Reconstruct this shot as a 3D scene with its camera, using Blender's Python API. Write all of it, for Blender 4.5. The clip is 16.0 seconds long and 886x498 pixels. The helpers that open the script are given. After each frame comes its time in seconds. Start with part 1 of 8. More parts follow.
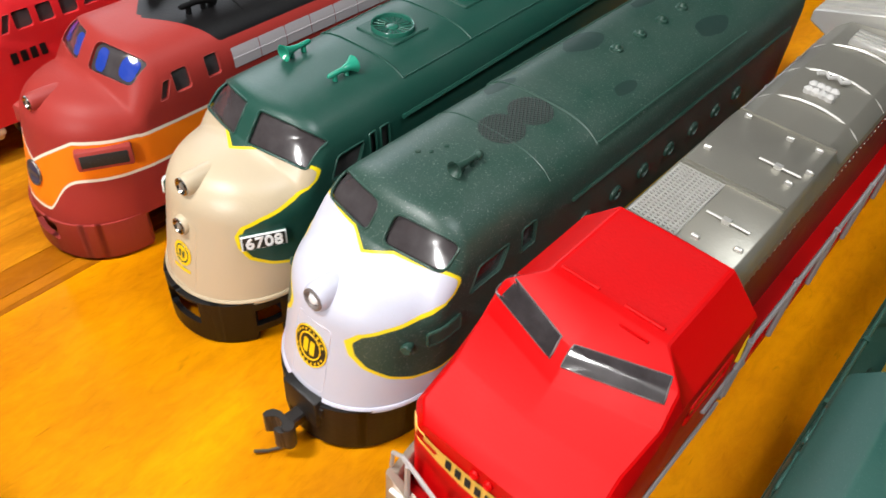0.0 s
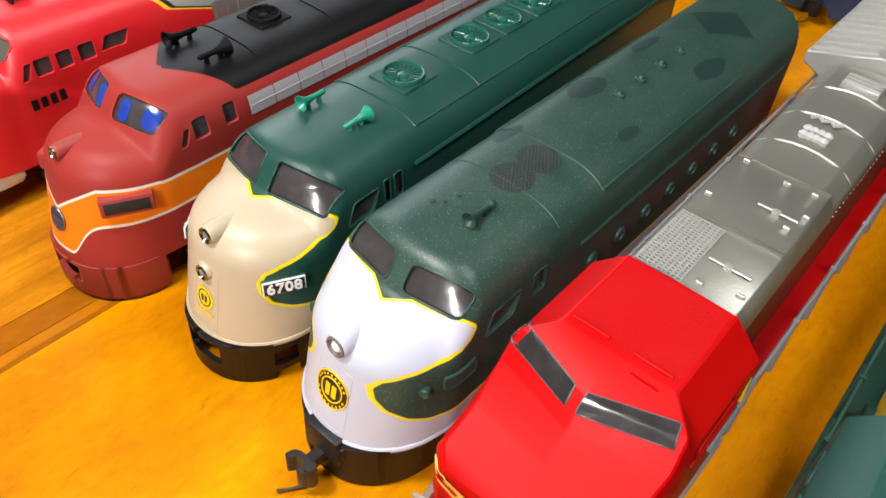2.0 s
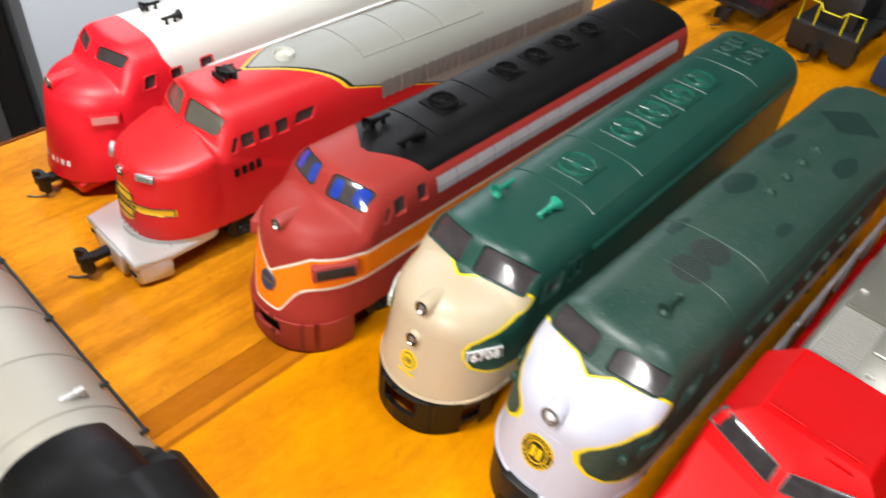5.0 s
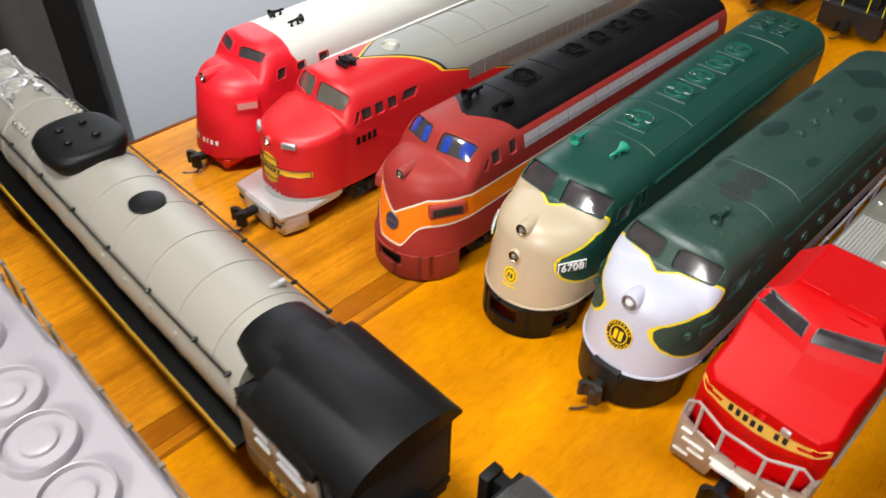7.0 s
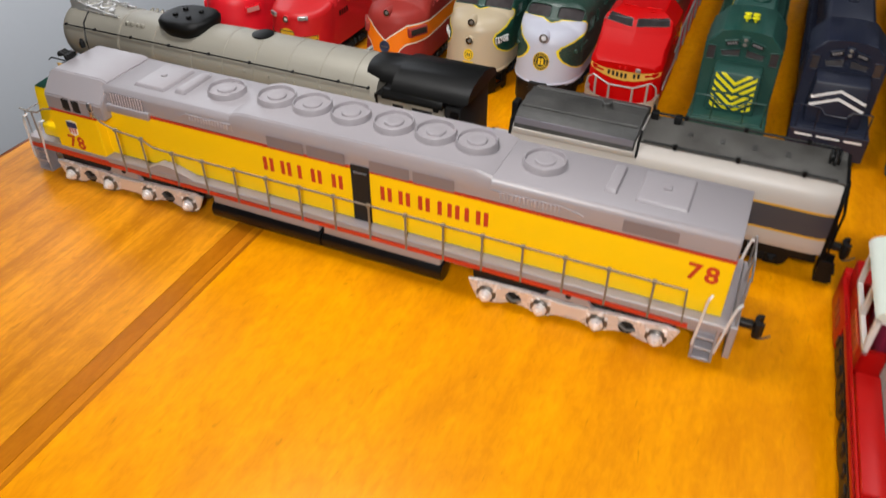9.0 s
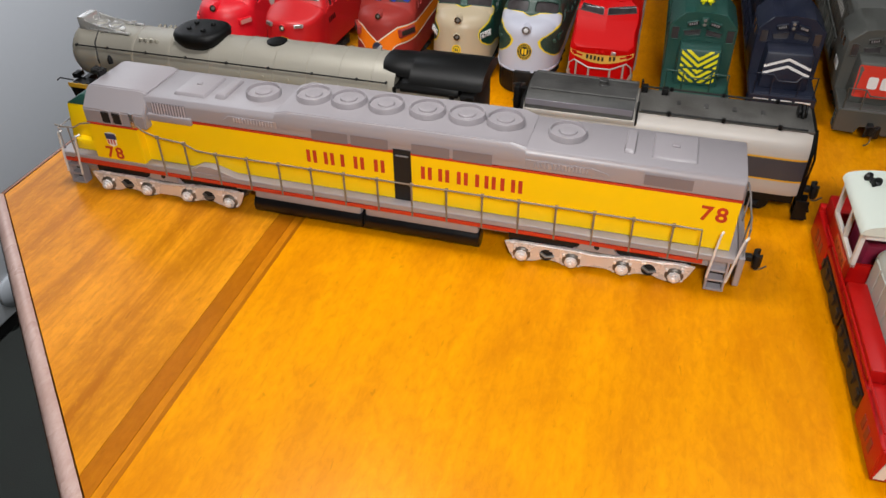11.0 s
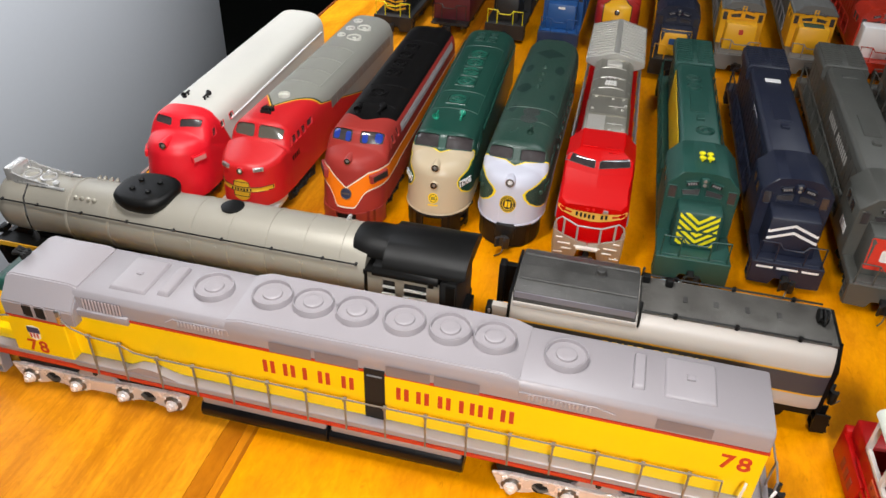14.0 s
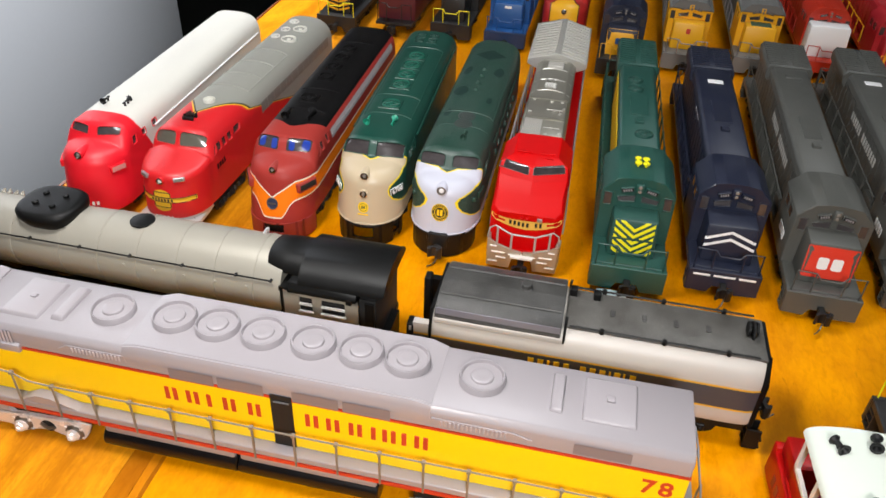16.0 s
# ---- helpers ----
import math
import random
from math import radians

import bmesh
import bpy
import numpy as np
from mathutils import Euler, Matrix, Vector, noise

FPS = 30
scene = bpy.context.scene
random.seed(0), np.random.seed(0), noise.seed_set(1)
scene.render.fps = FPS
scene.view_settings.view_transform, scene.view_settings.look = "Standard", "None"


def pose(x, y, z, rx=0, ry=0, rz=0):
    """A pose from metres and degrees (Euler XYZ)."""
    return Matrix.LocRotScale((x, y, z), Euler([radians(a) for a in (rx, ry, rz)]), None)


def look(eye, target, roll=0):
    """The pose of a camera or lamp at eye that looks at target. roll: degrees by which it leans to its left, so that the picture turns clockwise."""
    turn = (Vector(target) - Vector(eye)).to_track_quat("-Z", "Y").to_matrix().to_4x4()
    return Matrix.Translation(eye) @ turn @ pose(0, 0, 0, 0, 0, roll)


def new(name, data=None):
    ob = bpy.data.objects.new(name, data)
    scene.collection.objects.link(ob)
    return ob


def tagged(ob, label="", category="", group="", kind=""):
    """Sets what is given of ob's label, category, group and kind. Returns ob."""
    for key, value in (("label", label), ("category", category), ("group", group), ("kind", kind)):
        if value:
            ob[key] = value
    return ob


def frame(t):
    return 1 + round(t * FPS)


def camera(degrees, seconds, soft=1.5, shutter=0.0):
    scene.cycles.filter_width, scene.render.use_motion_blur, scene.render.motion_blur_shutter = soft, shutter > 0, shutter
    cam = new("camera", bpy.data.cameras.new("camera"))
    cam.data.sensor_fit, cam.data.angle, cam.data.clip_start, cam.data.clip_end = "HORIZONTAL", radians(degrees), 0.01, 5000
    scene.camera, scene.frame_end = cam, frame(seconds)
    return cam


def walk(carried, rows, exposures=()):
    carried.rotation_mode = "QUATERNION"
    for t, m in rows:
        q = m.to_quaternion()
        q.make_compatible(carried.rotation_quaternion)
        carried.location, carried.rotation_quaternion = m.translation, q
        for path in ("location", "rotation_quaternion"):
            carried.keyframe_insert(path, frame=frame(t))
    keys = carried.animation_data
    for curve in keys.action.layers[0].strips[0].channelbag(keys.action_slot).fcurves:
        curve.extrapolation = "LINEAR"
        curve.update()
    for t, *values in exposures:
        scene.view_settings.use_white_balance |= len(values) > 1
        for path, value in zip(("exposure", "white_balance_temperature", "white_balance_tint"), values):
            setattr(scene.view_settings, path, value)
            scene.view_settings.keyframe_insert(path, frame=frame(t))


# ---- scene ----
cam = camera(59.7, 16.0, 1.5, 0.3)
PATH = [
    (0, (0.045, 0.103, 0.147), (-0.838, 1.223, -1.254), 4.8),
    (0.5, (0.04, 0.116, 0.142), (-0.843, 1.233, -1.262), 4.6),
    (1, (0.035, 0.112, 0.149), (-0.85, 1.235, -1.25), 4.6),
    (1.5, (0.037, 0.096, 0.154), (-0.85, 1.229, -1.236), 4.7),
    (2, (0.041, 0.1, 0.157), (-0.842, 1.244, -1.226), 4.7),
    (2.5, (0.041, 0.096, 0.16), (-0.844, 1.251, -1.212), 4.7),
    (3, (0.042, 0.096, 0.163), (-0.844, 1.252, -1.207), 4.7),
    (3.5, (0.048, 0.082, 0.173), (-0.85, 1.237, -1.191), 4.6),
    (4, (0.053, 0.07, 0.182), (-0.853, 1.219, -1.182), 4.8),
    (4.5, (0.045, 0.07, 0.184), (-0.883, 1.21, -1.172), 5.0),
    (5, (0.013, 0.064, 0.18), (-0.926, 1.211, -1.163), 6.3),
    (5.2, (-0.002, 0.059, 0.187), (-0.955, 1.197, -1.153), 6.2),
    (7.3, (0.041, -0.015, 0.2), (-0.998, 1.073, -1.118), 0.9),
    (7.5, (0.033, -0.046, 0.205), (-0.905, 1.134, -1.108), 3.1),
    (8, (0.048, -0.116, 0.191), (-0.816, 1.156, -1.088), 2.1),
    (8.5, (0.076, -0.163, 0.203), (-0.693, 1.195, -1.048), 0.6),
    (9, (0.072, -0.217, 0.205), (-0.542, 1.226, -1.037), 0.0),
    (9.2, (0.067, -0.24, 0.197), (-0.489, 1.225, -1.046), -0.0),
    (11.3, (0.038, -0.272, 0.217), (-0.39, 1.248, -1.01), -0.6),
    (11.5, (0.038, -0.273, 0.216), (-0.394, 1.247, -1.011), -0.4),
    (12, (0.038, -0.27, 0.217), (-0.393, 1.255, -1.004), 0.3),
    (12.5, (0.033, -0.26, 0.214), (-0.382, 1.276, -0.998), 0.9),
    (13, (0.011, -0.231, 0.236), (-0.387, 1.323, -0.959), 1.3),
    (13.5, (0.009, -0.202, 0.248), (-0.364, 1.373, -0.927), 1.7),
    (14, (0.011, -0.193, 0.25), (-0.337, 1.393, -0.918), 2.0),
    (14.5, (0.017, -0.195, 0.23), (-0.31, 1.396, -0.937), 2.3),
    (15, (0.019, -0.17, 0.243), (-0.291, 1.425, -0.923), 2.7),
    (15.5, (0.024, -0.17, 0.255), (-0.273, 1.429, -0.91), 2.8),
    (16, (0.03, -0.172, 0.248), (-0.253, 1.423, -0.925), 2.6),
]
EXPOSURES = [(0.0, 0.42), (5.0, 0.42), (7.5, 0.20), (8.0, 0.10), (8.5, -0.37), (9.0, -0.33), (11.5, -0.41), (12.5, -0.40), (13.0, -0.23), (14.5, 0.03), (16.0, 0.12)]
walk(cam, [(t, look(eye, target, roll)) for t, eye, target, roll in PATH], EXPOSURES)

# ---- light: a dim room, stand-ins for the small torch carried over the table, and fills ----
world = bpy.data.worlds.new("room_dark")
scene.world = world
world.use_nodes = True
world.node_tree.nodes["Background"].inputs[0].default_value = (0.55, 0.62, 0.75, 1)
world.node_tree.nodes["Background"].inputs[1].default_value = 0.012


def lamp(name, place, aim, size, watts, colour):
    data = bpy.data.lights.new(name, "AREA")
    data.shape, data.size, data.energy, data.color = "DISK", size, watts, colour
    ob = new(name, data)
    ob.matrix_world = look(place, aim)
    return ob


# two fixed lamps stand in for the one carried torch; the second is added
lamp("torch_stand_in", (0.085, -0.36, 0.34), (-0.05, 0.08, 0.0), 0.10, 2.40, (1.0, 0.985, 0.97))
lamp("torch_stand_in", (-0.13, 0.02, 0.42), (-0.12, 0.11, 0.0), 0.09, 1.50, (1.0, 0.985, 0.97))
# unseen lamp added overhead to lift the back row and the room
lamp("ceiling_fill", (0.55, 0.60, 1.85), (0.1, 0.40, 0.0), 0.5, 13.0, (0.92, 0.96, 1.0))


# added spot that brightens the grey cabinet side, not a lamp of the room
spot = bpy.data.lights.new("panel_fill_spot", "SPOT")
spot.energy, spot.color, spot.spot_size, spot.spot_blend, spot.shadow_soft_size = 430.0, (0.95, 0.96, 1.0), radians(60), 0.85, 0.04
new("panel_fill_spot", spot).matrix_world = look((-0.42, 0.66, 1.75), (-1.06, 0.68, -0.35))

# ---- materials ----
MATS = {}


def nodes_of(name):
    mat = bpy.data.materials.new(name)
    mat.use_nodes = True
    nt = mat.node_tree
    return mat, nt, nt.nodes["Principled BSDF"]


def rgb(h):
    """Linear colour from an sRGB hex text."""
    c = [int(h[i:i + 2], 16) / 255 for i in (0, 2, 4)]
    return tuple(v / 12.92 if v <= 0.04045 else ((v + 0.055) / 1.055) ** 2.4 for v in c) + (1,)


def mixer(nt, fac, a, b):
    n = nt.nodes.new("ShaderNodeMix")
    n.data_type = "RGBA"
    for sock, val in ((0, fac), (6, a), (7, b)):
        if isinstance(val, bpy.types.NodeSocket):
            nt.links.new(val, n.inputs[sock])
        else:
            n.inputs[sock].default_value = val
    return n.outputs[2]


def maths(nt, op, a, b=0.0, c=0.0):
    n = nt.nodes.new("ShaderNodeMath")
    n.operation = op
    for i, val in enumerate((a, b, c)):
        if isinstance(val, bpy.types.NodeSocket):
            nt.links.new(val, n.inputs[i])
        else:
            n.inputs[i].default_value = val
    return n.outputs[0]


def ramp(nt, fac, lo, hi):
    n = nt.nodes.new("ShaderNodeMapRange")
    n.inputs[1].default_value, n.inputs[2].default_value = lo, hi
    nt.links.new(fac, n.inputs[0])
    return n.outputs[0]


def grain(nt, scale, detail=4.0, stretch=(1, 1, 1), rough=0.6):
    co = nt.nodes.new("ShaderNodeTexCoord")
    mp = nt.nodes.new("ShaderNodeMapping")
    mp.inputs["Scale"].default_value = stretch
    nz = nt.nodes.new("ShaderNodeTexNoise")
    nz.inputs["Scale"].default_value, nz.inputs["Detail"].default_value, nz.inputs["Roughness"].default_value = scale, detail, rough
    nt.links.new(co.outputs["Object"], mp.inputs[0])
    nt.links.new(mp.outputs[0], nz.inputs["Vector"])
    return nz.outputs[0]


def finish(nt, bsdf, base, rough, metal, dust, bump, spec=0.5):
    """Dust specks and uneven gloss on a painted or moulded surface."""
    wide, fine = grain(nt, 90, 5), grain(nt, 1500, 2)
    if dust:
        grey = mixer(nt, maths(nt, "MULTIPLY", ramp(nt, wide, 0.10, 1.10), dust), base, (0.36, 0.35, 0.33, 1))
        base = mixer(nt, maths(nt, "MULTIPLY", ramp(nt, grain(nt, 3800, 1), 0.67, 0.75), min(1.0, dust * 1.8)), grey, (0.5, 0.5, 0.48, 1))
    if isinstance(base, bpy.types.NodeSocket):
        nt.links.new(base, bsdf.inputs["Base Color"])
    else:
        bsdf.inputs["Base Color"].default_value = base
    r = nt.nodes.new("ShaderNodeMapRange")
    r.inputs[3].default_value, r.inputs[4].default_value = max(0.02, rough - 0.09), min(1, rough + 0.12)
    nt.links.new(wide, r.inputs[0])
    nt.links.new(r.outputs[0], bsdf.inputs["Roughness"])
    bsdf.inputs["Metallic"].default_value = metal
    bsdf.inputs["Specular IOR Level"].default_value = spec
    if bump:
        b = nt.nodes.new("ShaderNodeBump")
        b.inputs["Strength"].default_value, b.inputs["Distance"].default_value = bump, 0.0002
        nt.links.new(fine, b.inputs["Height"])
        nt.links.new(b.outputs[0], bsdf.inputs["Normal"])


def paint(key, hexa, rough=0.42, metal=0.0, dust=0.06, bump=0.2, spec=0.5):
    """A plain painted or moulded surface."""
    if key not in MATS:
        mat, nt, bsdf = nodes_of(key)
        finish(nt, bsdf, rgb(hexa), rough, metal, dust, bump, spec)
        MATS[key] = mat
    return MATS[key]


def livery(key, inside, line, outside, width, rough=0.4, dust=0.06, outline=None, bump=0.18, second=None, spec=0.5, specks=0.0):
    """Two-colour paint scheme: the mesh carries how far each point lies from the line between the colours."""
    mat, nt, bsdf = nodes_of(key)
    at = nt.nodes.new("ShaderNodeAttribute")
    at.attribute_name = "scheme"
    d = at.outputs["Fac"]
    soft = 0.00008
    base = mixer(nt, ramp(nt, d, -soft, soft), rgb(outside), rgb(inside))
    if second:
        at2 = nt.nodes.new("ShaderNodeAttribute")
        at2.attribute_name = "scheme_two"
        base = mixer(nt, ramp(nt, at2.outputs["Fac"], -soft, soft), base, rgb(second))
    if outline:
        o = maths(nt, "ABSOLUTE", maths(nt, "ADD", d, width * 0.55))
        base = mixer(nt, ramp(nt, o, width * 0.95 + soft, width * 0.95 - soft), base, rgb(outline))
    if line:
        o = maths(nt, "ABSOLUTE", d)
        base = mixer(nt, ramp(nt, o, width / 2 + soft, width / 2 - soft), base, rgb(line))
    if specks:
        base = mixer(nt, maths(nt, "MULTIPLY", ramp(nt, grain(nt, 2300, 1), 0.655, 0.70), specks), base, (0.46, 0.47, 0.44, 1))
    finish(nt, bsdf, base, rough, 0.0, dust, bump, spec)
    MATS[key] = mat
    return mat


BLACK = paint("black_plastic", "0A0A0C", 0.45, dust=0.012, spec=0.35)
SOOT = paint("sooty_black_metal", "0F0E0E", 0.5, dust=0.03, spec=0.35)
STEEL = paint("bright_steel", "C9C9CC", 0.28, 0.9, dust=0.03)
DULLSTEEL = paint("dull_metal_wheel", "77736E", 0.4, 0.8, dust=0.08)
SILVER = paint("silver_paint", "C3C3C6", 0.33, 0.75, dust=0.05)
WHITE = paint("white_paint", "EDEDED", 0.4)
YELLOW = paint("yellow_paint", "F2C500", 0.42)
RUBBER = paint("matt_black", "0B0B0C", 0.75, dust=0.02)
RAILGREY = paint("grey_rail_wire", "8A8688", 0.45)


def clear_glass(key, tint, rough=0.2):
    if key not in MATS:
        mat, nt, bsdf = nodes_of(key)
        smear = grain(nt, 210, 4)
        nt.links.new(mixer(nt, maths(nt, "MULTIPLY", ramp(nt, smear, 0.35, 0.80), 0.10), rgb(tint), (0.30, 0.28, 0.29, 1)), bsdf.inputs["Base Color"])
        bsdf.inputs["Roughness"].default_value = rough
        bsdf.inputs["Specular IOR Level"].default_value = 0.5
        bsdf.inputs["Coat Weight"].default_value = 0.5
        bsdf.inputs["Coat Roughness"].default_value = 0.08
        wide = grain(nt, 160, 3)
        r = nt.nodes.new("ShaderNodeMapRange")
        r.inputs[3].default_value, r.inputs[4].default_value = rough, rough + 0.10
        nt.links.new(wide, r.inputs[0])
        nt.links.new(r.outputs[0], bsdf.inputs["Roughness"])
        MATS[key] = mat
    return MATS[key]


GLASS = clear_glass("dark_window_glass", "3B3637", 0.17)
LENS = clear_glass("lamp_lens", "7C7770", 0.1)


def wood(key, light, dark, seed, lines, gloss=0.24, pale="F0A60C", spec=0.13):
    """Varnished wood, grain along y."""
    mat, nt, bsdf = nodes_of(key)
    co = nt.nodes.new("ShaderNodeTexCoord")
    mp = nt.nodes.new("ShaderNodeMapping")
    mp.inputs["Location"].default_value = (seed, seed * 0.7, 0)
    nt.links.new(co.outputs["Object"], mp.inputs[0])

    def noise_tex(scale, stretch, detail, rough=0.6):
        m2 = nt.nodes.new("ShaderNodeMapping")
        m2.inputs["Scale"].default_value = stretch
        nt.links.new(mp.outputs[0], m2.inputs[0])
        n = nt.nodes.new("ShaderNodeTexNoise")
        n.inputs["Scale"].default_value, n.inputs["Detail"].default_value, n.inputs["Roughness"].default_value = scale, detail, rough
        n.inputs["Distortion"].default_value = 0.6
        nt.links.new(m2.outputs[0], n.inputs["Vector"])
        return n.outputs[0]

    bands = noise_tex(60, (1, 0.07, 1), 4)
    fine = noise_tex(520, (1, 0.05, 1), 3)
    blotch = noise_tex(26, (1, 0.55, 1), 5, 0.65)
    base = mixer(nt, maths(nt, "MULTIPLY", ramp(nt, bands, 0.44, 0.68), lines), rgb(light), rgb(dark))
    base = mixer(nt, maths(nt, "MULTIPLY", ramp(nt, fine, 0.5, 0.72), lines * 0.45), base, rgb(dark))
    base = mixer(nt, maths(nt, "MULTIPLY", ramp(nt, blotch, 0.42, 0.66), 0.5), base, rgb(dark))
    weave = noise_tex(380, (1, 0.40, 1), 4, 0.7)
    base = mixer(nt, maths(nt, "MULTIPLY", ramp(nt, weave, 0.48, 0.70), 0.37), base, rgb(dark))
    base = mixer(nt, maths(nt, "MULTIPLY", ramp(nt, weave, 0.46, 0.30), 0.28), base, rgb(pale))
    spots = noise_tex(420, (1, 0.22, 1), 2)
    base = mixer(nt, maths(nt, "MULTIPLY", ramp(nt, spots, 0.68, 0.75), 0.28), base, rgb("7A4004"))
    nt.links.new(base, bsdf.inputs["Base Color"])
    bsdf.inputs["Specular IOR Level"].default_value = spec
    r = nt.nodes.new("ShaderNodeMapRange")
    r.inputs[3].default_value, r.inputs[4].default_value = gloss, gloss + 0.16
    nt.links.new(blotch, r.inputs[0])
    nt.links.new(r.outputs[0], bsdf.inputs["Roughness"])
    b = nt.nodes.new("ShaderNodeBump")
    b.inputs["Strength"].default_value, b.inputs["Distance"].default_value = 0.35, 0.0003
    nt.links.new(weave, b.inputs["Height"])
    nt.links.new(b.outputs[0], bsdf.inputs["Normal"])
    MATS[key] = mat
    return mat


OAK = wood("varnished_wood_board", "EA9800", "BE6C00", 0.0, 0.30)
OAK_EDGE = wood("varnished_wood_side_board", "E8981A", "A86208", 3.1, 0.9)
OAK_STRIP = wood("dark_wood_strip", "B2680A", "905005", 5.7, 0.5, pale="C07A16")
OAK_RED = wood("reddish_wood_strip", "D08010", "A86008", 2.3, 0.7, pale="DC9018")
OAK_LIP = wood("red_brown_table_edge", "8A4A20", "5A2A10", 8.2, 0.5, 0.14, pale="96562A", spec=0.7)

# ---- mesh tools ----
from mathutils.bvhtree import BVHTree


def part(name, bm, mat, parent=None, label="", sharp=35.0, scheme=None, scheme_two=None):
    me = bpy.data.meshes.new(name)
    bmesh.ops.recalc_face_normals(bm, faces=bm.faces)
    bm.to_mesh(me)
    bm.free()
    for m in (mat if isinstance(mat, (list, tuple)) else [mat]):
        me.materials.append(m)
    me.polygons.foreach_set("use_smooth", [True] * len(me.polygons))
    me.set_sharp_from_angle(angle=radians(sharp))
    for key, fn in (("scheme", scheme), ("scheme_two", scheme_two)):
        if fn:
            a = me.attributes.new(key, "FLOAT", "POINT")
            a.data.foreach_set("value", [fn(*v.co) for v in me.vertices])
    ob = new(name, me)
    ob.parent = parent
    if label:
        tagged(ob, label)
    return ob


def thing(name, label, category, m=None, group="", kind=""):
    ob = new(name)
    ob.empty_display_size = 0.01
    if m is not None:
        ob.matrix_world = m
    return tagged(ob, label, category, group, kind)


def stand(x, y, turn=0.0, wide=1.0, long=1.0, high=1.0):
    """Where a model stands on the table, and its size against the plan it is drawn by."""
    return pose(x, y, 0, 0, 0, turn) @ Matrix.Diagonal((wide, long, high, 1))


def bvh_of(bm):
    bmesh.ops.recalc_face_normals(bm, faces=bm.faces)
    bm.normal_update()
    return BVHTree.FromBMesh(bm)


def box(bm, x0, x1, y0, y1, z0, z1, bevel=0.0, segs=2, top=None):
    """A box; top = (dx, dy0, dy1) draws the upper face in."""
    tx, ty0, ty1 = top or (0, 0, 0)
    lo = [bm.verts.new(p) for p in ((x0, y0, z0), (x1, y0, z0), (x1, y1, z0), (x0, y1, z0))]
    hi = [bm.verts.new(p) for p in ((x0 + tx, y0 + ty0, z1), (x1 - tx, y0 + ty0, z1), (x1 - tx, y1 - ty1, z1), (x0 + tx, y1 - ty1, z1))]
    fs = [bm.faces.new(lo[::-1]), bm.faces.new(hi)]
    for i in range(4):
        fs.append(bm.faces.new((lo[i], lo[(i + 1) % 4], hi[(i + 1) % 4], hi[i])))
    if bevel:
        edges = list({e for f in fs for e in f.edges})
        bmesh.ops.bevel(bm, geom=edges, offset=bevel, segments=segs, profile=0.5, affect="EDGES", clamp_overlap=True)
    return bm


def mesh_box(*a, **k):
    return box(bmesh.new(), *a, **k)


def ring_frame(d):
    d = Vector(d).normalized()
    u = d.cross(Vector((0, 0, 1)))
    if u.length < 1e-4:
        u = Vector((1, 0, 0))
    u.normalize()
    return u, d.cross(u)


def tube(bm, pts, r, segs=6, closed=False):
    pts = [Vector(p) for p in pts]
    n = len(pts)
    rings = []
    for i, p in enumerate(pts):
        a = pts[i - 1] if (i or closed) else p
        b = pts[(i + 1) % n] if (i < n - 1 or closed) else p
        u, v = ring_frame(b - a)
        rings.append([bm.verts.new(p + r * (math.cos(k * math.tau / segs) * u + math.sin(k * math.tau / segs) * v)) for k in range(segs)])
    for i in range(n if closed else n - 1):
        A, B = rings[i], rings[(i + 1) % n]
        off = 0
        if closed and i == n - 1:
            off = min(range(segs), key=lambda o: (A[0].co - B[o].co).length)
        for k in range(segs):
            bm.faces.new((A[k], A[(k + 1) % segs], B[(k + 1 + off) % segs], B[(k + off) % segs]))
    if not closed:
        bm.faces.new(rings[0][::-1])
        bm.faces.new(rings[-1])
    return bm


def lathe(bm, base, axis, profile, segs=20):
    """Turns (radius, height) pairs about an axis through base."""
    base, axis = Vector(base), Vector(axis).normalized()
    u, v = ring_frame(axis)
    rings = []
    for r, h in profile:
        if r < 1e-7:
            rings.append([bm.verts.new(base + axis * h)])
        else:
            rings.append([bm.verts.new(base + axis * h + r * (math.cos(k * math.tau / segs) * u + math.sin(k * math.tau / segs) * v)) for k in range(segs)])
    for A, B in zip(rings, rings[1:]):
        for k in range(segs):
            q = (k + 1) % segs
            if len(A) == 1 and len(B) == 1:
                continue
            if len(A) == 1:
                bm.faces.new((A[0], B[q], B[k]))
            elif len(B) == 1:
                bm.faces.new((A[k], A[q], B[0]))
            else:
                bm.faces.new((A[k], A[q], B[q], B[k]))
    for R in (rings[0], rings[-1]):
        if len(R) > 1:
            bm.faces.new(R)
    return bm


def prism(bm, outline, axis, a, b, bevel=0.0):
    """A flat outline pushed along an axis from a to b. axis x: (y, z), y: (x, z), z: (x, y)."""
    def at(p, h):
        return {"x": (h, p[0], p[1]), "y": (p[0], h, p[1]), "z": (p[0], p[1], h)}[axis]
    A, B = ([bm.verts.new(at(p, h)) for p in outline] for h in (a, b))
    n = len(outline)
    fs = [bm.faces.new(A), bm.faces.new(B[::-1])]
    for i in range(n):
        fs.append(bm.faces.new((A[i], B[i], B[(i + 1) % n], A[(i + 1) % n])))
    if bevel:
        bmesh.ops.bevel(bm, geom=list({e for f in fs for e in f.edges}), offset=bevel, segments=1, affect="EDGES", clamp_overlap=True)
    return bm


def loft(bm, rings, cap0=True, cap1=True):
    R = [[bm.verts.new(p) for p in ring] for ring in rings]
    for A, B in zip(R, R[1:]):
        for i in range(len(A) - 1):
            bm.faces.new((A[i], A[i + 1], B[i + 1], B[i]))
        bm.faces.new((A[-1], A[0], B[0], B[-1]))
    if cap0:
        bm.faces.new(R[0])
    if cap1:
        bm.faces.new(R[-1])
    return bm


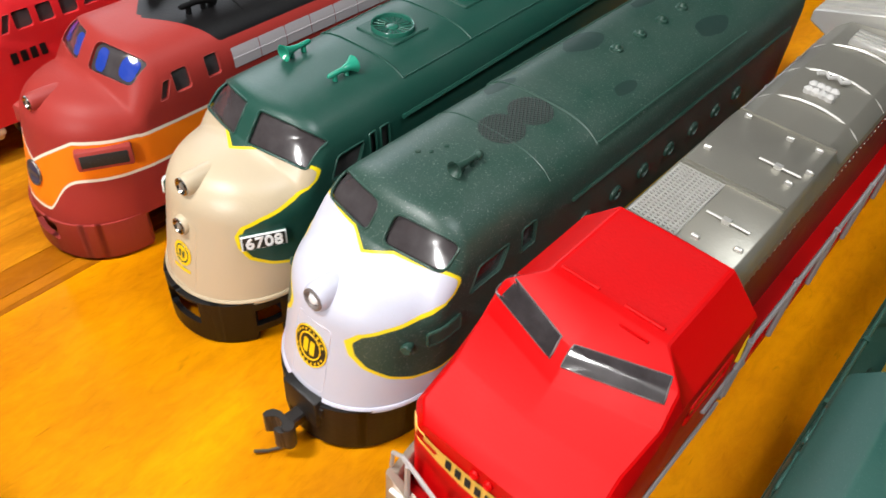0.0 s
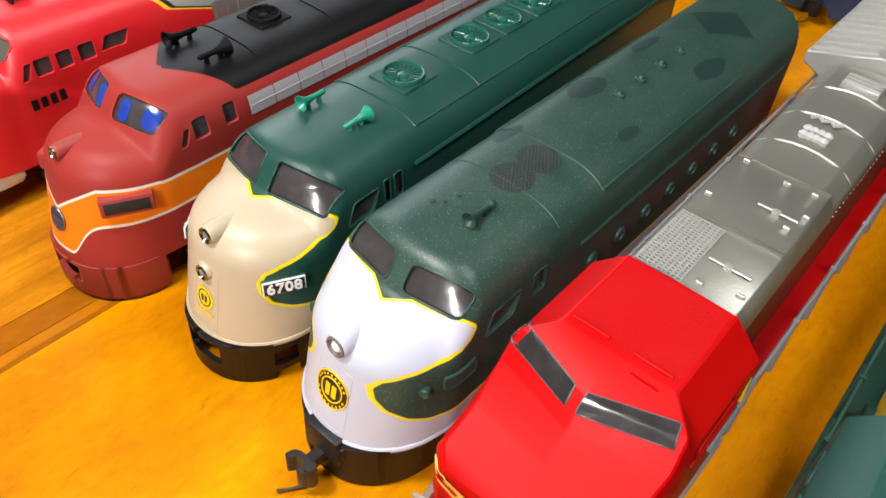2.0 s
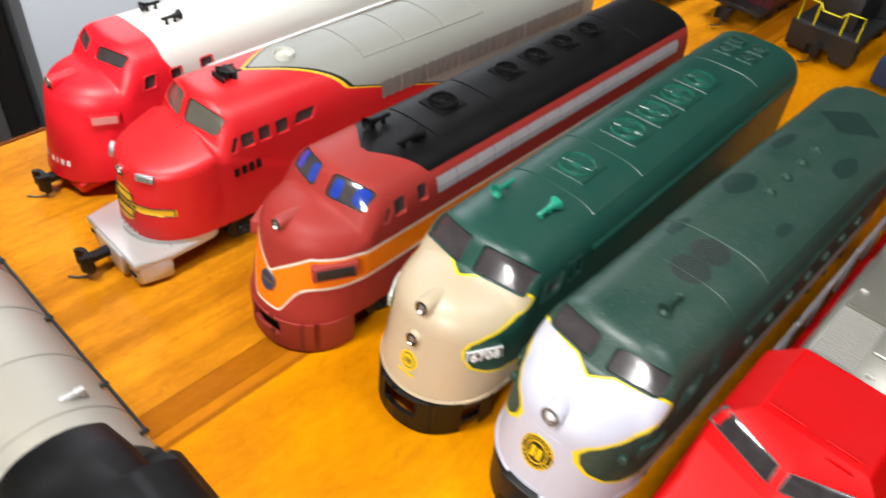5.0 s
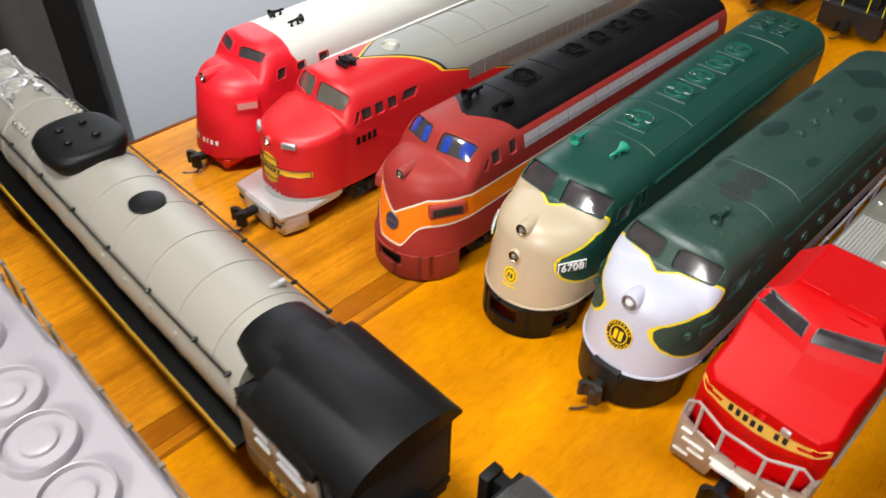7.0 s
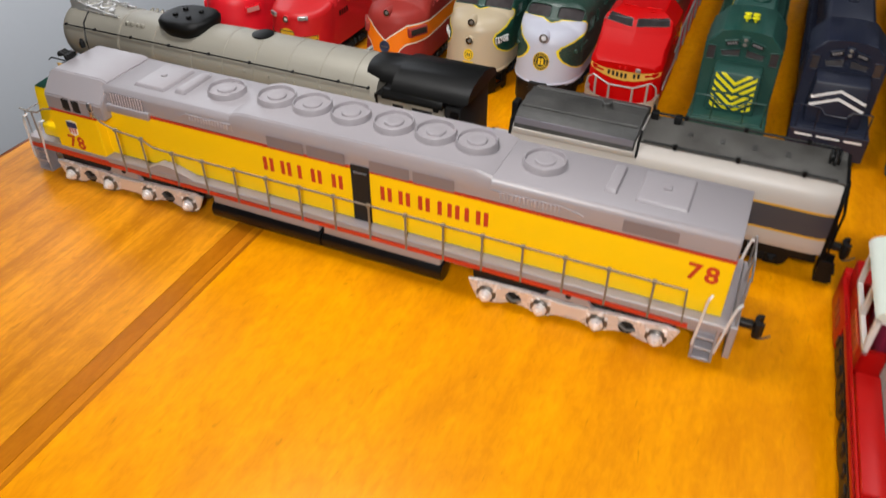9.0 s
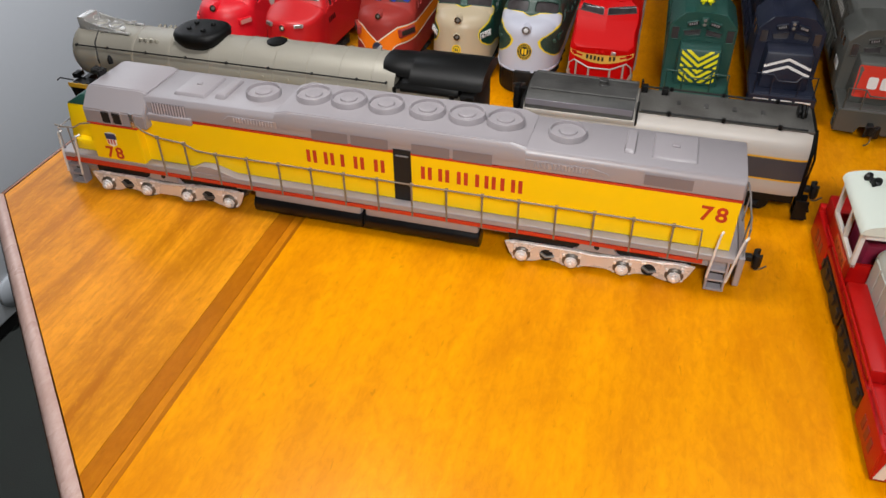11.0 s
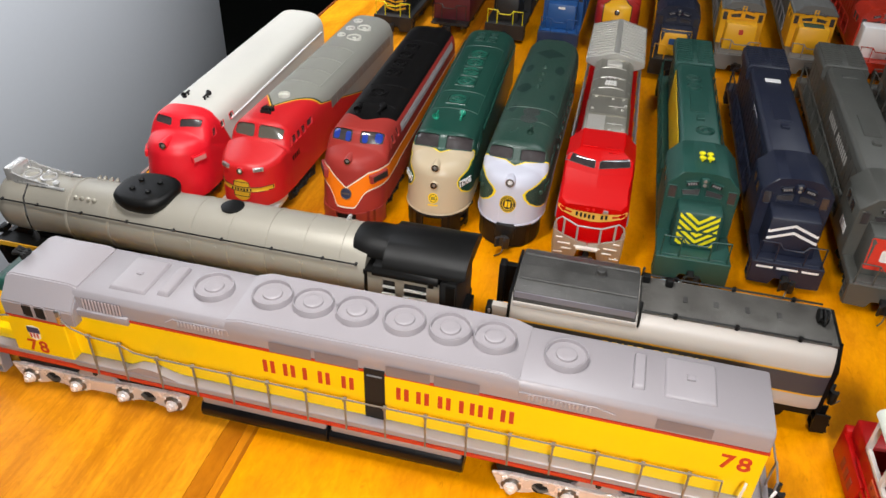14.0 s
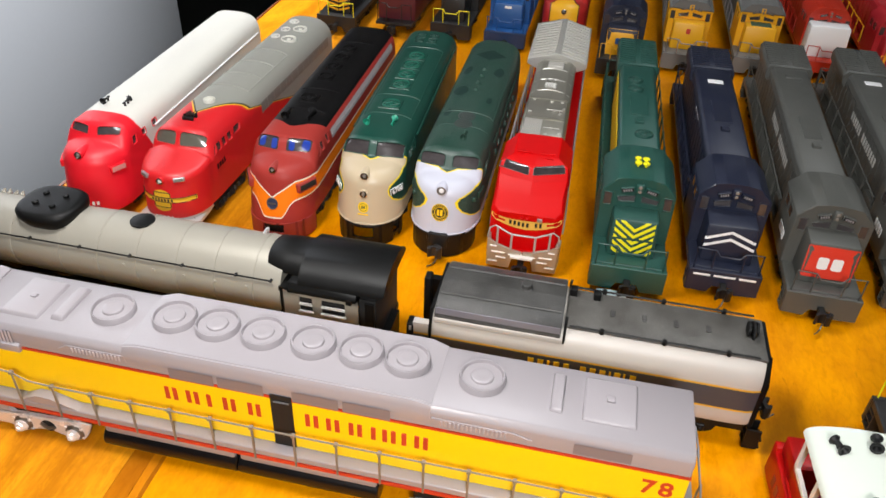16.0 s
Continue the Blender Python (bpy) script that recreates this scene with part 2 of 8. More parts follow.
def rrect(cx, cy, w, h, r, seg=4, skew=0.0):
    out = []
    for sx, sy, a0 in ((1, 1, 0), (-1, 1, 90), (-1, -1, 180), (1, -1, 270)):
        for k in range(seg + 1):
            a = radians(a0 + 90 * k / seg)
            x, y = sx * (w / 2 - r) + r * math.cos(a), sy * (h / 2 - r) + r * math.sin(a)
            out.append((cx + x + skew * y, cy + y))
    return dense(out, max(w, h) / 8)


def oval(cx, cy, a, b, n=24):
    return [(cx + a * math.cos(k * math.tau / n), cy + b * math.sin(k * math.tau / n)) for k in range(n)]


def dense(pts, step):
    out = []
    for p, q in zip(pts, pts[1:] + pts[:1]):
        n = max(1, int(math.dist(p, q) / step))
        out += [(p[0] + (q[0] - p[0]) * k / n, p[1] + (q[1] - p[1]) * k / n) for k in range(n)]
    return out


def cast(bvh, view, a, b):
    """Meets the surface from the front, right, left or top, or at a glance along the windshield's slope."""
    if view == "glance":
        u, d = Vector((0, 0.7071, 0.7071)), Vector((0, 0.7071, -0.7071))
        co, no, _, _ = bvh.ray_cast(Vector((a, 0, 0)) + u * b - d, d)
        return co, no
    o, d = {"front": ((a, -1, b), (0, 1, 0)), "right": ((1, a, b), (-1, 0, 0)), "left": ((-1, a, b), (1, 0, 0)), "top": ((a, b, 1), (0, 0, -1)),
            "back": ((a, 1, b), (0, -1, 0))}[view]
    co, no, _, _ = bvh.ray_cast(Vector(o), Vector(d))
    if co is None:
        co, no, _, _ = bvh.find_nearest(Vector(o) + Vector(d))
    return co, no


def patch(bm, bvh, view, outline, off, rings=3):
    """A sheet of that outline that hugs the surface."""
    cx, cy = (sum(p[i] for p in outline) / len(outline) for i in (0, 1))
    co, no = cast(bvh, view, cx, cy)
    mid = bm.verts.new(co + no * off)
    last = None
    for k in range(1, rings + 1):
        cur = []
        for x, y in outline:
            co, no = cast(bvh, view, cx + (x - cx) * k / rings, cy + (y - cy) * k / rings)
            cur.append(bm.verts.new(co + no * off))
        for i in range(len(cur)):
            j = (i + 1) % len(cur)
            bm.faces.new((mid, cur[i], cur[j]) if last is None else (last[i], cur[i], cur[j], last[j]))
        last = cur
    return bm


def plug(bm, bvh, view, outline, deep, proud=0.0012, rings=3):
    """A closed block of that outline which reaches from above the surface to a little below it."""
    a, b = bmesh.new(), bmesh.new()
    patch(a, bvh, view, outline, 0.0, rings)
    patch(b, bvh, view, outline, 0.0, rings)
    way = {"front": (0, 1, 0), "right": (-1, 0, 0), "left": (1, 0, 0), "top": (0, 0, -1), "back": (0, -1, 0), "glance": (0, 0.7071, -0.7071)}[view]
    way = Vector(way)
    tops, lows = [], []
    for src, out, h in ((a, tops, -proud), (b, lows, deep)):
        for v in src.verts:
            out.append(bm.verts.new(v.co + way * h))
    a.verts.index_update()
    for f in a.faces:
        ids = [v.index for v in f.verts]
        bm.faces.new([tops[i] for i in ids])
        bm.faces.new([lows[i] for i in ids[::-1]])
    n, k = len(outline), len(tops) - len(outline)
    for i in range(n):
        j = (i + 1) % n
        bm.faces.new((tops[k + i], tops[k + j], lows[k + j], lows[k + i]))
    a.free()
    b.free()


def carve(bm, bvh, spots, deep=0.0011):
    """Cuts a shallow opening with upright walls for every pane of the list."""
    cutter = bmesh.new()
    for view, outline in spots:
        plug(cutter, bvh, view, outline, deep)
    bmesh.ops.recalc_face_normals(cutter, faces=cutter.faces)
    bmesh.ops.recalc_face_normals(bm, faces=bm.faces)
    pair = []
    for b in (bm, cutter):
        me = bpy.data.meshes.new("cut")
        b.to_mesh(me)
        b.free()
        ob = bpy.data.objects.new("cut", me)
        scene.collection.objects.link(ob)
        pair.append(ob)
    mod = pair[0].modifiers.new("cut", "BOOLEAN")
    mod.operation, mod.solver, mod.object = "DIFFERENCE", "EXACT", pair[1]
    bpy.context.view_layer.update()
    me = bpy.data.meshes.new_from_object(pair[0].evaluated_get(bpy.context.evaluated_depsgraph_get()))
    out = bmesh.new()
    out.from_mesh(me)
    bpy.data.meshes.remove(me)
    for ob in pair:
        me = ob.data
        bpy.data.objects.remove(ob)
        bpy.data.meshes.remove(me)
    return out


def rim(bm, bvh, view, outline, off, r, segs=6):
    pts = []
    for x, y in outline:
        co, no = cast(bvh, view, x, y)
        pts.append(co + no * off)
    return tube(bm, pts, r, segs, closed=True)


def window(parent, bvh, view, outline, glass, rim_mat, r=0.0005, name="window_pane", rim_name="window_rim", off=0.00012, label=""):
    pane = part(name, patch(bmesh.new(), bvh, view, outline, off), glass, parent, label, sharp=60)
    part(rim_name, rim(bmesh.new(), bvh, view, outline, 0.0, r), rim_mat, pane, sharp=60)
    return pane


def lettering(text, size, mat, parent, m, name="number", align="CENTER", bold=0.0, spacing=1.0):
    cu = bpy.data.curves.new(name, "FONT")
    cu.body, cu.size, cu.align_x, cu.align_y, cu.extrude, cu.offset, cu.space_character = text, size, align, "CENTER", 0.00012, bold, spacing
    tmp = bpy.data.objects.new(name, cu)
    scene.collection.objects.link(tmp)
    bpy.context.view_layer.update()
    me = bpy.data.meshes.new_from_object(tmp.evaluated_get(bpy.context.evaluated_depsgraph_get()))
    bpy.data.objects.remove(tmp)
    bpy.data.curves.remove(cu)
    me.materials.clear()
    me.materials.append(mat)
    me.name = name
    ob = new(name, me)
    ob.parent = parent
    ob.matrix_local = m
    return ob

# ---- the room ----
def carpet_mat():
    mat, nt, bsdf = nodes_of("dark_green_carpet")
    f, w = grain(nt, 700, 3), grain(nt, 12, 4)
    base = mixer(nt, ramp(nt, f, 0.35, 0.7), rgb("0B100D"), rgb("1A201A"))
    base = mixer(nt, maths(nt, "MULTIPLY", ramp(nt, w, 0.4, 0.7), 0.5), base, rgb("10110F"))
    nt.links.new(base, bsdf.inputs["Base Color"])
    bsdf.inputs["Roughness"].default_value = 0.95
    b = nt.nodes.new("ShaderNodeBump")
    b.inputs["Strength"].default_value, b.inputs["Distance"].default_value = 0.7, 0.002
    nt.links.new(f, b.inputs["Height"])
    nt.links.new(b.outputs[0], bsdf.inputs["Normal"])
    return mat


CARPET = carpet_mat()
PLASTER = paint("dark_room_wall", "4A4744", 0.8, dust=0.1)
GREYPANEL = paint("blue_grey_panel", "E4E8ED", 0.5, dust=0.05, bump=0.05)
CURTAIN = paint("dark_brown_cloth", "2A241F", 0.9, dust=0.08)
FLOOR_Z = -0.75

tagged(part("floor", mesh_box(-2.2, 2.2, -2.2, 2.8, FLOOR_Z - 0.05, FLOOR_Z), CARPET), "dark green short-pile carpet on the floor", "floor", kind="structure")
tagged(part("ceiling", mesh_box(-2.2, 2.2, -2.2, 2.8, 1.9, 1.95), paint("white_ceiling", "B8B5AE", 0.85)), "plain off-white ceiling of the dim room", "ceiling", kind="structure")
for nm, b in (("wall_west", (-2.25, -2.2, -2.2, 2.8)), ("wall_east", (2.2, 2.25, -2.2, 2.8)), ("wall_south", (-2.2, 2.2, -2.25, -2.2)), ("wall_north", (-2.2, 2.2, 2.8, 2.85))):
    tagged(part(nm, mesh_box(*b, FLOOR_Z, 1.9), PLASTER), "dim unlit painted room wall", "wall", kind="structure")

# a tall grey cabinet side behind the end of the table
cab_grey = thing("cabinet", "tall blue-grey metal cabinet standing behind the table", "cabinet", pose(-0.98, 0.392, FLOOR_Z))
part("body", mesh_box(-0.45, 0.0, 0.0, 1.19, 0.03, 1.60, bevel=0.006), GREYPANEL, cab_grey)
part("base", mesh_box(-0.44, -0.012, 0.01, 1.18, 0.0, 0.03), RUBBER, cab_grey)
part("door_knob", lathe(bmesh.new(), (0.0, 0.130, 0.075), (1, 0, 0), [(0.030, 0), (0.030, 0.006), (0.022, 0.012), (0, 0.013)]), paint("grey_knob", "8C9094", 0.4), cab_grey)

cur = thing("curtain", "dark brown folded cloth curtain hanging beside the cabinet", "curtain", pose(-1.00, -0.47, FLOOR_Z))
bm = bmesh.new()
outer = [(0.03 * math.sin(k * 1.1) + 0.012 * math.sin(k * 2.7), k * 0.84 / 40) for k in range(41)]
prism(bm, outer + [(x - 0.02, y) for x, y in outer[::-1]], "z", 0.0, 1.9)
part("cloth", bm, CURTAIN, cur, sharp=80)

# ---- the table ----
# plan of the top: straight left edge, one corner cut off
TOP = [(-0.263, 1.25), (-0.263, -0.016), (0.022, -0.290), (0.90, -0.290), (0.90, 1.25)]


def clip(pts, x0, x1):
    """The plan between two lines along the grain."""
    for lim, keep in ((x0, 1), (x1, -1)):
        out = []
        for p, q in zip(pts, pts[1:] + pts[:1]):
            a, b = keep * (p[0] - lim), keep * (q[0] - lim)
            if a >= 0:
                out.append(p)
            if a * b < 0:
                s = a / (a - b)
                out.append((lim, p[1] + (q[1] - p[1]) * s))
        pts = out
    return pts


table = thing("table", "low varnished orange wooden table with one cut corner", "table", pose(0, 0, 0))
for nm, x0, x1, m in (("board", -0.263, -0.1211, OAK_EDGE), ("inlay_strip", -0.1209, -0.1126, OAK_STRIP), ("board", -0.1124, -0.1090, OAK_RED), ("inlay_strip", -0.1089, -0.1074, OAK_STRIP), ("board", -0.1073, 0.90, OAK)):
    part(nm, prism(bmesh.new(), clip(TOP, x0, x1), "z", -0.022, 0.0), m, table)
bm = bmesh.new()
lip = [(-0.263, 1.25), (-0.263, -0.016), (0.022, -0.290), (0.90, -0.290)]
sect = [(0.0005 + 0.008 * math.sin(radians(a)), -0.011 + 0.0112 * math.cos(radians(a))) for a in range(0, 181, 15)]
rings = []
for i, p in enumerate(lip):
    a, b = Vector(lip[max(0, i - 1)]), Vector(lip[min(len(lip) - 1, i + 1)])
    d0 = (Vector(p) - a).normalized() if i else (b - Vector(p)).normalized()
    d1 = (b - Vector(p)).normalized() if i < len(lip) - 1 else d0
    n = Vector((d0.y, -d0.x)) + Vector((d1.y, -d1.x))
    n = n.normalized() / max(0.5, n.normalized().dot(Vector((d0.y, -d0.x))))
    rings.append([(p[0] + n.x * s, p[1] + n.y * s, z) for s, z in sect])
part("edge", loft(bm, rings), OAK_LIP, table, "rounded red-brown table edge", sharp=50)
# sheen reflected on the lip, put in as a pale strip of its own
sheen_sect = [(0.0006 + 0.0062 * k / 6, 0.0012 * math.sin(math.pi * k / 6) + 0.0004 - 0.0016 * (k / 6) ** 2) for k in range(7)] + [(0.0068, -0.0040), (0.0006, -0.0040)]
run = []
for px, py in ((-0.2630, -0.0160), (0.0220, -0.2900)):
    run.append([(px - 0.693 * a, py - 0.721 * a, z) for a, z in sheen_sect])
part("sheen_strip", loft(bmesh.new(), run), wood("pale_sheen_wood", "C2A69E", "A8877C", 4.4, 0.4, 0.2, pale="D2BDB8", spec=0.4), table, "pale strip painted as the sheen along the cut corner", sharp=50)
for x, y in ((-0.20, 0.10), (-0.20, 1.15), (0.82, 1.15), (0.82, -0.20)):
    part("leg", mesh_box(x - 0.025, x + 0.025, y - 0.025, y + 0.025, FLOOR_Z, -0.022, bevel=0.004), OAK_LIP, table)

# ---- railway parts that many of the models share ----
def chaikin(pts, n=2):
    for _ in range(n):
        out = []
        for p, q in zip(pts, pts[1:] + pts[:1]):
            out += [(p[0] * 0.8 + q[0] * 0.2, p[1] * 0.8 + q[1] * 0.2), (p[0] * 0.2 + q[0] * 0.8, p[1] * 0.2 + q[1] * 0.8)]
        pts = out
    return pts


def on_surface(bvh, view, a, b, off=0.0):
    """A pose that stands off the surface, z outward and x to the reader's right."""
    co, no = cast(bvh, view, a, b)
    tx = Vector((0, 0, 1)).cross(no)
    if tx.length < 1e-3:
        tx = Vector((1, 0, 0))
    tx.normalize()
    ty = no.cross(tx)
    m = Matrix((tx, ty, no)).transposed().to_4x4()
    m.translation = co + no * off
    return m


WHEEL = [(0.0, -0.0012), (0.0058, -0.0012), (0.0062, -0.0008), (0.0062, -0.0004), (0.0052, 0.0), (0.0050, 0.0014), (0.0034, 0.0014), (0.0030, 0.0008), (0.0012, 0.0009), (0.0010, 0.0016), (0, 0.0016)]


def bogie(parent, yc, axles, spacing, half, frame_mat, wheel_mat=DULLSTEEL, r=0.0052, cap_mat=None):
    """A truck: two side frames with springs and axle boxes, and its wheels."""
    ys = [yc + spacing * (i - (axles - 1) / 2) for i in range(axles)]
    tk = part("truck", mesh_box(-half * 0.55, half * 0.55, ys[0] - 0.004, ys[-1] + 0.004, 0.006, 0.0105), BLACK, parent)
    zc = r
    for s in (-1, 1):
        bm = bmesh.new()
        y0, y1 = ys[0] - 0.0062, ys[-1] + 0.0062
        outline = [(y0, zc + 0.0015), (y0 + 0.002, zc - 0.0022), (ys[0] + 0.0035, zc - 0.0026)]
        for a, b in zip(ys, ys[1:]):
            m = (a + b) / 2
            outline += [(a + 0.0036, zc - 0.0006), (m - 0.0030, zc - 0.0018), (m + 0.0030, zc - 0.0018), (b - 0.0036, zc - 0.0006), (b - 0.003, zc - 0.0026), (b + 0.003, zc - 0.0026)]
        outline += [(y1 - 0.001, zc - 0.001), (y1, zc + 0.0018), (y1 - 0.002, zc + 0.0042), ((ys[0] + ys[-1]) / 2 + 0.006, zc + 0.0048), ((ys[0] + ys[-1]) / 2, zc + 0.0040), ((ys[0] + ys[-1]) / 2 - 0.006, zc + 0.0048), (y0 + 0.002, zc + 0.0042)]
        seen = []
        for p in outline:
            if not seen or math.dist(p, seen[-1]) > 1e-5:
                seen.append(p)
        prism(bm, seen, "x", s * (half - 0.0014), s * half)
        for y in ys:
            box(bm, *sorted((s * (half - 0.0004), s * (half + 0.0012))), y - 0.0019, y + 0.0019, zc - 0.0021, zc + 0.0021, bevel=0.0005, segs=1)
            for dy in (-0.0042, 0.0042):
                if ys[0] <= y + dy <= ys[-1]:
                    lathe(bm, (s * (half + 0.0004), y + dy, zc - 0.001), (0, 0, 1), [(0.0010, 0), (0.0013, 0.0006), (0.0010, 0.0012), (0.0013, 0.0018), (0.0010, 0.0024), (0.0013, 0.003), (0.001, 0.0034)], 8)
        for a, b in zip(ys, ys[1:]):
            tube(bm, [(s * (half + 0.0008), a + 0.002, zc + 0.0032), (s * (half + 0.0008), b - 0.002, zc + 0.0032)], 0.0006, 6)
        sf = part("side_frame", bm, frame_mat, tk)
        for y in ys:
            part("axle_cap", lathe(bmesh.new(), (s * (half + 0.001), y, zc), (s, 0, 0), [(0.0014, 0), (0.0014, 0.0007), (0.0009, 0.0012), (0, 0.0013)], 10), cap_mat or frame_mat, sf)
    for y in ys:
        bm = bmesh.new()
        for s in (-1, 1):
            lathe(bm, (s * 0.0082, y, r), (s, 0, 0), [(a * r / 0.0062, h) for a, h in WHEEL], 20)
        tube(bm, [(-0.009, y, r), (0.009, y, r)], 0.0012, 8)
        part("wheelset", bm, wheel_mat, tk)
    return tk


def coupler(parent, y, z, s=-1, mat=SOOT, x=0.0, pin=True):
    """A knuckle coupler that points along y by the sign s."""
    bm = bmesh.new()
    box(bm, x - 0.0016, x + 0.0016, *sorted((y, y + s * 0.007)), z - 0.0014, z + 0.0014, bevel=0.0004, segs=1)
    hook = [(0.0030, 0.0060), (0.0036, 0.0085), (0.0022, 0.0108), (0.0004, 0.0112), (0.0006, 0.0094), (0.0016, 0.0086), (0.0002, 0.0074), (-0.0020, 0.0080), (-0.0030, 0.0104), (-0.0042, 0.0098), (-0.0036, 0.0066), (-0.0014, 0.0056)]
    prism(bm, [(x + a, y + s * (0.003 + b * 0.72)) for a, b in chaikin(hook, 2)], "z", z - 0.0028, z + 0.0028, bevel=0.0005)
    lathe(bm, (x + 0.0024, y + s * 0.0086, z - 0.0034), (0, 0, 1), [(0.0013, 0), (0.0015, 0.0006), (0.0015, 0.0062), (0.0013, 0.0068)], 10)
    ob = part("coupler", bm, mat, parent)
    if pin:
        part("trip_pin", tube(bmesh.new(), [(x + 0.0008, y + s * 0.0078, z - 0.002), (x + 0.0008, y + s * 0.0080, z - 0.0046), (x + 0.0002, y + s * 0.0094, z - 0.0062), (x - 0.0014, y + s * 0.0118, z - 0.0066), (x - 0.0030, y + s * 0.0142, z - 0.0058)], 0.0004, 6), DULLSTEEL, ob)
    return ob


def horn(parent, x, y, z, mat, s=-1, size=1.0, twin=False):
    """A small air horn on two feet."""
    bm = bmesh.new()
    k = size
    for dx in ((-0.0012, 0.0012) if twin else (0,)):
        lathe(bm, (x + dx * k, y - s * 0.0030 * k, z + 0.0018 * k), (0, s, 0), [(0.0003 * k, 0), (0.0005 * k, 0.0004 * k), (0.0005 * k, 0.003 * k), (0.0008 * k, 0.0048 * k), (0.0016 * k, 0.0062 * k), (0.0014 * k, 0.0062 * k), (0.0004 * k, 0.0045 * k), (0, 0.0045 * k)], 14)
    for dy in (-0.0014, 0.0014):
        lathe(bm, (x, y + dy * k, z - 0.0006), (0, 0, 1), [(0.0008 * k, 0), (0.0005 * k, 0.0008 * k), (0.0004 * k, 0.0022 * k)], 8)
    return part("horn", bm, mat, parent)


def roof_fan(parent, x, y, z, r, mat, name="fan", blades=True, base=None):
    bm = bmesh.new()
    lathe(bm, (x, y, z - 0.0008), (0, 0, 1), [(r, 0), (r, 0.0017), (r * 0.96, 0.0021), (r * 0.90, 0.0020), (r * 0.86, 0.0007), (r * 0.30, 0.0007), (r * 0.27, 0.0013), (r * 0.20, 0.0015), (0, 0.0015)], 28)
    fan = part(name, bm, mat, parent)
    if base:
        part("fan_base", mesh_box(x - r * 1.15, x + r * 1.15, y - r * 1.15, y + r * 1.15, z - 0.0008, z + 0.0003, bevel=0.0003, segs=1), base, fan)
    if blades:
        for k in range(18):
            a = k * math.tau / 18
            part("blade", tube(bmesh.new(), [(x + r * 0.36 * math.cos(a), y + r * 0.36 * math.sin(a), z + 0.0005), (x + r * 0.88 * math.cos(a + 0.12), y + r * 0.88 * math.sin(a + 0.12), z + 0.0005)], 0.00018, 4), mat, fan)
    return fan


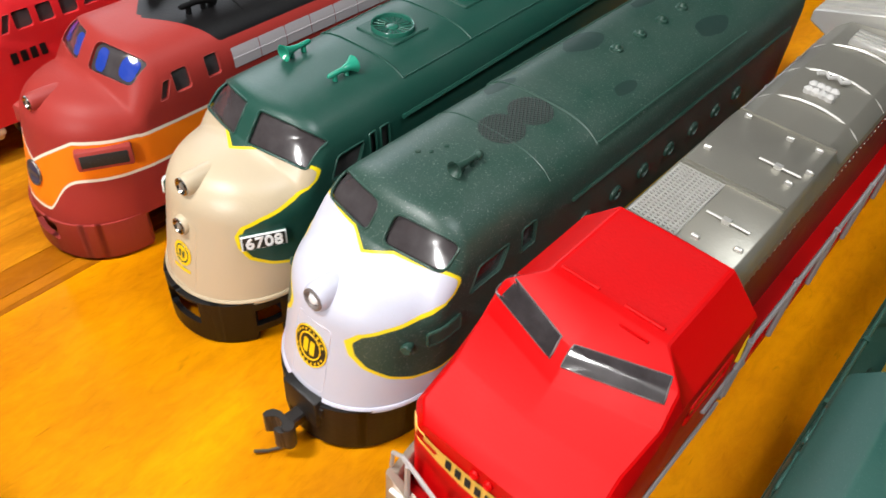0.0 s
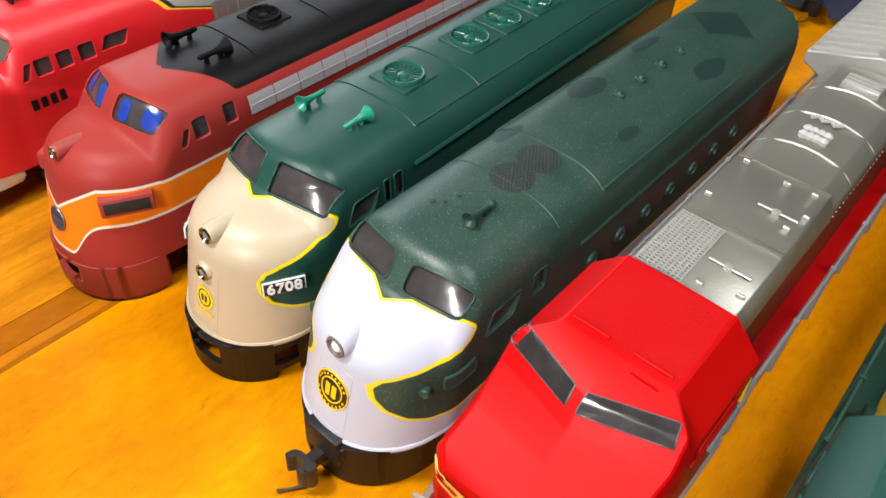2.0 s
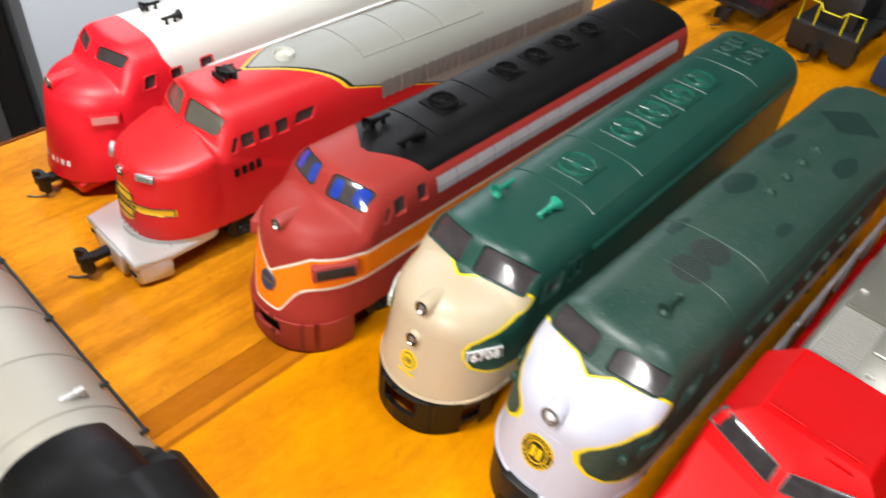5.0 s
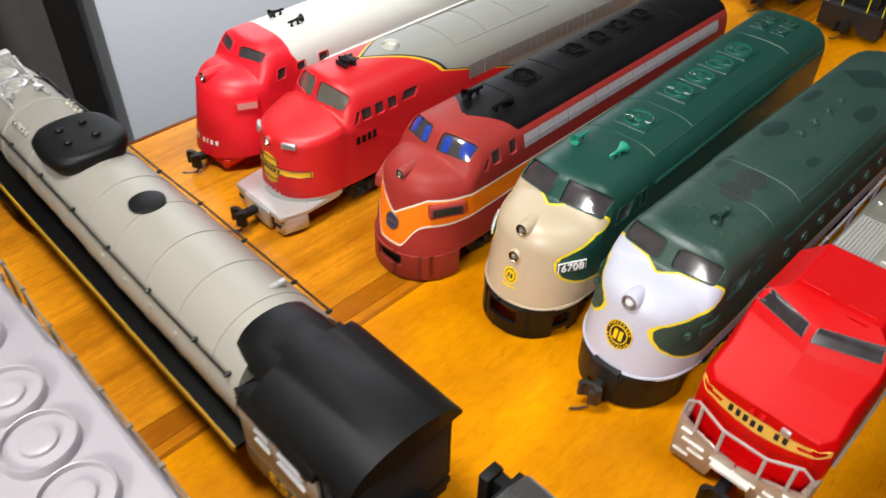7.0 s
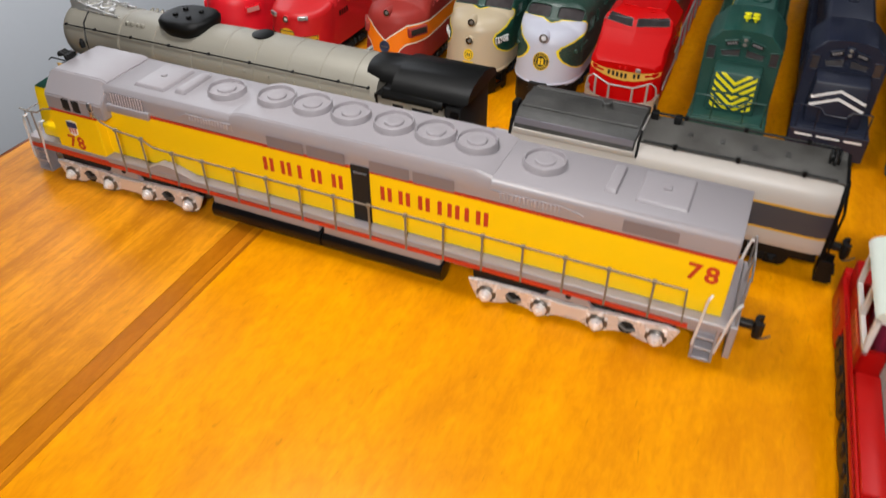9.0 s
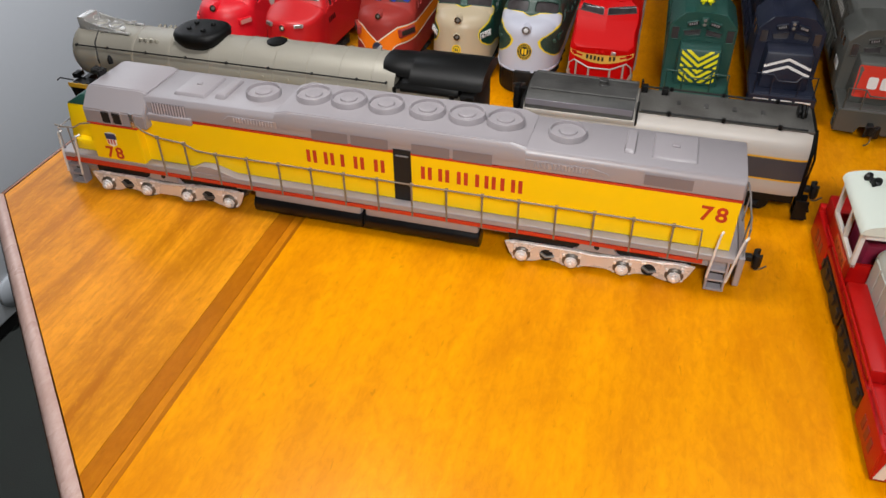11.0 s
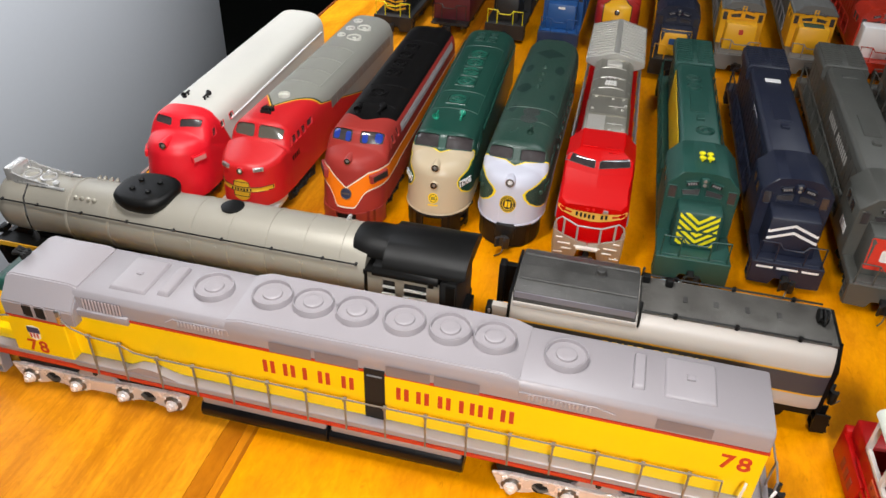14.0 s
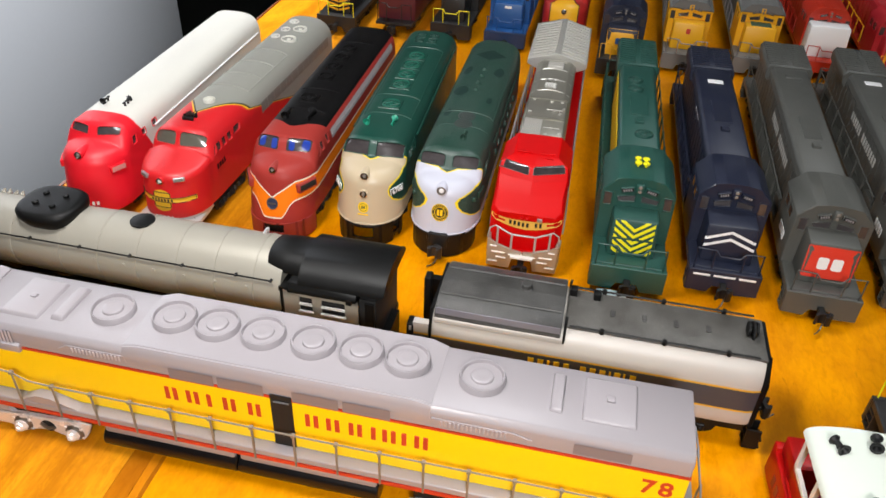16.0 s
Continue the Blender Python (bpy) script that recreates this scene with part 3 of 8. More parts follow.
# ---- streamlined cab locomotives ----
class Shell:
    """The moulded body of a streamlined locomotive: nose at y = 0, tail at y = length."""

    def __init__(self, length, half=0.0187, top=0.0515, low=0.0118, nose=0.0205, plan=2.1, lean=0.20, crown=15.0, brow=0.0437, base=0.0195, slope=0.56, sweep=16.5, roof_n=3.3, shoulder=0.0345, round_tail=0.0, soft=0.0052, rise=0.33, flat=0.22, bend=30.0):
        self.length, self.top, self.half, self.low = length, top, half, low

        def smax(a, b, r):
            h = np.maximum(r - np.abs(a - b), 0) / r
            return np.maximum(a, b) + h * h * r * 0.25

        def field(x, y, z):
            ax = np.abs(x)
            front = lean * (z - 0.0205)
            p = (((np.maximum(nose + front - y, 0) / nose) ** plan + (ax / half) ** plan) ** (1 / plan) - 1) * half
            d = base - y
            hood = z - (brow - rise * np.maximum(d, 0) * (flat + bend * np.maximum(d, 0)) + np.minimum(0.0, d) * 0.5 - crown * x * x)
            a = smax(p, hood, soft)
            roof = (((ax / half) ** roof_n + (np.maximum(z - shoulder, 0) / (top - shoulder)) ** roof_n) ** (1 / roof_n) - 1) * (top - shoulder)
            glass = (base + np.maximum(z - brow, -0.0075) * slope + sweep * x * x - y) * 0.72
            b = smax(roof, glass, 0.0028)
            if round_tail:
                b = np.maximum(b, (((np.maximum(y - (length - round_tail), 0) / round_tail) ** 2.6 + (ax / half) ** 2.6) ** (1 / 2.6) - 1) * half)
            return -smax(-a, -b, 0.0015)

        yc, zc, count = 0.031, 0.025, 132
        lift = np.linspace(0, math.pi / 2, 66)
        turn = np.linspace(0, math.pi, count)
        below = np.linspace(low, zc, 9)[:-1]

        def meet(o, d):
            lo, hi = np.zeros(o.shape[0]), np.full(o.shape[0], 0.09)
            for _ in range(26):
                m = (lo + hi) / 2
                out = field(*(o + d * m[:, None]).T) > 0
                hi, lo = np.where(out, m, hi), np.where(out, lo, m)
            return o + d * lo[:, None]

        bm = bmesh.new()
        rows = []
        for zz in below:
            rows.append((np.tile((0, yc, zz), (count, 1)), np.stack((np.cos(turn), -np.sin(turn), 0 * turn), 1)))
        for e in lift[:-1]:
            rows.append((np.tile((0, yc, zc), (count, 1)), np.stack((np.cos(turn) * math.cos(e), -np.sin(turn) * math.cos(e), 0 * turn + math.sin(e)), 1)))
        grid = [[bm.verts.new(p) for p in meet(o, d)] for o, d in rows]
        crest = bm.verts.new(meet(np.array([[0, yc, zc]]), np.array([[0, 0, 1.0]]))[0])
        for A, B in zip(grid, grid[1:]):
            for i in range(count - 1):
                bm.faces.new((A[i], A[i + 1], B[i + 1], B[i]))
        for i in range(count - 1):
            bm.faces.new((grid[-1][i], grid[-1][i + 1], crest))
        last = [g[0] for g in grid] + [crest] + [g[-1] for g in grid[::-1]]
        first = last
        k = len(below)
        ang = np.concatenate([lift, math.pi - lift[-2::-1]])
        dirs = np.concatenate([np.tile((1, 0, 0), (k, 1)), np.stack((np.cos(ang), 0 * ang, np.sin(ang)), 1), np.tile((-1, 0, 0), (k, 1))])
        zs = np.concatenate([below, np.full(len(ang), zc), below[::-1]])
        stations = list(np.arange(yc + 0.0012, 0.066, 0.0012)) + list(np.arange(0.067, length - 0.011, 0.004)) + list(np.arange(length - 0.011, length - 0.0003, 0.0013)) + [length - 0.0003]
        for y in stations:
            o = np.stack((0 * zs, 0 * zs + y, zs), 1)
            ring = [bm.verts.new(p) for p in meet(o, dirs)]
            for i in range(len(ring) - 1):
                bm.faces.new((last[i], last[i + 1], ring[i + 1], ring[i]))
            last = ring
        bm.faces.new(last)
        edge = grid[0]
        floor_pts = [first[0]] + edge[1:-1] + [first[-1]]
        bm.faces.new(floor_pts)
        self.bm = bm
        self.bvh = bvh_of(bm)


def poly_dist(pts, p):
    """Signed distance to a closed outline, positive inside."""
    best, inside = 1e9, False
    x, y = p
    for (x0, y0), (x1, y1) in zip(pts, pts[1:] + pts[:1]):
        dx, dy = x1 - x0, y1 - y0
        t = max(0, min(1, ((x - x0) * dx + (y - y0) * dy) / (dx * dx + dy * dy + 1e-18)))
        best = min(best, math.hypot(x - x0 - t * dx, y - y0 - t * dy))
        if (y0 > y) != (y1 > y) and x < (x1 - x0) * (y - y0) / (y1 - y0) + x0:
            inside = not inside
    return best if inside else -best


CHROME = paint("chrome_ring", "9A9692", 0.18, 1.0, dust=0.02)


def headlamp(root, bvh, x, z, r, mat, lens=LENS, depth=0.004, view="front", name="headlight", ahead=0.0005, ring=None):
    """A round lamp whose housing runs back into the nose."""
    co, no = cast(bvh, view, x, z - r * 0.9)
    at, ax = Vector((x, co.y - ahead, z)), Vector((0, -1, 0.06))
    hl = part(name, lathe(bmesh.new(), at, ax, [(r * 1.32, -0.009), (r * 1.26, -0.004), (r * 1.2, -0.0012), (r * 1.12, -0.0003), (r * 1.0, 0.0), (r * 0.92, -0.0005), (0, -0.0006)], 28), mat, root, sharp=50)
    part("lamp_ring", lathe(bmesh.new(), at, ax, [(r * 0.98, -0.0008), (r * 0.96, 0.0003), (r * 0.80, 0.0004), (r * 0.62, -0.0003), (0, -0.0004)], 24), ring or CHROME, hl)
    part("lens", lathe(bmesh.new(), at, ax, [(r * 0.56, -0.0003), (r * 0.4, 0.0002), (0, 0.0004)], 20), lens, hl)
    return hl


def seam_arc(root, bvh, y, x0, x1, mat, r=0.00028, name="roof_seam"):
    pts = [cast(bvh, "top", x0 + (x1 - x0) * k / 14, y)[0] for k in range(15)]
    return part(name, tube(bmesh.new(), pts, r, 5), mat, root)


def pane_outline(x0, x1, b0, b1, c0, c1, r=0.0010):
    """A windshield pane with rounded corners: inner edge b0 to b1, outer edge c0 to c1."""
    pts = [(x0, b0), (x0, b1), (x1, c1), (x1, c0)]
    out = []
    for i, p in enumerate(pts):
        a, b = Vector(pts[i - 1]), Vector(pts[(i + 1) % 4])
        p = Vector(p)
        u, v = p + (a - p).normalized() * r, p + (b - p).normalized() * r
        out += [tuple(u * (1 - k) ** 2 + p * 2 * k * (1 - k) + v * k * k) for k in (0, 0.25, 0.5, 0.75, 1)]
    return out


def front_spots(outline):
    return [("glance", dense([(sx * x, z) for x, z in outline], 0.0008)) for sx in (-1, 1)]


def side_spots(spots):
    return [(v, rrect(y, z, w, h, min(w, h) * 0.16, 3, k)) for y, z, w, h, k in spots for v in ("right", "left")]


def glaze(root, bvh, spots, glass, rim_mat, r=0.0003, deep=0.0009):
    """Sets the panes into their openings."""
    for view, outline in spots:
        way = {"right": (-1, 0, 0), "left": (1, 0, 0), "glance": (0, 0.7071, -0.7071)}[view]
        bm = patch(bmesh.new(), bvh, view, outline, 0.0)
        bmesh.ops.translate(bm, verts=bm.verts, vec=Vector(way) * deep)
        pane = part("windshield_pane" if view == "glance" else "side_window", bm, glass, root, sharp=60)
        part("window_rim", rim(bmesh.new(), bvh, view, outline, -0.0001, r), rim_mat, pane, sharp=60)


def underside(root, sh, axles=3, mat=SOOT, half=0.0158, spacing=0.0135, tank=BLACK):
    L = sh.length
    tb = axles * spacing / 2
    bogie(root, 0.024 + tb, axles, spacing, half, mat)
    bogie(root, L - 0.022 - tb, axles, spacing, half, mat)
    part("fuel_tank", mesh_box(-0.013, 0.013, L * 0.5 - 0.024, L * 0.5 + 0.026, 0.0035, 0.0108, bevel=0.002), tank, root)
    part("chassis", mesh_box(-0.0135, 0.0135, 0.02, L - 0.004, 0.0095, 0.0125), BLACK, root)


def pilot_skirt(root, sh, z0, z1, mat, depth=0.0205, inset=0.0008, slot=True, name="pilot", ahead=0.0030, thick=0.0014):
    """The curved skirt below the nose, with an opening for the coupler and a small one at each side."""
    bm = bmesh.new()
    n = 2 / 2.1
    pts = []
    for k in range(41):
        a = math.pi * k / 40
        c, s = math.cos(a), math.sin(a)
        pts.append(Vector((math.copysign(abs(c) ** n, c) * (sh.half - inset), depth * (1 - s ** n) - ahead)))
    inner = [Vector((p.x * (1 - thick / sh.half), p.y + thick)) for p in pts]
    for k in range(40):
        mid = (pts[k].x + pts[k + 1].x) / 2
        lo, hi = z0, z1
        spans = [(z0, z1)]
        if slot and abs(mid) < 0.0060:
            spans = [(z0, z0 + (z1 - z0) * 0.42), (z1 - 0.0008, z1)]
        elif slot is True and 0.0150 < abs(mid) < 0.0172:
            spans = [(z0 + 0.0024, z0 + 0.0045), (z1 - 0.0030, z1)]
        for lo, hi in spans:
            q = [bm.verts.new((v.x, v.y, z)) for z in (lo, hi) for v in (pts[k], pts[k + 1], inner[k + 1], inner[k])]
            for f in ((0, 1, 2, 3), (7, 6, 5, 4), (0, 4, 5, 1), (1, 5, 6, 2), (2, 6, 7, 3), (3, 7, 4, 0)):
                bm.faces.new([q[i] for i in f])
    bmesh.ops.remove_doubles(bm, verts=bm.verts, dist=1e-6)
    return part(name, bm, mat, root)


def nose_bead(root, sh, mat, up=0.0012, r=0.0005):
    """The rounded lip along the lower edge of the nose."""
    pts = []
    for k in range(49):
        a = math.pi * (k / 48)
        co = sh.bvh.ray_cast(Vector((0, 0.0215, sh.low + up)), Vector((math.cos(a), -math.sin(a), 0)))[0]
        pts.append(co)
    return part("nose_bead", tube(bmesh.new(), pts, r, 6), mat, root)

# ---- the row of streamlined locomotives ----
ROW = "locomotives in the front row"

NOSE_WHITE = [(-0.03, -0.01), (-0.03, 0.07), (0.0176, 0.07), (0.0180, 0.0440), (0.0190, 0.0425), (0.0200, 0.0408), (0.0203, 0.0392), (0.0196, 0.0380), (0.0168, 0.0370), (0.0125, 0.0360), (0.0088, 0.0352), (0.0054, 0.0338),
              (0.0040, 0.0318), (0.0039, 0.0288), (0.0050, 0.0258), (0.0082, 0.0230), (0.0127, 0.0211), (0.0200, 0.0200), (0.0300, 0.0196), (0.30, 0.0190), (0.30, -0.01)]
NOSE_CREAM = [(-0.03, -0.01), (-0.03, 0.07), (0.0192, 0.07), (0.0197, 0.0450), (0.0208, 0.0432), (0.0222, 0.0415), (0.0227, 0.0400), (0.0220, 0.0388), (0.0190, 0.0376), (0.0152, 0.0364), (0.0115, 0.0354), (0.0082, 0.0338),
              (0.0070, 0.0315), (0.0070, 0.0288), (0.0082, 0.0258), (0.0120, 0.0234), (0.0170, 0.0216), (0.0240, 0.0206), (0.0300, 0.0201), (0.0400, 0.0172), (0.0460, -0.01)]


def paint_nose(outline):
    def side(x, y, z):
        k = min(1.0, max(0.0, (z - 0.038) / 0.004))
        return poly_dist(outline, (y - 0.0045 * (x / 0.0187) ** 2 * k + 0.0036 * max(0.0, 1 - abs(x) / 0.0055) * k, z))
    return side


# dark green with a white nose
sr = thing("streamlined_locomotive", "dusty dark green model locomotive with white nose and yellow lining", "model locomotive", stand(-0.0317, 0.1598, -0.5, 0.985), ROW)
sh = Shell(0.187, round_tail=0.012, brow=0.0426, base=0.0175, low=0.0132, slope=0.75, sweep=12.0)
GREEN_WHITE = livery("dark_green_and_white_paint", "C0C1CF", "F0D400", "113A2F", 0.0007, 0.40, dust=0.12, specks=0.22)
DKGREEN = paint("dark_green_paint", "123C30", 0.42, dust=0.10)
SRB = sh.bvh
PANES = front_spots(pane_outline(0.0020, 0.0160, 0.0441, 0.0508, 0.0456, 0.0522, 0.0020)) + side_spots([(0.0325, 0.0386, 0.0098, 0.0058, 0.45), (0.0450, 0.0390, 0.0050, 0.0064, 0)])
part("body", carve(sh.bm, SRB, PANES), GREEN_WHITE, sr, scheme=paint_nose(NOSE_WHITE), sharp=50)
glaze(sr, SRB, PANES, GLASS, DKGREEN)
headlamp(sr, SRB, 0, 0.0384, 0.0025, paint("white_nose_paint", "C0C1CF", 0.36, dust=0.04), paint("white_lens", "EFEFF2", 0.2), ring=paint("brown_grey_lamp_ring", "6B625E", 0.45))
part("nose_door", rim(bmesh.new(), SRB, "front", rrect(0, 0.0244, 0.0092, 0.0165, 0.0008), -0.0002, 0.00032, 5), paint("white_nose_paint", "C0C1CF", 0.36, dust=0.04), sr)
badge = part("emblem", patch(bmesh.new(), SRB, "front", oval(0, 0.0262, 0.0046, 0.0049, 32), 0.00015), paint("black_print", "15140E", 0.4), sr, "round black and yellow emblem")
part("emblem_ring", rim(bmesh.new(), SRB, "front", oval(0, 0.0262, 0.0044, 0.0047, 32), 0.0001, 0.00022, 5), YELLOW, badge)
part("emblem_ring", rim(bmesh.new(), SRB, "front", oval(0, 0.0262, 0.0029, 0.0031, 28), 0.0001, 0.00022, 5), YELLOW, badge)
for dx in (-0.0009, 0.0009):
    part("emblem_bar", patch(bmesh.new(), SRB, "front", rrect(dx, 0.0262, 0.0013, 0.0034, 0.0003), 0.0003), YELLOW, badge)
for k in range(9):
    for s, rr in ((1, 0.00375), (-1, 0.00375)):
        a = radians(90 + s * (90 - 10) - s * (k + 0.5) * 17.0) if s > 0 else radians(-90 + 68 - k * 17.0)
        part("emblem_bar", patch(bmesh.new(), SRB, "front", rrect(rr * math.cos(a), 0.0262 + rr * 1.06 * math.sin(a), 0.0005, 0.0006, 0.0001, 2), 0.0003, 1), YELLOW, badge)
for s in (1, -1):
    v = "right" if s > 0 else "left"
    nb = part("number_board", patch(bmesh.new(), SRB, v, rrect(0.0195, 0.0312, 0.0080, 0.0034, 0.0005), 0.0006), DKGREEN, sr)
    part("board_rim", rim(bmesh.new(), SRB, v, rrect(0.0195, 0.0312, 0.0080, 0.0034, 0.0005), 0.0004, 0.0004), DKGREEN, nb)
    part("class_lamp", lathe(bmesh.new(), cast(SRB, v, 0.0118, 0.0305)[0], (s * 0.5, -1, 0.1), [(0.0012, -0.001), (0.0012, 0.001), (0.0009, 0.0013), (0, 0.0011)], 14), DKGREEN, sr)
horn(sr, 0.0045, 0.0398, 0.0511, DKGREEN, size=1.2)
part("horn_valve", lathe(bmesh.new(), (0.0045, 0.0432, 0.0532), (0, 1, 0), [(0, -0.0011), (0.0008, -0.0008), (0.0011, 0), (0.0008, 0.0008), (0, 0.0011)], 10), DKGREEN, sr)
for x, y in ((-0.0044, 0.0388), (-0.0034, 0.0425), (-0.0062, 0.0370)):
    part("roof_stub", lathe(bmesh.new(), (x, y, 0.0505), (0, 0, 1), [(0.0007, 0), (0.0006, 0.0012), (0, 0.0014)], 8), DKGREEN, sr)
CLEANGREEN = paint("dust_free_dark_green", "16302A", 0.5, dust=0.0)
MESHGREEN = paint("blackened_mesh", "14211D", 0.6, dust=0.1)
for cx, cy in ((0.0008, 0.0555), (0.0010, 0.0652)):
    part("roof_grille_plate", patch(bmesh.new(), SRB, "top", oval(cx, cy, 0.0052, 0.0052, 24), 0.00006), CLEANGREEN, sr)
    bm = bmesh.new()
    for k in range(-6, 7):
        h = math.sqrt(max(0.0, 0.0052 ** 2 - (k * 0.0008) ** 2))
        if h > 0.0005:
            for ang in (0.6, -0.97):
                c, s = math.cos(ang), math.sin(ang)
                pts = []
                for t in (-1, -0.5, 0, 0.5, 1):
                    px, py = k * 0.0008, h * t
                    pts.append(cast(SRB, "top", cx + px * c - py * s, cy + px * s + py * c)[0] + Vector((0, 0, 0.0001)))
                tube(bm, pts, 0.00016, 4)
    part("roof_grille", bm, MESHGREEN, sr)
for k in range(4):
    part("roof_port", lathe(bmesh.new(), cast(SRB, "top", -0.0005, 0.1020 + k * 0.0107)[0] - Vector((0, 0, 0.0004)), (0, 0, 1), [(0.0019, 0), (0.0017, 0.0010), (0.0012, 0.0012), (0.0008, 0.0020), (0, 0.0022)], 12), DKGREEN, sr)
for x in (0.0158, -0.0158):
    pts = [cast(SRB, "top", x, 0.0710 + k * 0.0090)[0] for k in range(9)]
    part("roof_rib", tube(bmesh.new(), pts, 0.0005, 6), DKGREEN, sr)
seam_arc(sr, SRB, 0.0710, -0.0158, 0.0158, DKGREEN, 0.00035)
seam_arc(sr, SRB, 0.0535, -0.0160, 0.0160, DKGREEN, 0.00025)
part("roof_fan_patch", patch(bmesh.new(), SRB, "top", dense([(-0.0105, 0.1590), (0.0, 0.1500), (0.0105, 0.1590), (0.0, 0.1680)], 0.001), 0.0002), CLEANGREEN, sr)
for cx, cy, a, b in ((-0.0092, 0.1000, 0.0042, 0.0070), (-0.0105, 0.1320, 0.0026, 0.0062), (0.0095, 0.1330, 0.0030, 0.0072), (-0.0110, 0.0690, 0.0022, 0.0050), (0.0100, 0.0900, 0.0018, 0.0040)):
    ol = [(cx + a * math.cos(k * math.tau / 22) * (1 + 0.12 * math.sin(k * 0.571 + cy * 900)), cy + b * math.sin(k * math.tau / 22) * (1 + 0.10 * math.cos(k * 0.857 + cx * 900))) for k in range(22)]
    part("wiped_patch", patch(bmesh.new(), SRB, "top", ol, 0.00005), CLEANGREEN, sr, "patch of roof wiped free of dust")
for k in range(7):
    for s in (-1, 1):
        y = 0.0680 + k * 0.0126
        part("porthole", lathe(bmesh.new(), (s * 0.0183, y, 0.0296), (s, 0, 0), [(0.0022, 0), (0.0021, 0.0010), (0.0014, 0.0013), (0.0012, 0.0008), (0, 0.0008)], 16), DKGREEN, sr)
for s in (-1, 1):
    pts = [(s * 0.0188, 0.060 + k * 0.0185, 0.0400) for k in range(7)]
    part("side_rib", tube(bmesh.new(), pts, 0.0005, 5), DKGREEN, sr)
pilot_skirt(sr, sh, 0.0008, 0.0138, BLACK, inset=0.0012, slot=False, ahead=0.0026)
cbx = part("coupler_box", mesh_box(-0.0052, 0.0052, -0.0030, 0.004, 0.0062, 0.0150, bevel=0.0008), SOOT, sr)
part("box_flange", mesh_box(-0.0062, 0.0062, -0.0022, 0.002, 0.0100, 0.0132, bevel=0.0005), BLACK, cbx)
coupler(sr, 0.0006, 0.0072, -1, paint("dark_cast_metal", "3B3836", 0.38, 0.6, dust=0.05))
nose_bead(sr, sh, paint("white_nose_paint", "C0C1CF"))
underside(sr, sh)

# bright green with a cream nose
cr = thing("streamlined_locomotive", "bright green model locomotive with cream nose and number board", "model locomotive", stand(-0.0731, 0.1596, 1.4, 0.985), ROW)
sh = Shell(0.192, brow=0.0436, base=0.0194, low=0.0125, slope=0.7, sweep=17.0)
CRB = sh.bvh
GREEN_CREAM = livery("green_and_cream_paint", "BCAB8F", "F0D400", "0E4136", 0.0008, 0.36, dust=0.05)
GREEN = paint("bright_green_paint", "0E4136", 0.36, dust=0.05)
CREAM = paint("cream_paint", "BCAB8F", 0.36, dust=0.02)
PANES = front_spots(pane_outline(0.0020, 0.0168, 0.0452, 0.0530, 0.0468, 0.0546, 0.0009)) + side_spots([(0.0345, 0.0398, 0.0086, 0.0056, 0.45), (0.0425, 0.0400, 0.0022, 0.0066, 0), (0.0465, 0.0400, 0.0030, 0.0066, 0)])
part("body", carve(sh.bm, CRB, PANES), GREEN_CREAM, cr, scheme=paint_nose(NOSE_CREAM), sharp=50)
glaze(cr, CRB, PANES, GLASS, GREEN)
headlamp(cr, CRB, 0, 0.0402, 0.0021, CREAM)
headlamp(cr, CRB, 0, 0.0308, 0.0020, CREAM)
part("nose_door", rim(bmesh.new(), CRB, "front", rrect(0, 0.0232, 0.0084, 0.0170, 0.0006), -0.0002, 0.0003, 5), CREAM, cr)
badge = part("emblem", patch(bmesh.new(), CRB, "front", oval(0, 0.0232, 0.0029, 0.0031, 28), 0.00015), YELLOW, cr, "round yellow emblem with green print")
part("emblem_ring", rim(bmesh.new(), CRB, "front", oval(0, 0.0232, 0.0020, 0.0022, 24), 0.0001, 0.0002, 5), GREEN, badge)
for dx in (-0.0006, 0.0006):
    part("emblem_bar", patch(bmesh.new(), CRB, "front", rrect(dx, 0.0232, 0.0007, 0.0018, 0.0002), 0.0003), GREEN, badge)
part("emblem_bar", patch(bmesh.new(), CRB, "front", rrect(0, 0.0192, 0.0056, 0.0008, 0.0002), 0.0002), YELLOW, badge)
for s, v in ((1, "right"), (-1, "left")):
    m = on_surface(CRB, v, 0.0112, 0.0304, 0.0002) @ Matrix.Diagonal((0.86, 0.86, 1, 1))
    nb = part("number_board", mesh_box(-0.0058, 0.0058, -0.0022, 0.0022, -0.0018, 0.0001, bevel=0.0004), GREEN, cr)
    part("board_border", mesh_box(-0.0057, 0.0057, -0.0021, 0.0021, -0.0001, 0.0004, bevel=0.0001), WHITE, nb)
    nb.matrix_local = m
    part("board_face", mesh_box(-0.0053, 0.0053, -0.0018, 0.0018, 0.0003, 0.0006), paint("black_print", "15140E"), nb)
    lettering("6708", 0.0044, WHITE, nb, pose(0, -0.0001, 0.0007), "road_number", bold=0.00012, spacing=1.08)
    part("bracket", mesh_box(-0.0046, 0.0046, -0.0017, 0.0017, -0.0034, -0.0014, bevel=0.0004), GREEN, nb)
for s in (-1, 1):
    horn(cr, s * 0.0072 - 0.0010, 0.0445, 0.0508, paint("clear_green_plastic", "1F8E73", 0.15), s=s, size=1.3)
MINT = paint("mint_green_fan", "1B5D4D", 0.22, dust=0.03)
roof_fan(cr, -0.0008, 0.0690, 0.0516, 0.0056, MINT, base=GREEN)
for k in range(4):
    roof_fan(cr, -0.0008, 0.0965 + k * 0.0155, 0.0516, 0.0056, MINT, base=GREEN)
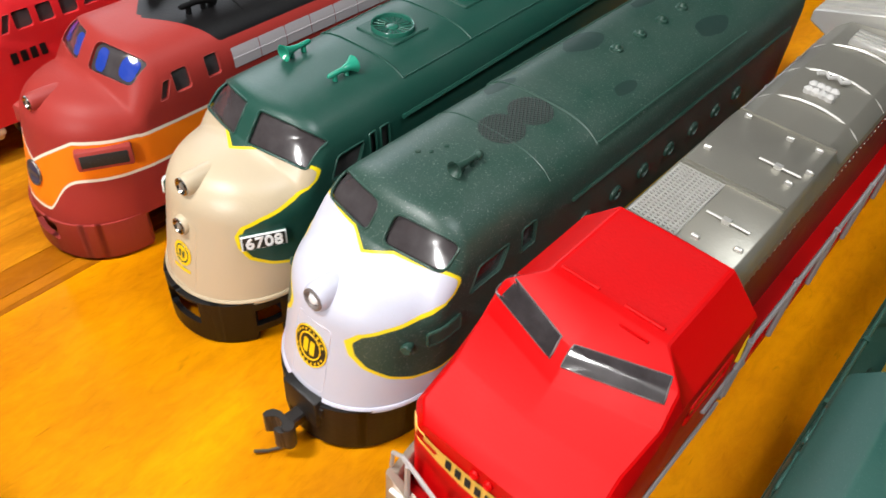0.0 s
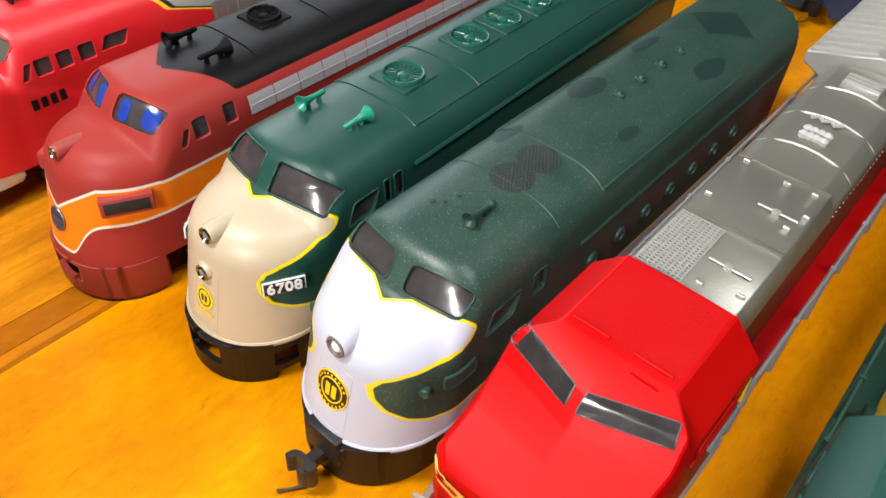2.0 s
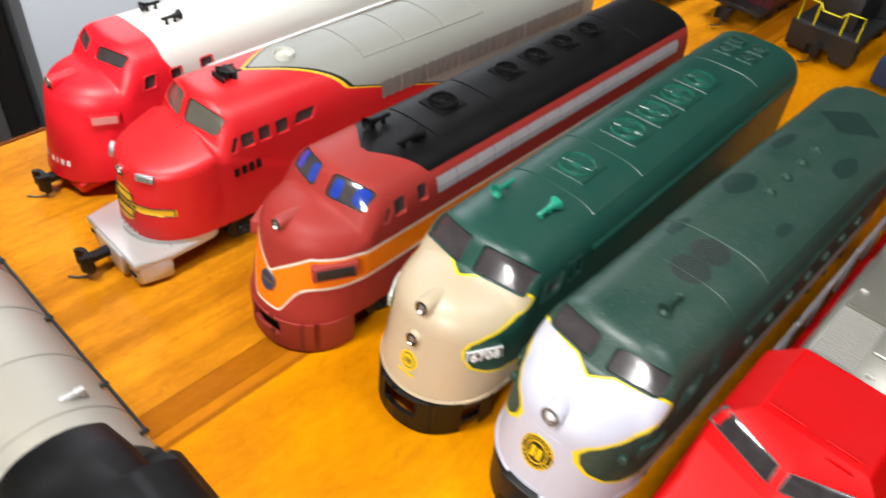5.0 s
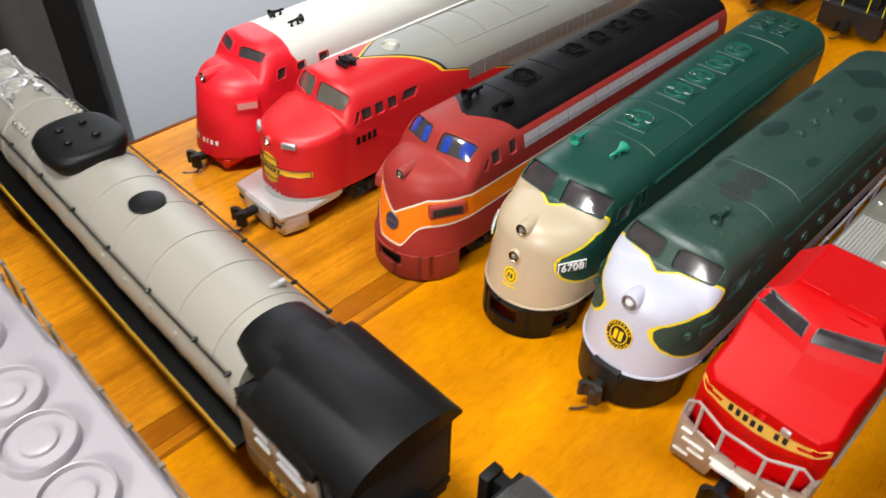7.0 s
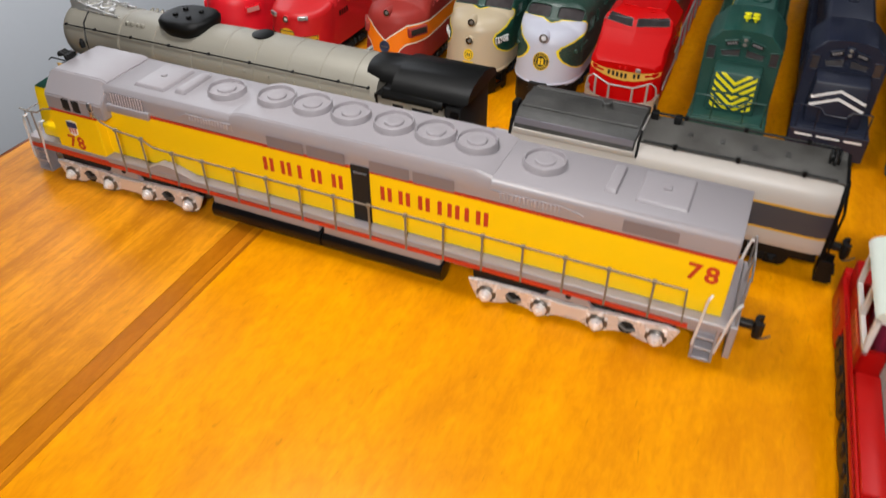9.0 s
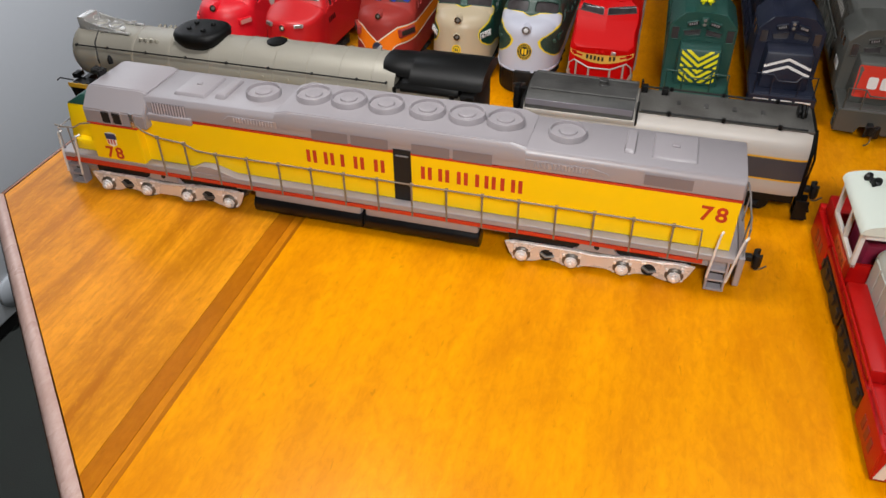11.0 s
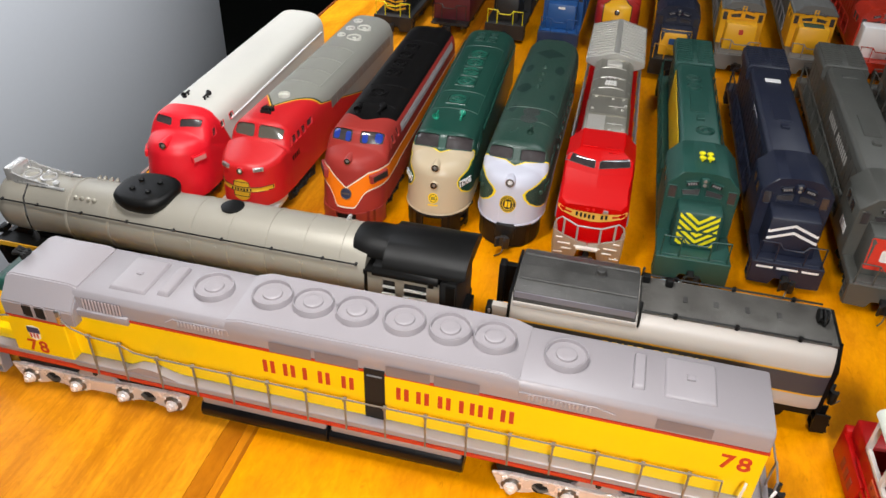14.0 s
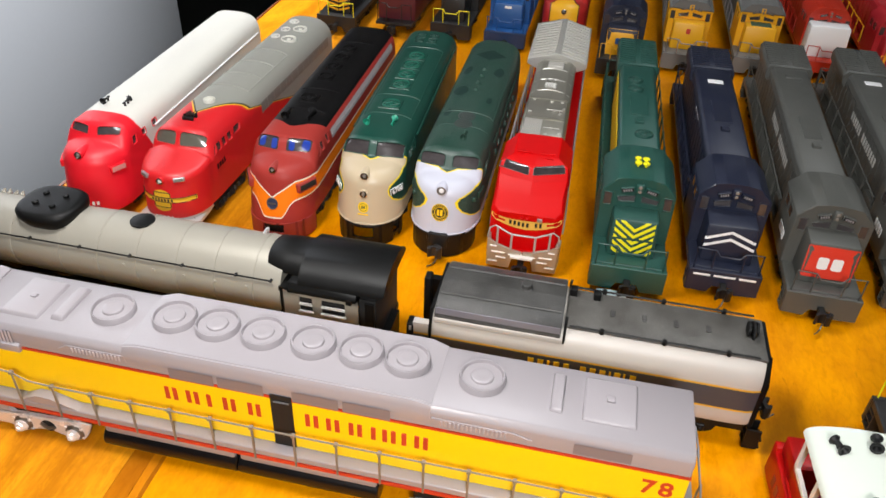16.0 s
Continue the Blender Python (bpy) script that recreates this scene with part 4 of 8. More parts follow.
for k in range(2):
    for j in (-1, 1):
        roof_fan(cr, -0.0008 + j * 0.0045, 0.172 + k * 0.0090, 0.0515, 0.0030, GREEN, base=GREEN)
for y in (0.0570, 0.0825, 0.1600):
    seam_arc(cr, CRB, y, -0.0140, 0.0140, GREEN, 0.00032)
for s in (-1, 1):
    part("side_rib", tube(bmesh.new(), [cast(CRB, "top", s * 0.0140, 0.0570 + k * 0.0129)[0] for k in range(9)], 0.0003, 5), GREEN, cr)
    part("side_rib", tube(bmesh.new(), [(s * 0.0188, 0.052 + k * 0.0195, 0.0432) for k in range(8)], 0.0006, 5), GREEN, cr)
pilot_skirt(cr, sh, 0.0004, 0.0131, BLACK, inset=0.0010)
part("step", mesh_box(0.0125, 0.0165, 0.014, 0.018, 0.004, 0.0105, bevel=0.0006), BLACK, cr)
nose_bead(cr, sh, CREAM)
underside(cr, sh)

# brown-red with an orange band and black roof
orr = thing("streamlined_locomotive", "brown-red model locomotive with orange band and black roof", "model locomotive", stand(-0.1208, 0.1510, 0.3, 0.985), ROW)
sh = Shell(0.195, low=0.0114, brow=0.0438, base=0.0183, slope=0.65)
ORB = sh.bvh


def band(x, y, z):
    z = z / 1.09
    s = math.hypot(abs(x), 0.9 * max(0.0, y - 0.006)) if y < 0.02 else abs(x) + 0.9 * (y - 0.012)
    up = 0.0245 + 0.0072 * min(1.0, max(0.0, (s - 0.0005) / 0.0110)) ** 0.9 - 0.0012 * min(1.0, max(0.0, (s - 0.015) / 0.02))
    lo = 0.0138 + 0.0088 * (1 - math.exp(-(max(0.0, s - 0.0044) / 0.0042) ** 2))
    return min(up - z, z - lo) * 0.8


def roof_black(x, y, z):
    return min(z - 0.0472, y - (0.0360 + 0.72 * abs(abs(x) - 0.001)))


BROWNS = livery("brown_red_orange_and_black_paint", "F07A0E", "E6DCCB", "98302A", 0.0006, 0.46, dust=0.015, second="060506", spec=0.22)
BROWN = paint("brown_red_paint", "98302A", 0.5, dust=0.04)
PANES = front_spots(pane_outline(0.0022, 0.0154, 0.0454, 0.0528, 0.0472, 0.0544, 0.0018)) + side_spots([(0.0292, 0.0420, 0.0022, 0.0044, 0.45), (0.0340, 0.0428, 0.0046, 0.0054, 0), (0.0430, 0.0430, 0.0040, 0.0054, 0)])
part("body", carve(sh.bm, ORB, PANES), BROWNS, orr, scheme=band, scheme_two=roof_black, sharp=50)
BLUEGLASS = clear_glass("blue_window_glass", "1C3A9A", 0.1)
for sx in (-1, 1):
    for x0, x1, b0, b1 in ((0.0034, 0.0066, 0.0464, 0.0520), (0.0104, 0.0144, 0.0478, 0.0534)):
        bm = patch(bmesh.new(), ORB, "glance", dense(chaikin([(sx * x0, b0), (sx * x0, b1), (sx * x1, b1), (sx * x1, b0)]), 0.0008), 0.0)
        bmesh.ops.translate(bm, verts=bm.verts, vec=(0, 0.00055, -0.00055))
        part("blue_pane_patch", bm, BLUEGLASS, orr, "glossy blue patch set into the windshield pane")
glaze(orr, ORB, PANES, GLASS, BROWN, r=0.00014)
headlamp(orr, ORB, 0, 0.0412, 0.0018, BROWN)
badge = part("emblem", patch(bmesh.new(), ORB, "front", oval(0, 0.0232, 0.0030, 0.0032, 28), 0.0003), paint("navy_print", "2B3350"), orr, "round dark blue emblem")
part("emblem_ring", rim(bmesh.new(), ORB, "front", oval(0, 0.0232, 0.0029, 0.0031, 28), 0.0003, 0.0003, 5), DULLSTEEL, badge)
part("emblem_bar", patch(bmesh.new(), ORB, "front", rrect(0, 0.0232, 0.0044, 0.0010, 0.0002), 0.0005), DULLSTEEL, badge)
for s, v in ((1, "right"), (-1, "left")):
    m = on_surface(ORB, v, 0.0115, 0.0308, 0.0006)
    nb = part("number_board", mesh_box(-0.0064, 0.0064, -0.0026, 0.0026, -0.0024, 0.0008, bevel=0.0006), BROWN, orr)
    nb.matrix_local = m
    part("board_face", mesh_box(-0.0054, 0.0054, -0.0016, 0.0016, 0.0007, 0.0010, bevel=0.0001), paint("dark_board_print", "120E0C", 0.6), nb)
CHARCOAL = paint("black_roof_paint", "060506", 0.6, dust=0.01, spec=0.15)
for s in (-1, 1):
    horn(orr, s * 0.0065, 0.0480, 0.0508, CHARCOAL, s=s, size=1.5)
roof_fan(orr, -0.0025, 0.0720, 0.0516, 0.0048, CHARCOAL, base=CHARCOAL)
for k in range(4):
    roof_fan(orr, -0.0025, 0.1035 + k * 0.0157, 0.0516, 0.0042, CHARCOAL, base=CHARCOAL)
for y in (0.0580, 0.0860, 0.1640):
    seam_arc(orr, ORB, y, -0.0120, 0.0120, CHARCOAL)
GRILLE = paint("steel_side_grille", "B3ACAF", 0.4, 0.15, dust=0.06)
for s, v in ((1, "right"), (-1, "left")):
    for k in range(16):
        y = 0.0530 + k * 0.0086
        part("side_grille", patch(bmesh.new(), ORB, v, rrect(y, 0.0425, 0.0084, 0.0050, 0.0002, 1), 0.0003, 2), GRILLE, orr)
    part("grille_rail", tube(bmesh.new(), [cast(ORB, v, 0.049 + k * 0.0138, 0.0425)[0] + Vector((s * 0.0002, 0, 0)) for k in range(11)], 0.00022, 4), GRILLE, orr)
pilot_skirt(orr, sh, 0.0010, 0.0121, BROWN, inset=0.0002, ahead=0.0022, depth=0.0185, slot="middle")
# shade in the slot and behind it is put in as black blocks
part("pilot_slot", mesh_box(-0.0072, 0.0072, 0.0004, 0.0060, 0.0046, 0.0092, bevel=0.0008), RUBBER, orr, "black block for the shaded slot in the pilot")
part("pilot_dark_block", mesh_box(-0.0120, 0.0120, 0.0040, 0.0180, 0.0025, 0.0110, bevel=0.001), RUBBER, orr)
bogie(orr, 0.043, 3, 0.0135, 0.0160, BLACK)
bogie(orr, 0.155, 3, 0.0135, 0.0160, BLACK)
part("fuel_tank", mesh_box(-0.013, 0.013, 0.082, 0.124, 0.003, 0.011, bevel=0.002), BLACK, orr)
part("chassis", mesh_box(-0.0135, 0.0135, 0.02, 0.194, 0.0085, 0.0118), BLACK, orr)

# red nose and silver roof, with a silver pilot
sf = thing("streamlined_locomotive", "red model locomotive with silver roof and bare metal pilot", "model locomotive", stand(-0.1780, 0.1400, -1.9, 0.985), ROW)
sh = Shell(0.212, low=0.0125, nose=0.0225, plan=2.3, lean=0.10, base=0.0225, brow=0.0434, top=0.0522, roof_n=2.8, crown=13.0, soft=0.0024, rise=0.30, flat=1.0, bend=0.0, slope=0.5)

SFB = sh.bvh


def bonnet(x, y, z):
    return ((0.046 + 1.55 * abs(x + 0.001) + 3.2 * max(0.0, 0.0440 - z)) - y) * 0.55


RED_SILVER = livery("red_and_silver_paint", "C8141C", "E8B420", "8E8E86", 0.0009, 0.4, dust=0.04, outline="161616")
RED = paint("red_paint", "C8141C", 0.36, dust=0.03)
PANES = front_spots(pane_outline(0.0010, 0.0152, 0.0468, 0.0546, 0.0486, 0.0552, 0.0022)) + side_spots([(0.0300, 0.0402, 0.0022, 0.0048, 0.4), (0.0346, 0.0404, 0.0050, 0.0050, 0), (0.0408, 0.0404, 0.0046, 0.0050, 0), (0.0474, 0.0404, 0.0050, 0.0050, 0), (0.0562, 0.0408, 0.0080, 0.0042, 0.5)])
part("body", carve(sh.bm, SFB, PANES), RED_SILVER, sf, scheme=bonnet, sharp=50)
# front panes paler than the side ones: their reflection is in the tint
glaze(sf, SFB, PANES[:2], clear_glass("pale_sheen_glass", "5A584E", 0.12), RED)
glaze(sf, SFB, PANES[2:], GLASS, RED, r=0.00014)
headlamp(sf, SFB, 0, 0.0340, 0.0019, RED, paint("warm_white_lens", "F2EBDD", 0.2), depth=0.004)
for s, v in ((1, "right"), (-1, "left")):
    nb = part("number_board", mesh_box(-0.0030, 0.0030, -0.0012, 0.0012, -0.001, 0.0006, bevel=0.0004), SILVER, sf)
    nb.matrix_local = on_surface(SFB, "front", s * 0.0098, 0.0350, 0.0004)
    part("board_face", mesh_box(-0.0021, 0.0021, -0.0007, 0.0007, 0.0005, 0.0008), paint("grey_board_print", "6A665C"), nb)
    for k in range(4):
        part("road_number_bar", patch(bmesh.new(), SFB, v, rrect(0.0290 + k * 0.0027, 0.0310, 0.0018, 0.0032, 0.0002), 0.0002), BLACK, sf)
GOLD = paint("gold_yellow_print", "D9A81C", 0.4)
em = part("emblem", patch(bmesh.new(), SFB, "front", dense(chaikin([(-0.0052, 0.0180), (-0.0050, 0.0275), (0.0, 0.0292), (0.0050, 0.0275), (0.0052, 0.0180), (0.0, 0.0160)]), 0.001), 0.0002), GOLD, sf, "yellow winged emblem with black lining")
part("emblem_bar", patch(bmesh.new(), SFB, "front", dense([(-0.0158, 0.0218), (-0.0158, 0.0244), (0.0158, 0.0244), (0.0158, 0.0218)], 0.001), 0.0003, 4), GOLD, em)
for z in (0.0204, 0.0258):
    part("emblem_line", rim(bmesh.new(), SFB, "front", rrect(0, z, 0.0094, 0.0030, 0.0006), 0.0003, 0.00022, 4), RUBBER, em)
for k in range(7):
    part("emblem_bar", patch(bmesh.new(), SFB, "front", rrect(-0.0054 + k * 0.0018, 0.0231, 0.0010, 0.0015, 0.0002), 0.0005, 1), RUBBER, em)
part("emblem_line", rim(bmesh.new(), SFB, "front", rrect(0, 0.0231, 0.0310, 0.0026, 0.0004), 0.0003, 0.0002, 4), RUBBER, em)
hc = part("horn_bracket", mesh_box(-0.0034, 0.0034, 0.0408, 0.0422, 0.0520, 0.0546, bevel=0.0003, segs=1), SOOT, sf)
part("horn_bracket", mesh_box(-0.0034, 0.0034, 0.0368, 0.0376, 0.0515, 0.0540, bevel=0.0003, segs=1), SOOT, sf)
for dx in (-0.0022, -0.0008, 0.0008, 0.0022):
    part("horn", lathe(bmesh.new(), (dx, 0.0400 + abs(dx) * 0.6, 0.0542), (0, -1, 0), [(0.0003, -0.003), (0.0005, 0.0), (0.0006, 0.0015), (0.0012, 0.003), (0, 0.0026)], 10), SOOT, hc)
roof_fan(sf, 0.0, 0.0620, 0.0526, 0.0035, paint("pale_fan_disc", "C9C8BE", 0.4), blades=False)
LIGHTDISC = paint("pale_grey_disc", "D5D4CB", 0.45)
for x, y, r in ((0.0050, 0.1660, 0.0052), (0.0052, 0.1860, 0.0050), (-0.0055, 0.1680, 0.0030), (-0.0040, 0.1820, 0.0034), (-0.0040, 0.1980, 0.0034)):
    roof_fan(sf, x, y, 0.0518, r, LIGHTDISC, blades=False)
SILVERROOF = paint("dull_silver_roof", "8E8E86", 0.4, dust=0.05)
for y in (0.0855, 0.1045, 0.1240, 0.1450):
    seam_arc(sf, SFB, y, -0.0125, 0.0125, SILVERROOF, 0.0004)
for s in (-1, 1):
    part("roof_rib", tube(bmesh.new(), [cast(SFB, "top", s * 0.0128, 0.0855 + k * 0.0075)[0] for k in range(9)], 0.0004, 5), SILVERROOF, sf)
    v = "right" if s > 0 else "left"
    for k in range(12):
        part("side_panel", patch(bmesh.new(), SFB, v, rrect(0.0935 + k * 0.0096, 0.0385, 0.0092, 0.0062, 0.0002, 1), 0.00025, 2), paint("brown_grey_side_panel", "77726C", 0.42, 0.2, dust=0.06), sf)
    for k in range(28):
        y = 0.0900 + k * 0.0042
        part("side_flute", tube(bmesh.new(), [cast(SFB, v, y, 0.0350)[0], cast(SFB, v, y, 0.0385)[0], cast(SFB, v, y, 0.0420)[0]], 0.00032, 4), SILVERROOF, sf)
bm = bmesh.new()
prism(bm, [(-0.0158, -0.0078), (0.0158, -0.0078), (0.0180, 0.004), (0.0172, 0.020), (-0.0172, 0.020), (-0.0180, 0.004)], "z", 0.0078, 0.0104, bevel=0.0006)
BRIGHTSIL = paint("bright_silver_pilot", "CFCECB", 0.3, 0.35, dust=0.03, bump=0.3)
ap = part("pilot", bm, BRIGHTSIL, sf, "bare silver metal pilot")
part("ledge", prism(bmesh.new(), [(0.0182 * math.cos(math.pi * k / 24), 0.0205 - 0.0222 * math.sin(math.pi * k / 24)) for k in range(25)], "z", 0.0098, 0.0124, bevel=0.0004), BRIGHTSIL, ap)
part("pilot_plate", mesh_box(-0.0085, 0.0085, -0.0086, -0.0064, 0.0014, 0.0100, bevel=0.0008), BRIGHTSIL, ap)
for s in (-1, 1):
    part("pilot_plate", prism(bmesh.new(), [(s * 0.0098, -0.0074), (s * 0.0160, -0.0070), (s * 0.0182, 0.0030), (s * 0.0168, 0.0046), (s * 0.0104, 0.0020)], "z", 0.0012, 0.0090, bevel=0.0010), BRIGHTSIL, ap)
    part("step_slot", mesh_box(*sorted((s * 0.0110, s * 0.0148)), -0.0077, -0.0066, 0.0046, 0.0058, bevel=0.0002, segs=1), RUBBER, ap)
for k in range(23):
    a = math.pi * (k + 0.5) / 23
    part("rivet", lathe(bmesh.new(), (0.0172 * math.cos(a), 0.0205 - 0.0210 * math.sin(a), 0.0120), (0, 0, 1), [(0.0010, 0), (0.0010, 0.0010), (0.0006, 0.0016), (0, 0.0018)], 7), BRIGHTSIL, ap)
coupler(sf, -0.0075, 0.0070, -1, BLACK)
underside(sf, sh, half=0.0162)

# red nose and white body
wh = thing("streamlined_locomotive", "white model locomotive with bright red nose", "model locomotive", stand(-0.2250, 0.1395, 0.2, 0.99), ROW)
sh = Shell(0.209, low=0.0080, plan=1.95, base=0.0185, brow=0.0432, slope=0.65)
WHB = sh.bvh
RED_WHITE = livery("bright_red_and_white_paint", "DC1426", None, "D2D0C8", 0.0006, 0.4, dust=0.02)
BRED = paint("bright_red_paint", "DC1426", 0.38, dust=0.02)
PANES = front_spots(pane_outline(0.0024, 0.0146, 0.0460, 0.0510, 0.0484, 0.0534, 0.0014)) + side_spots([(0.0300, 0.0400, 0.0046, 0.0050, 0.25), (0.0400, 0.0400, 0.0045, 0.0040, 0), (0.0520, 0.0402, 0.0050, 0.0040, 0)])
part("body", carve(sh.bm, WHB, PANES), RED_WHITE, wh, scheme=lambda x, y, z: (0.0365 + max(0, 0.046 - z) * 0.55 - y), sharp=50)
glaze(wh, WHB, PANES, GLASS, BRED)
headlamp(wh, WHB, 0, 0.0408, 0.0021, BRED, depth=0.0045)
for s, v in ((1, "right"), (-1, "left")):
    nb = part("number_board", mesh_box(-0.0048, 0.0048, -0.0020, 0.0020, -0.0016, 0.0005, bevel=0.0005), BRED, wh)
    nb.matrix_local = on_surface(WHB, v, 0.0130, 0.0315, 0.0006)
    part("board_face", mesh_box(-0.0040, 0.0040, -0.0013, 0.0013, 0.0004, 0.0007), paint("pink_grey_board", "C87F78", 0.4), nb)
for k, w in enumerate((1, 1, 1, 0, 1, 0.5, 1, 1)):
    if w:
        part("name_bar", patch(bmesh.new(), WHB, "front", rrect(-0.0076 + k * 0.0022, 0.0145, 0.0013 * w, 0.0021, 0.0002), 0.0002), WHITE, wh)
for s in (-1, 1):
    horn(wh, s * 0.0062, 0.0475, 0.0514, BLACK, s=s, size=1.15)
for k in range(5):
    part("roof_hatch", patch(bmesh.new(), WHB, "top", rrect(-0.001, 0.110 + k * 0.011, 0.011, 0.0072, 0.003), 0.0003), paint("white_body_paint", "D2D0C8", 0.4, dust=0.02), wh)
part("side_rib", tube(bmesh.new(), [(0.0188, 0.052 + k * 0.0190, 0.0385) for k in range(9)], 0.0006, 5), WHITE, wh)
bogie(wh, 0.040, 2, 0.0290, 0.0160, BLACK)
bogie(wh, 0.165, 2, 0.0290, 0.0160, BLACK)
part("fuel_tank", mesh_box(-0.013, 0.013, 0.085, 0.130, 0.003, 0.011, bevel=0.002), BLACK, wh)
part("pilot", mesh_box(-0.0100, 0.0100, 0.0012, 0.012, 0.0014, 0.0075, bevel=0.002, top=(-0.003, -0.0005, 0)), BRED, wh)
part("pilot_slot", mesh_box(0.0065, 0.0085, 0.0008, 0.004, 0.0028, 0.0042), RUBBER, wh)
coupler(wh, 0.002, 0.0065, -1, BLACK)

# ---- road switchers: hood, cab, walkways and rails ----
def cab_outline(w, z0, zs, zt, w2):
    """The end of a cab: upright sides, sloping shoulders and a slightly crowned roof."""
    crown = [(x * w2 / 3, zt - 0.0008 * (x / 3) ** 2) for x in (3, 1.5, 0, -1.5, -3)]
    return [(w, z0), (w, zs)] + crown + [(-w, zs), (-w, z0)]


def rail_run(parent, x, ys, z0, z1, mat, r=0.00042, drop=True, name="handrail"):
    bm = bmesh.new()
    top = [(x, y, z1) for y in ys]
    if drop:
        top = [(x, ys[0] - 0.003, z0 + 0.002)] + top + [(x, ys[-1] + 0.003, z0 + 0.002)]
    tube(bm, top, r, 6)
    hr = part(name, bm, mat, parent)
    for y in ys:
        b2 = bmesh.new()
        tube(b2, [(x, y, z0), (x, y, z1 + 0.0002)], r * 1.15, 6)
        box(b2, x - 0.0006, x + 0.0006, y - 0.0006, y + 0.0006, z1 - 0.0006, z1 + 0.0006)
        part("stanchion", b2, mat, hr)
    return hr


def steps(parent, x, y, mat, s=1):
    bm = bmesh.new()
    for z in (0.0035, 0.0075, 0.0115):
        box(bm, x - 0.0026, x + 0.0026, y - 0.0030, y + 0.0030, z, z + 0.0007)
    for dy in (-0.0030, 0.0030):
        box(bm, x - 0.0026, x + 0.0026, y + dy - 0.0003, y + dy + 0.0003, 0.0030, 0.0165)
    return part("boarding_step", bm, mat, parent)


def end_rail(parent, y, half, z0, z1, mat, s=-1):
    bm = bmesh.new()
    pts = [(-half, y, z0), (-half, y, z1), (-half * 0.45, y + s * 0.0006, z1), (-half * 0.30, y + s * 0.0012, z1 - 0.003), (half * 0.30, y + s * 0.0012, z1 - 0.003), (half * 0.45, y + s * 0.0006, z1), (half, y, z1), (half, y, z0)]
    tube(bm, pts, 0.00042, 6)
    for x in (-half * 0.45, half * 0.45):
        tube(bm, [(x, y, z0), (x, y + s * 0.0006, z1)], 0.00040, 6)
    return part("end_rail", bm, mat, parent)


def hood_unit(label, m, group, c, L=0.25, axles=3, cab=(0.026, 0.060), nose=(0.011, 0.0275, 0.0372, 0.0112), hood=0.0108, top=0.0495, cabtop=0.0535, rad=None, fans=(), rails=True, name="road_locomotive", cabw=0.0172, simple=False, brow=0.0, wide=1.0):
    """A diesel with low nose, cab and long hood; c gives the paints of its parts."""
    root = thing(name, label, "model locomotive", m @ Matrix.Diagonal((wide, 1, 1, 1)), group)
    sill, body = c["sill"], c["body"]
    part("underframe", mesh_box(-0.0174, 0.0174, 0.003, L - 0.003, 0.0128, 0.0168, bevel=0.0005, segs=1), sill, root)
    for y0, s in ((0.0, 1), (L, -1)):
        bm = bmesh.new()
        ol = [(-0.0176, 0.0035), (-0.0066, 0.0030), (-0.0050, 0.0078), (0.0050, 0.0078), (0.0066, 0.0030), (0.0176, 0.0035), (0.0176, 0.0168), (-0.0176, 0.0168)]
        prism(bm, ol, "y", *sorted((y0, y0 + s * 0.0022)), bevel=0.0004)
        part("pilot", bm, c.get("pilot", sill), root)
        coupler(root, y0, 0.0092, -s)
        for sx in (-1, 1):
            steps(root, sx * 0.0150, y0 + s * 0.0058, c.get("pilot", sill))
    y0, y1, zt, hw = nose
    bm = mesh_box(-hw, hw, y0, y1, 0.0165, zt, bevel=0.0014, top=(0.0006, 0.0020, 0.0))
    NB = bvh_of(bm)
    ns = part("nose", bm, c.get("nose", body), root)
    bm = bmesh.new()
    prism(bm, cab_outline(cabw, 0.0165, cabtop - 0.0082, cabtop, 0.0108), "y", cab[0], cab[1], bevel=0.0005)
    CB = bvh_of(bm)
    cb = part("cab", bm, c.get("cab", body), root)
    if brow:
        bm = bmesh.new()
        prism(bm, cab_outline(cabw + 0.0004, cabtop - 0.0060, cabtop - 0.0080, cabtop + 0.0006, 0.0112), "y", cab[0] - brow, cab[1] + 0.0008, bevel=0.0004)
        part("cab_roof", bm, c.get("cab_roof", c.get("cab", body)), cb)
    zc = cabtop - 0.0105
    for s in (-1, 1):
        ol = [(s * 0.0014, zc + 0.0012), (s * 0.0014, zc - 0.0026), (s * 0.0092, zc - 0.0034), (s * 0.0098, zc - 0.0006)]
        window(cb, CB, "front", dense(ol, 0.001), GLASS, c.get("frame", c.get("cab", body)), 0.00035, name="windshield_pane")
        window(cb, CB, "front", rrect(s * 0.0140, zc - 0.0022, 0.0040, 0.0072, 0.0006, 3), GLASS, c.get("frame", c.get("cab", body)), 0.00035, name="windshield_pane")
        bd = part("number_board", mesh_box(-0.0032, 0.0032, -0.0014, 0.0010, -0.0013, 0.0013, bevel=0.0003, segs=1), c.get("cab", body), cb)
        bd.matrix_local = pose(s * 0.0056, cab[0], zc + 0.0042, 0, s * 15, 0)
        part("board_face", mesh_box(-0.0027, 0.0027, -0.0016, -0.0012, -0.0009, 0.0009), BLACK, bd)
        for k in range(4):
            part("road_number_bar", mesh_box(-0.0020 + k * 0.0011, -0.0013 + k * 0.0011, -0.0018, -0.0014, -0.0006, 0.0006), c.get("print", RAILGREY), bd)
        v = "right" if s > 0 else "left"
        for k in (-0.0056, 0.0056):
            window(cb, CB, v, rrect((cab[0] + cab[1]) / 2 + k, zc - 0.0022, 0.0082, 0.0062, 0.0006, 3), GLASS, c.get("cab", body), 0.0004, name="side_window")
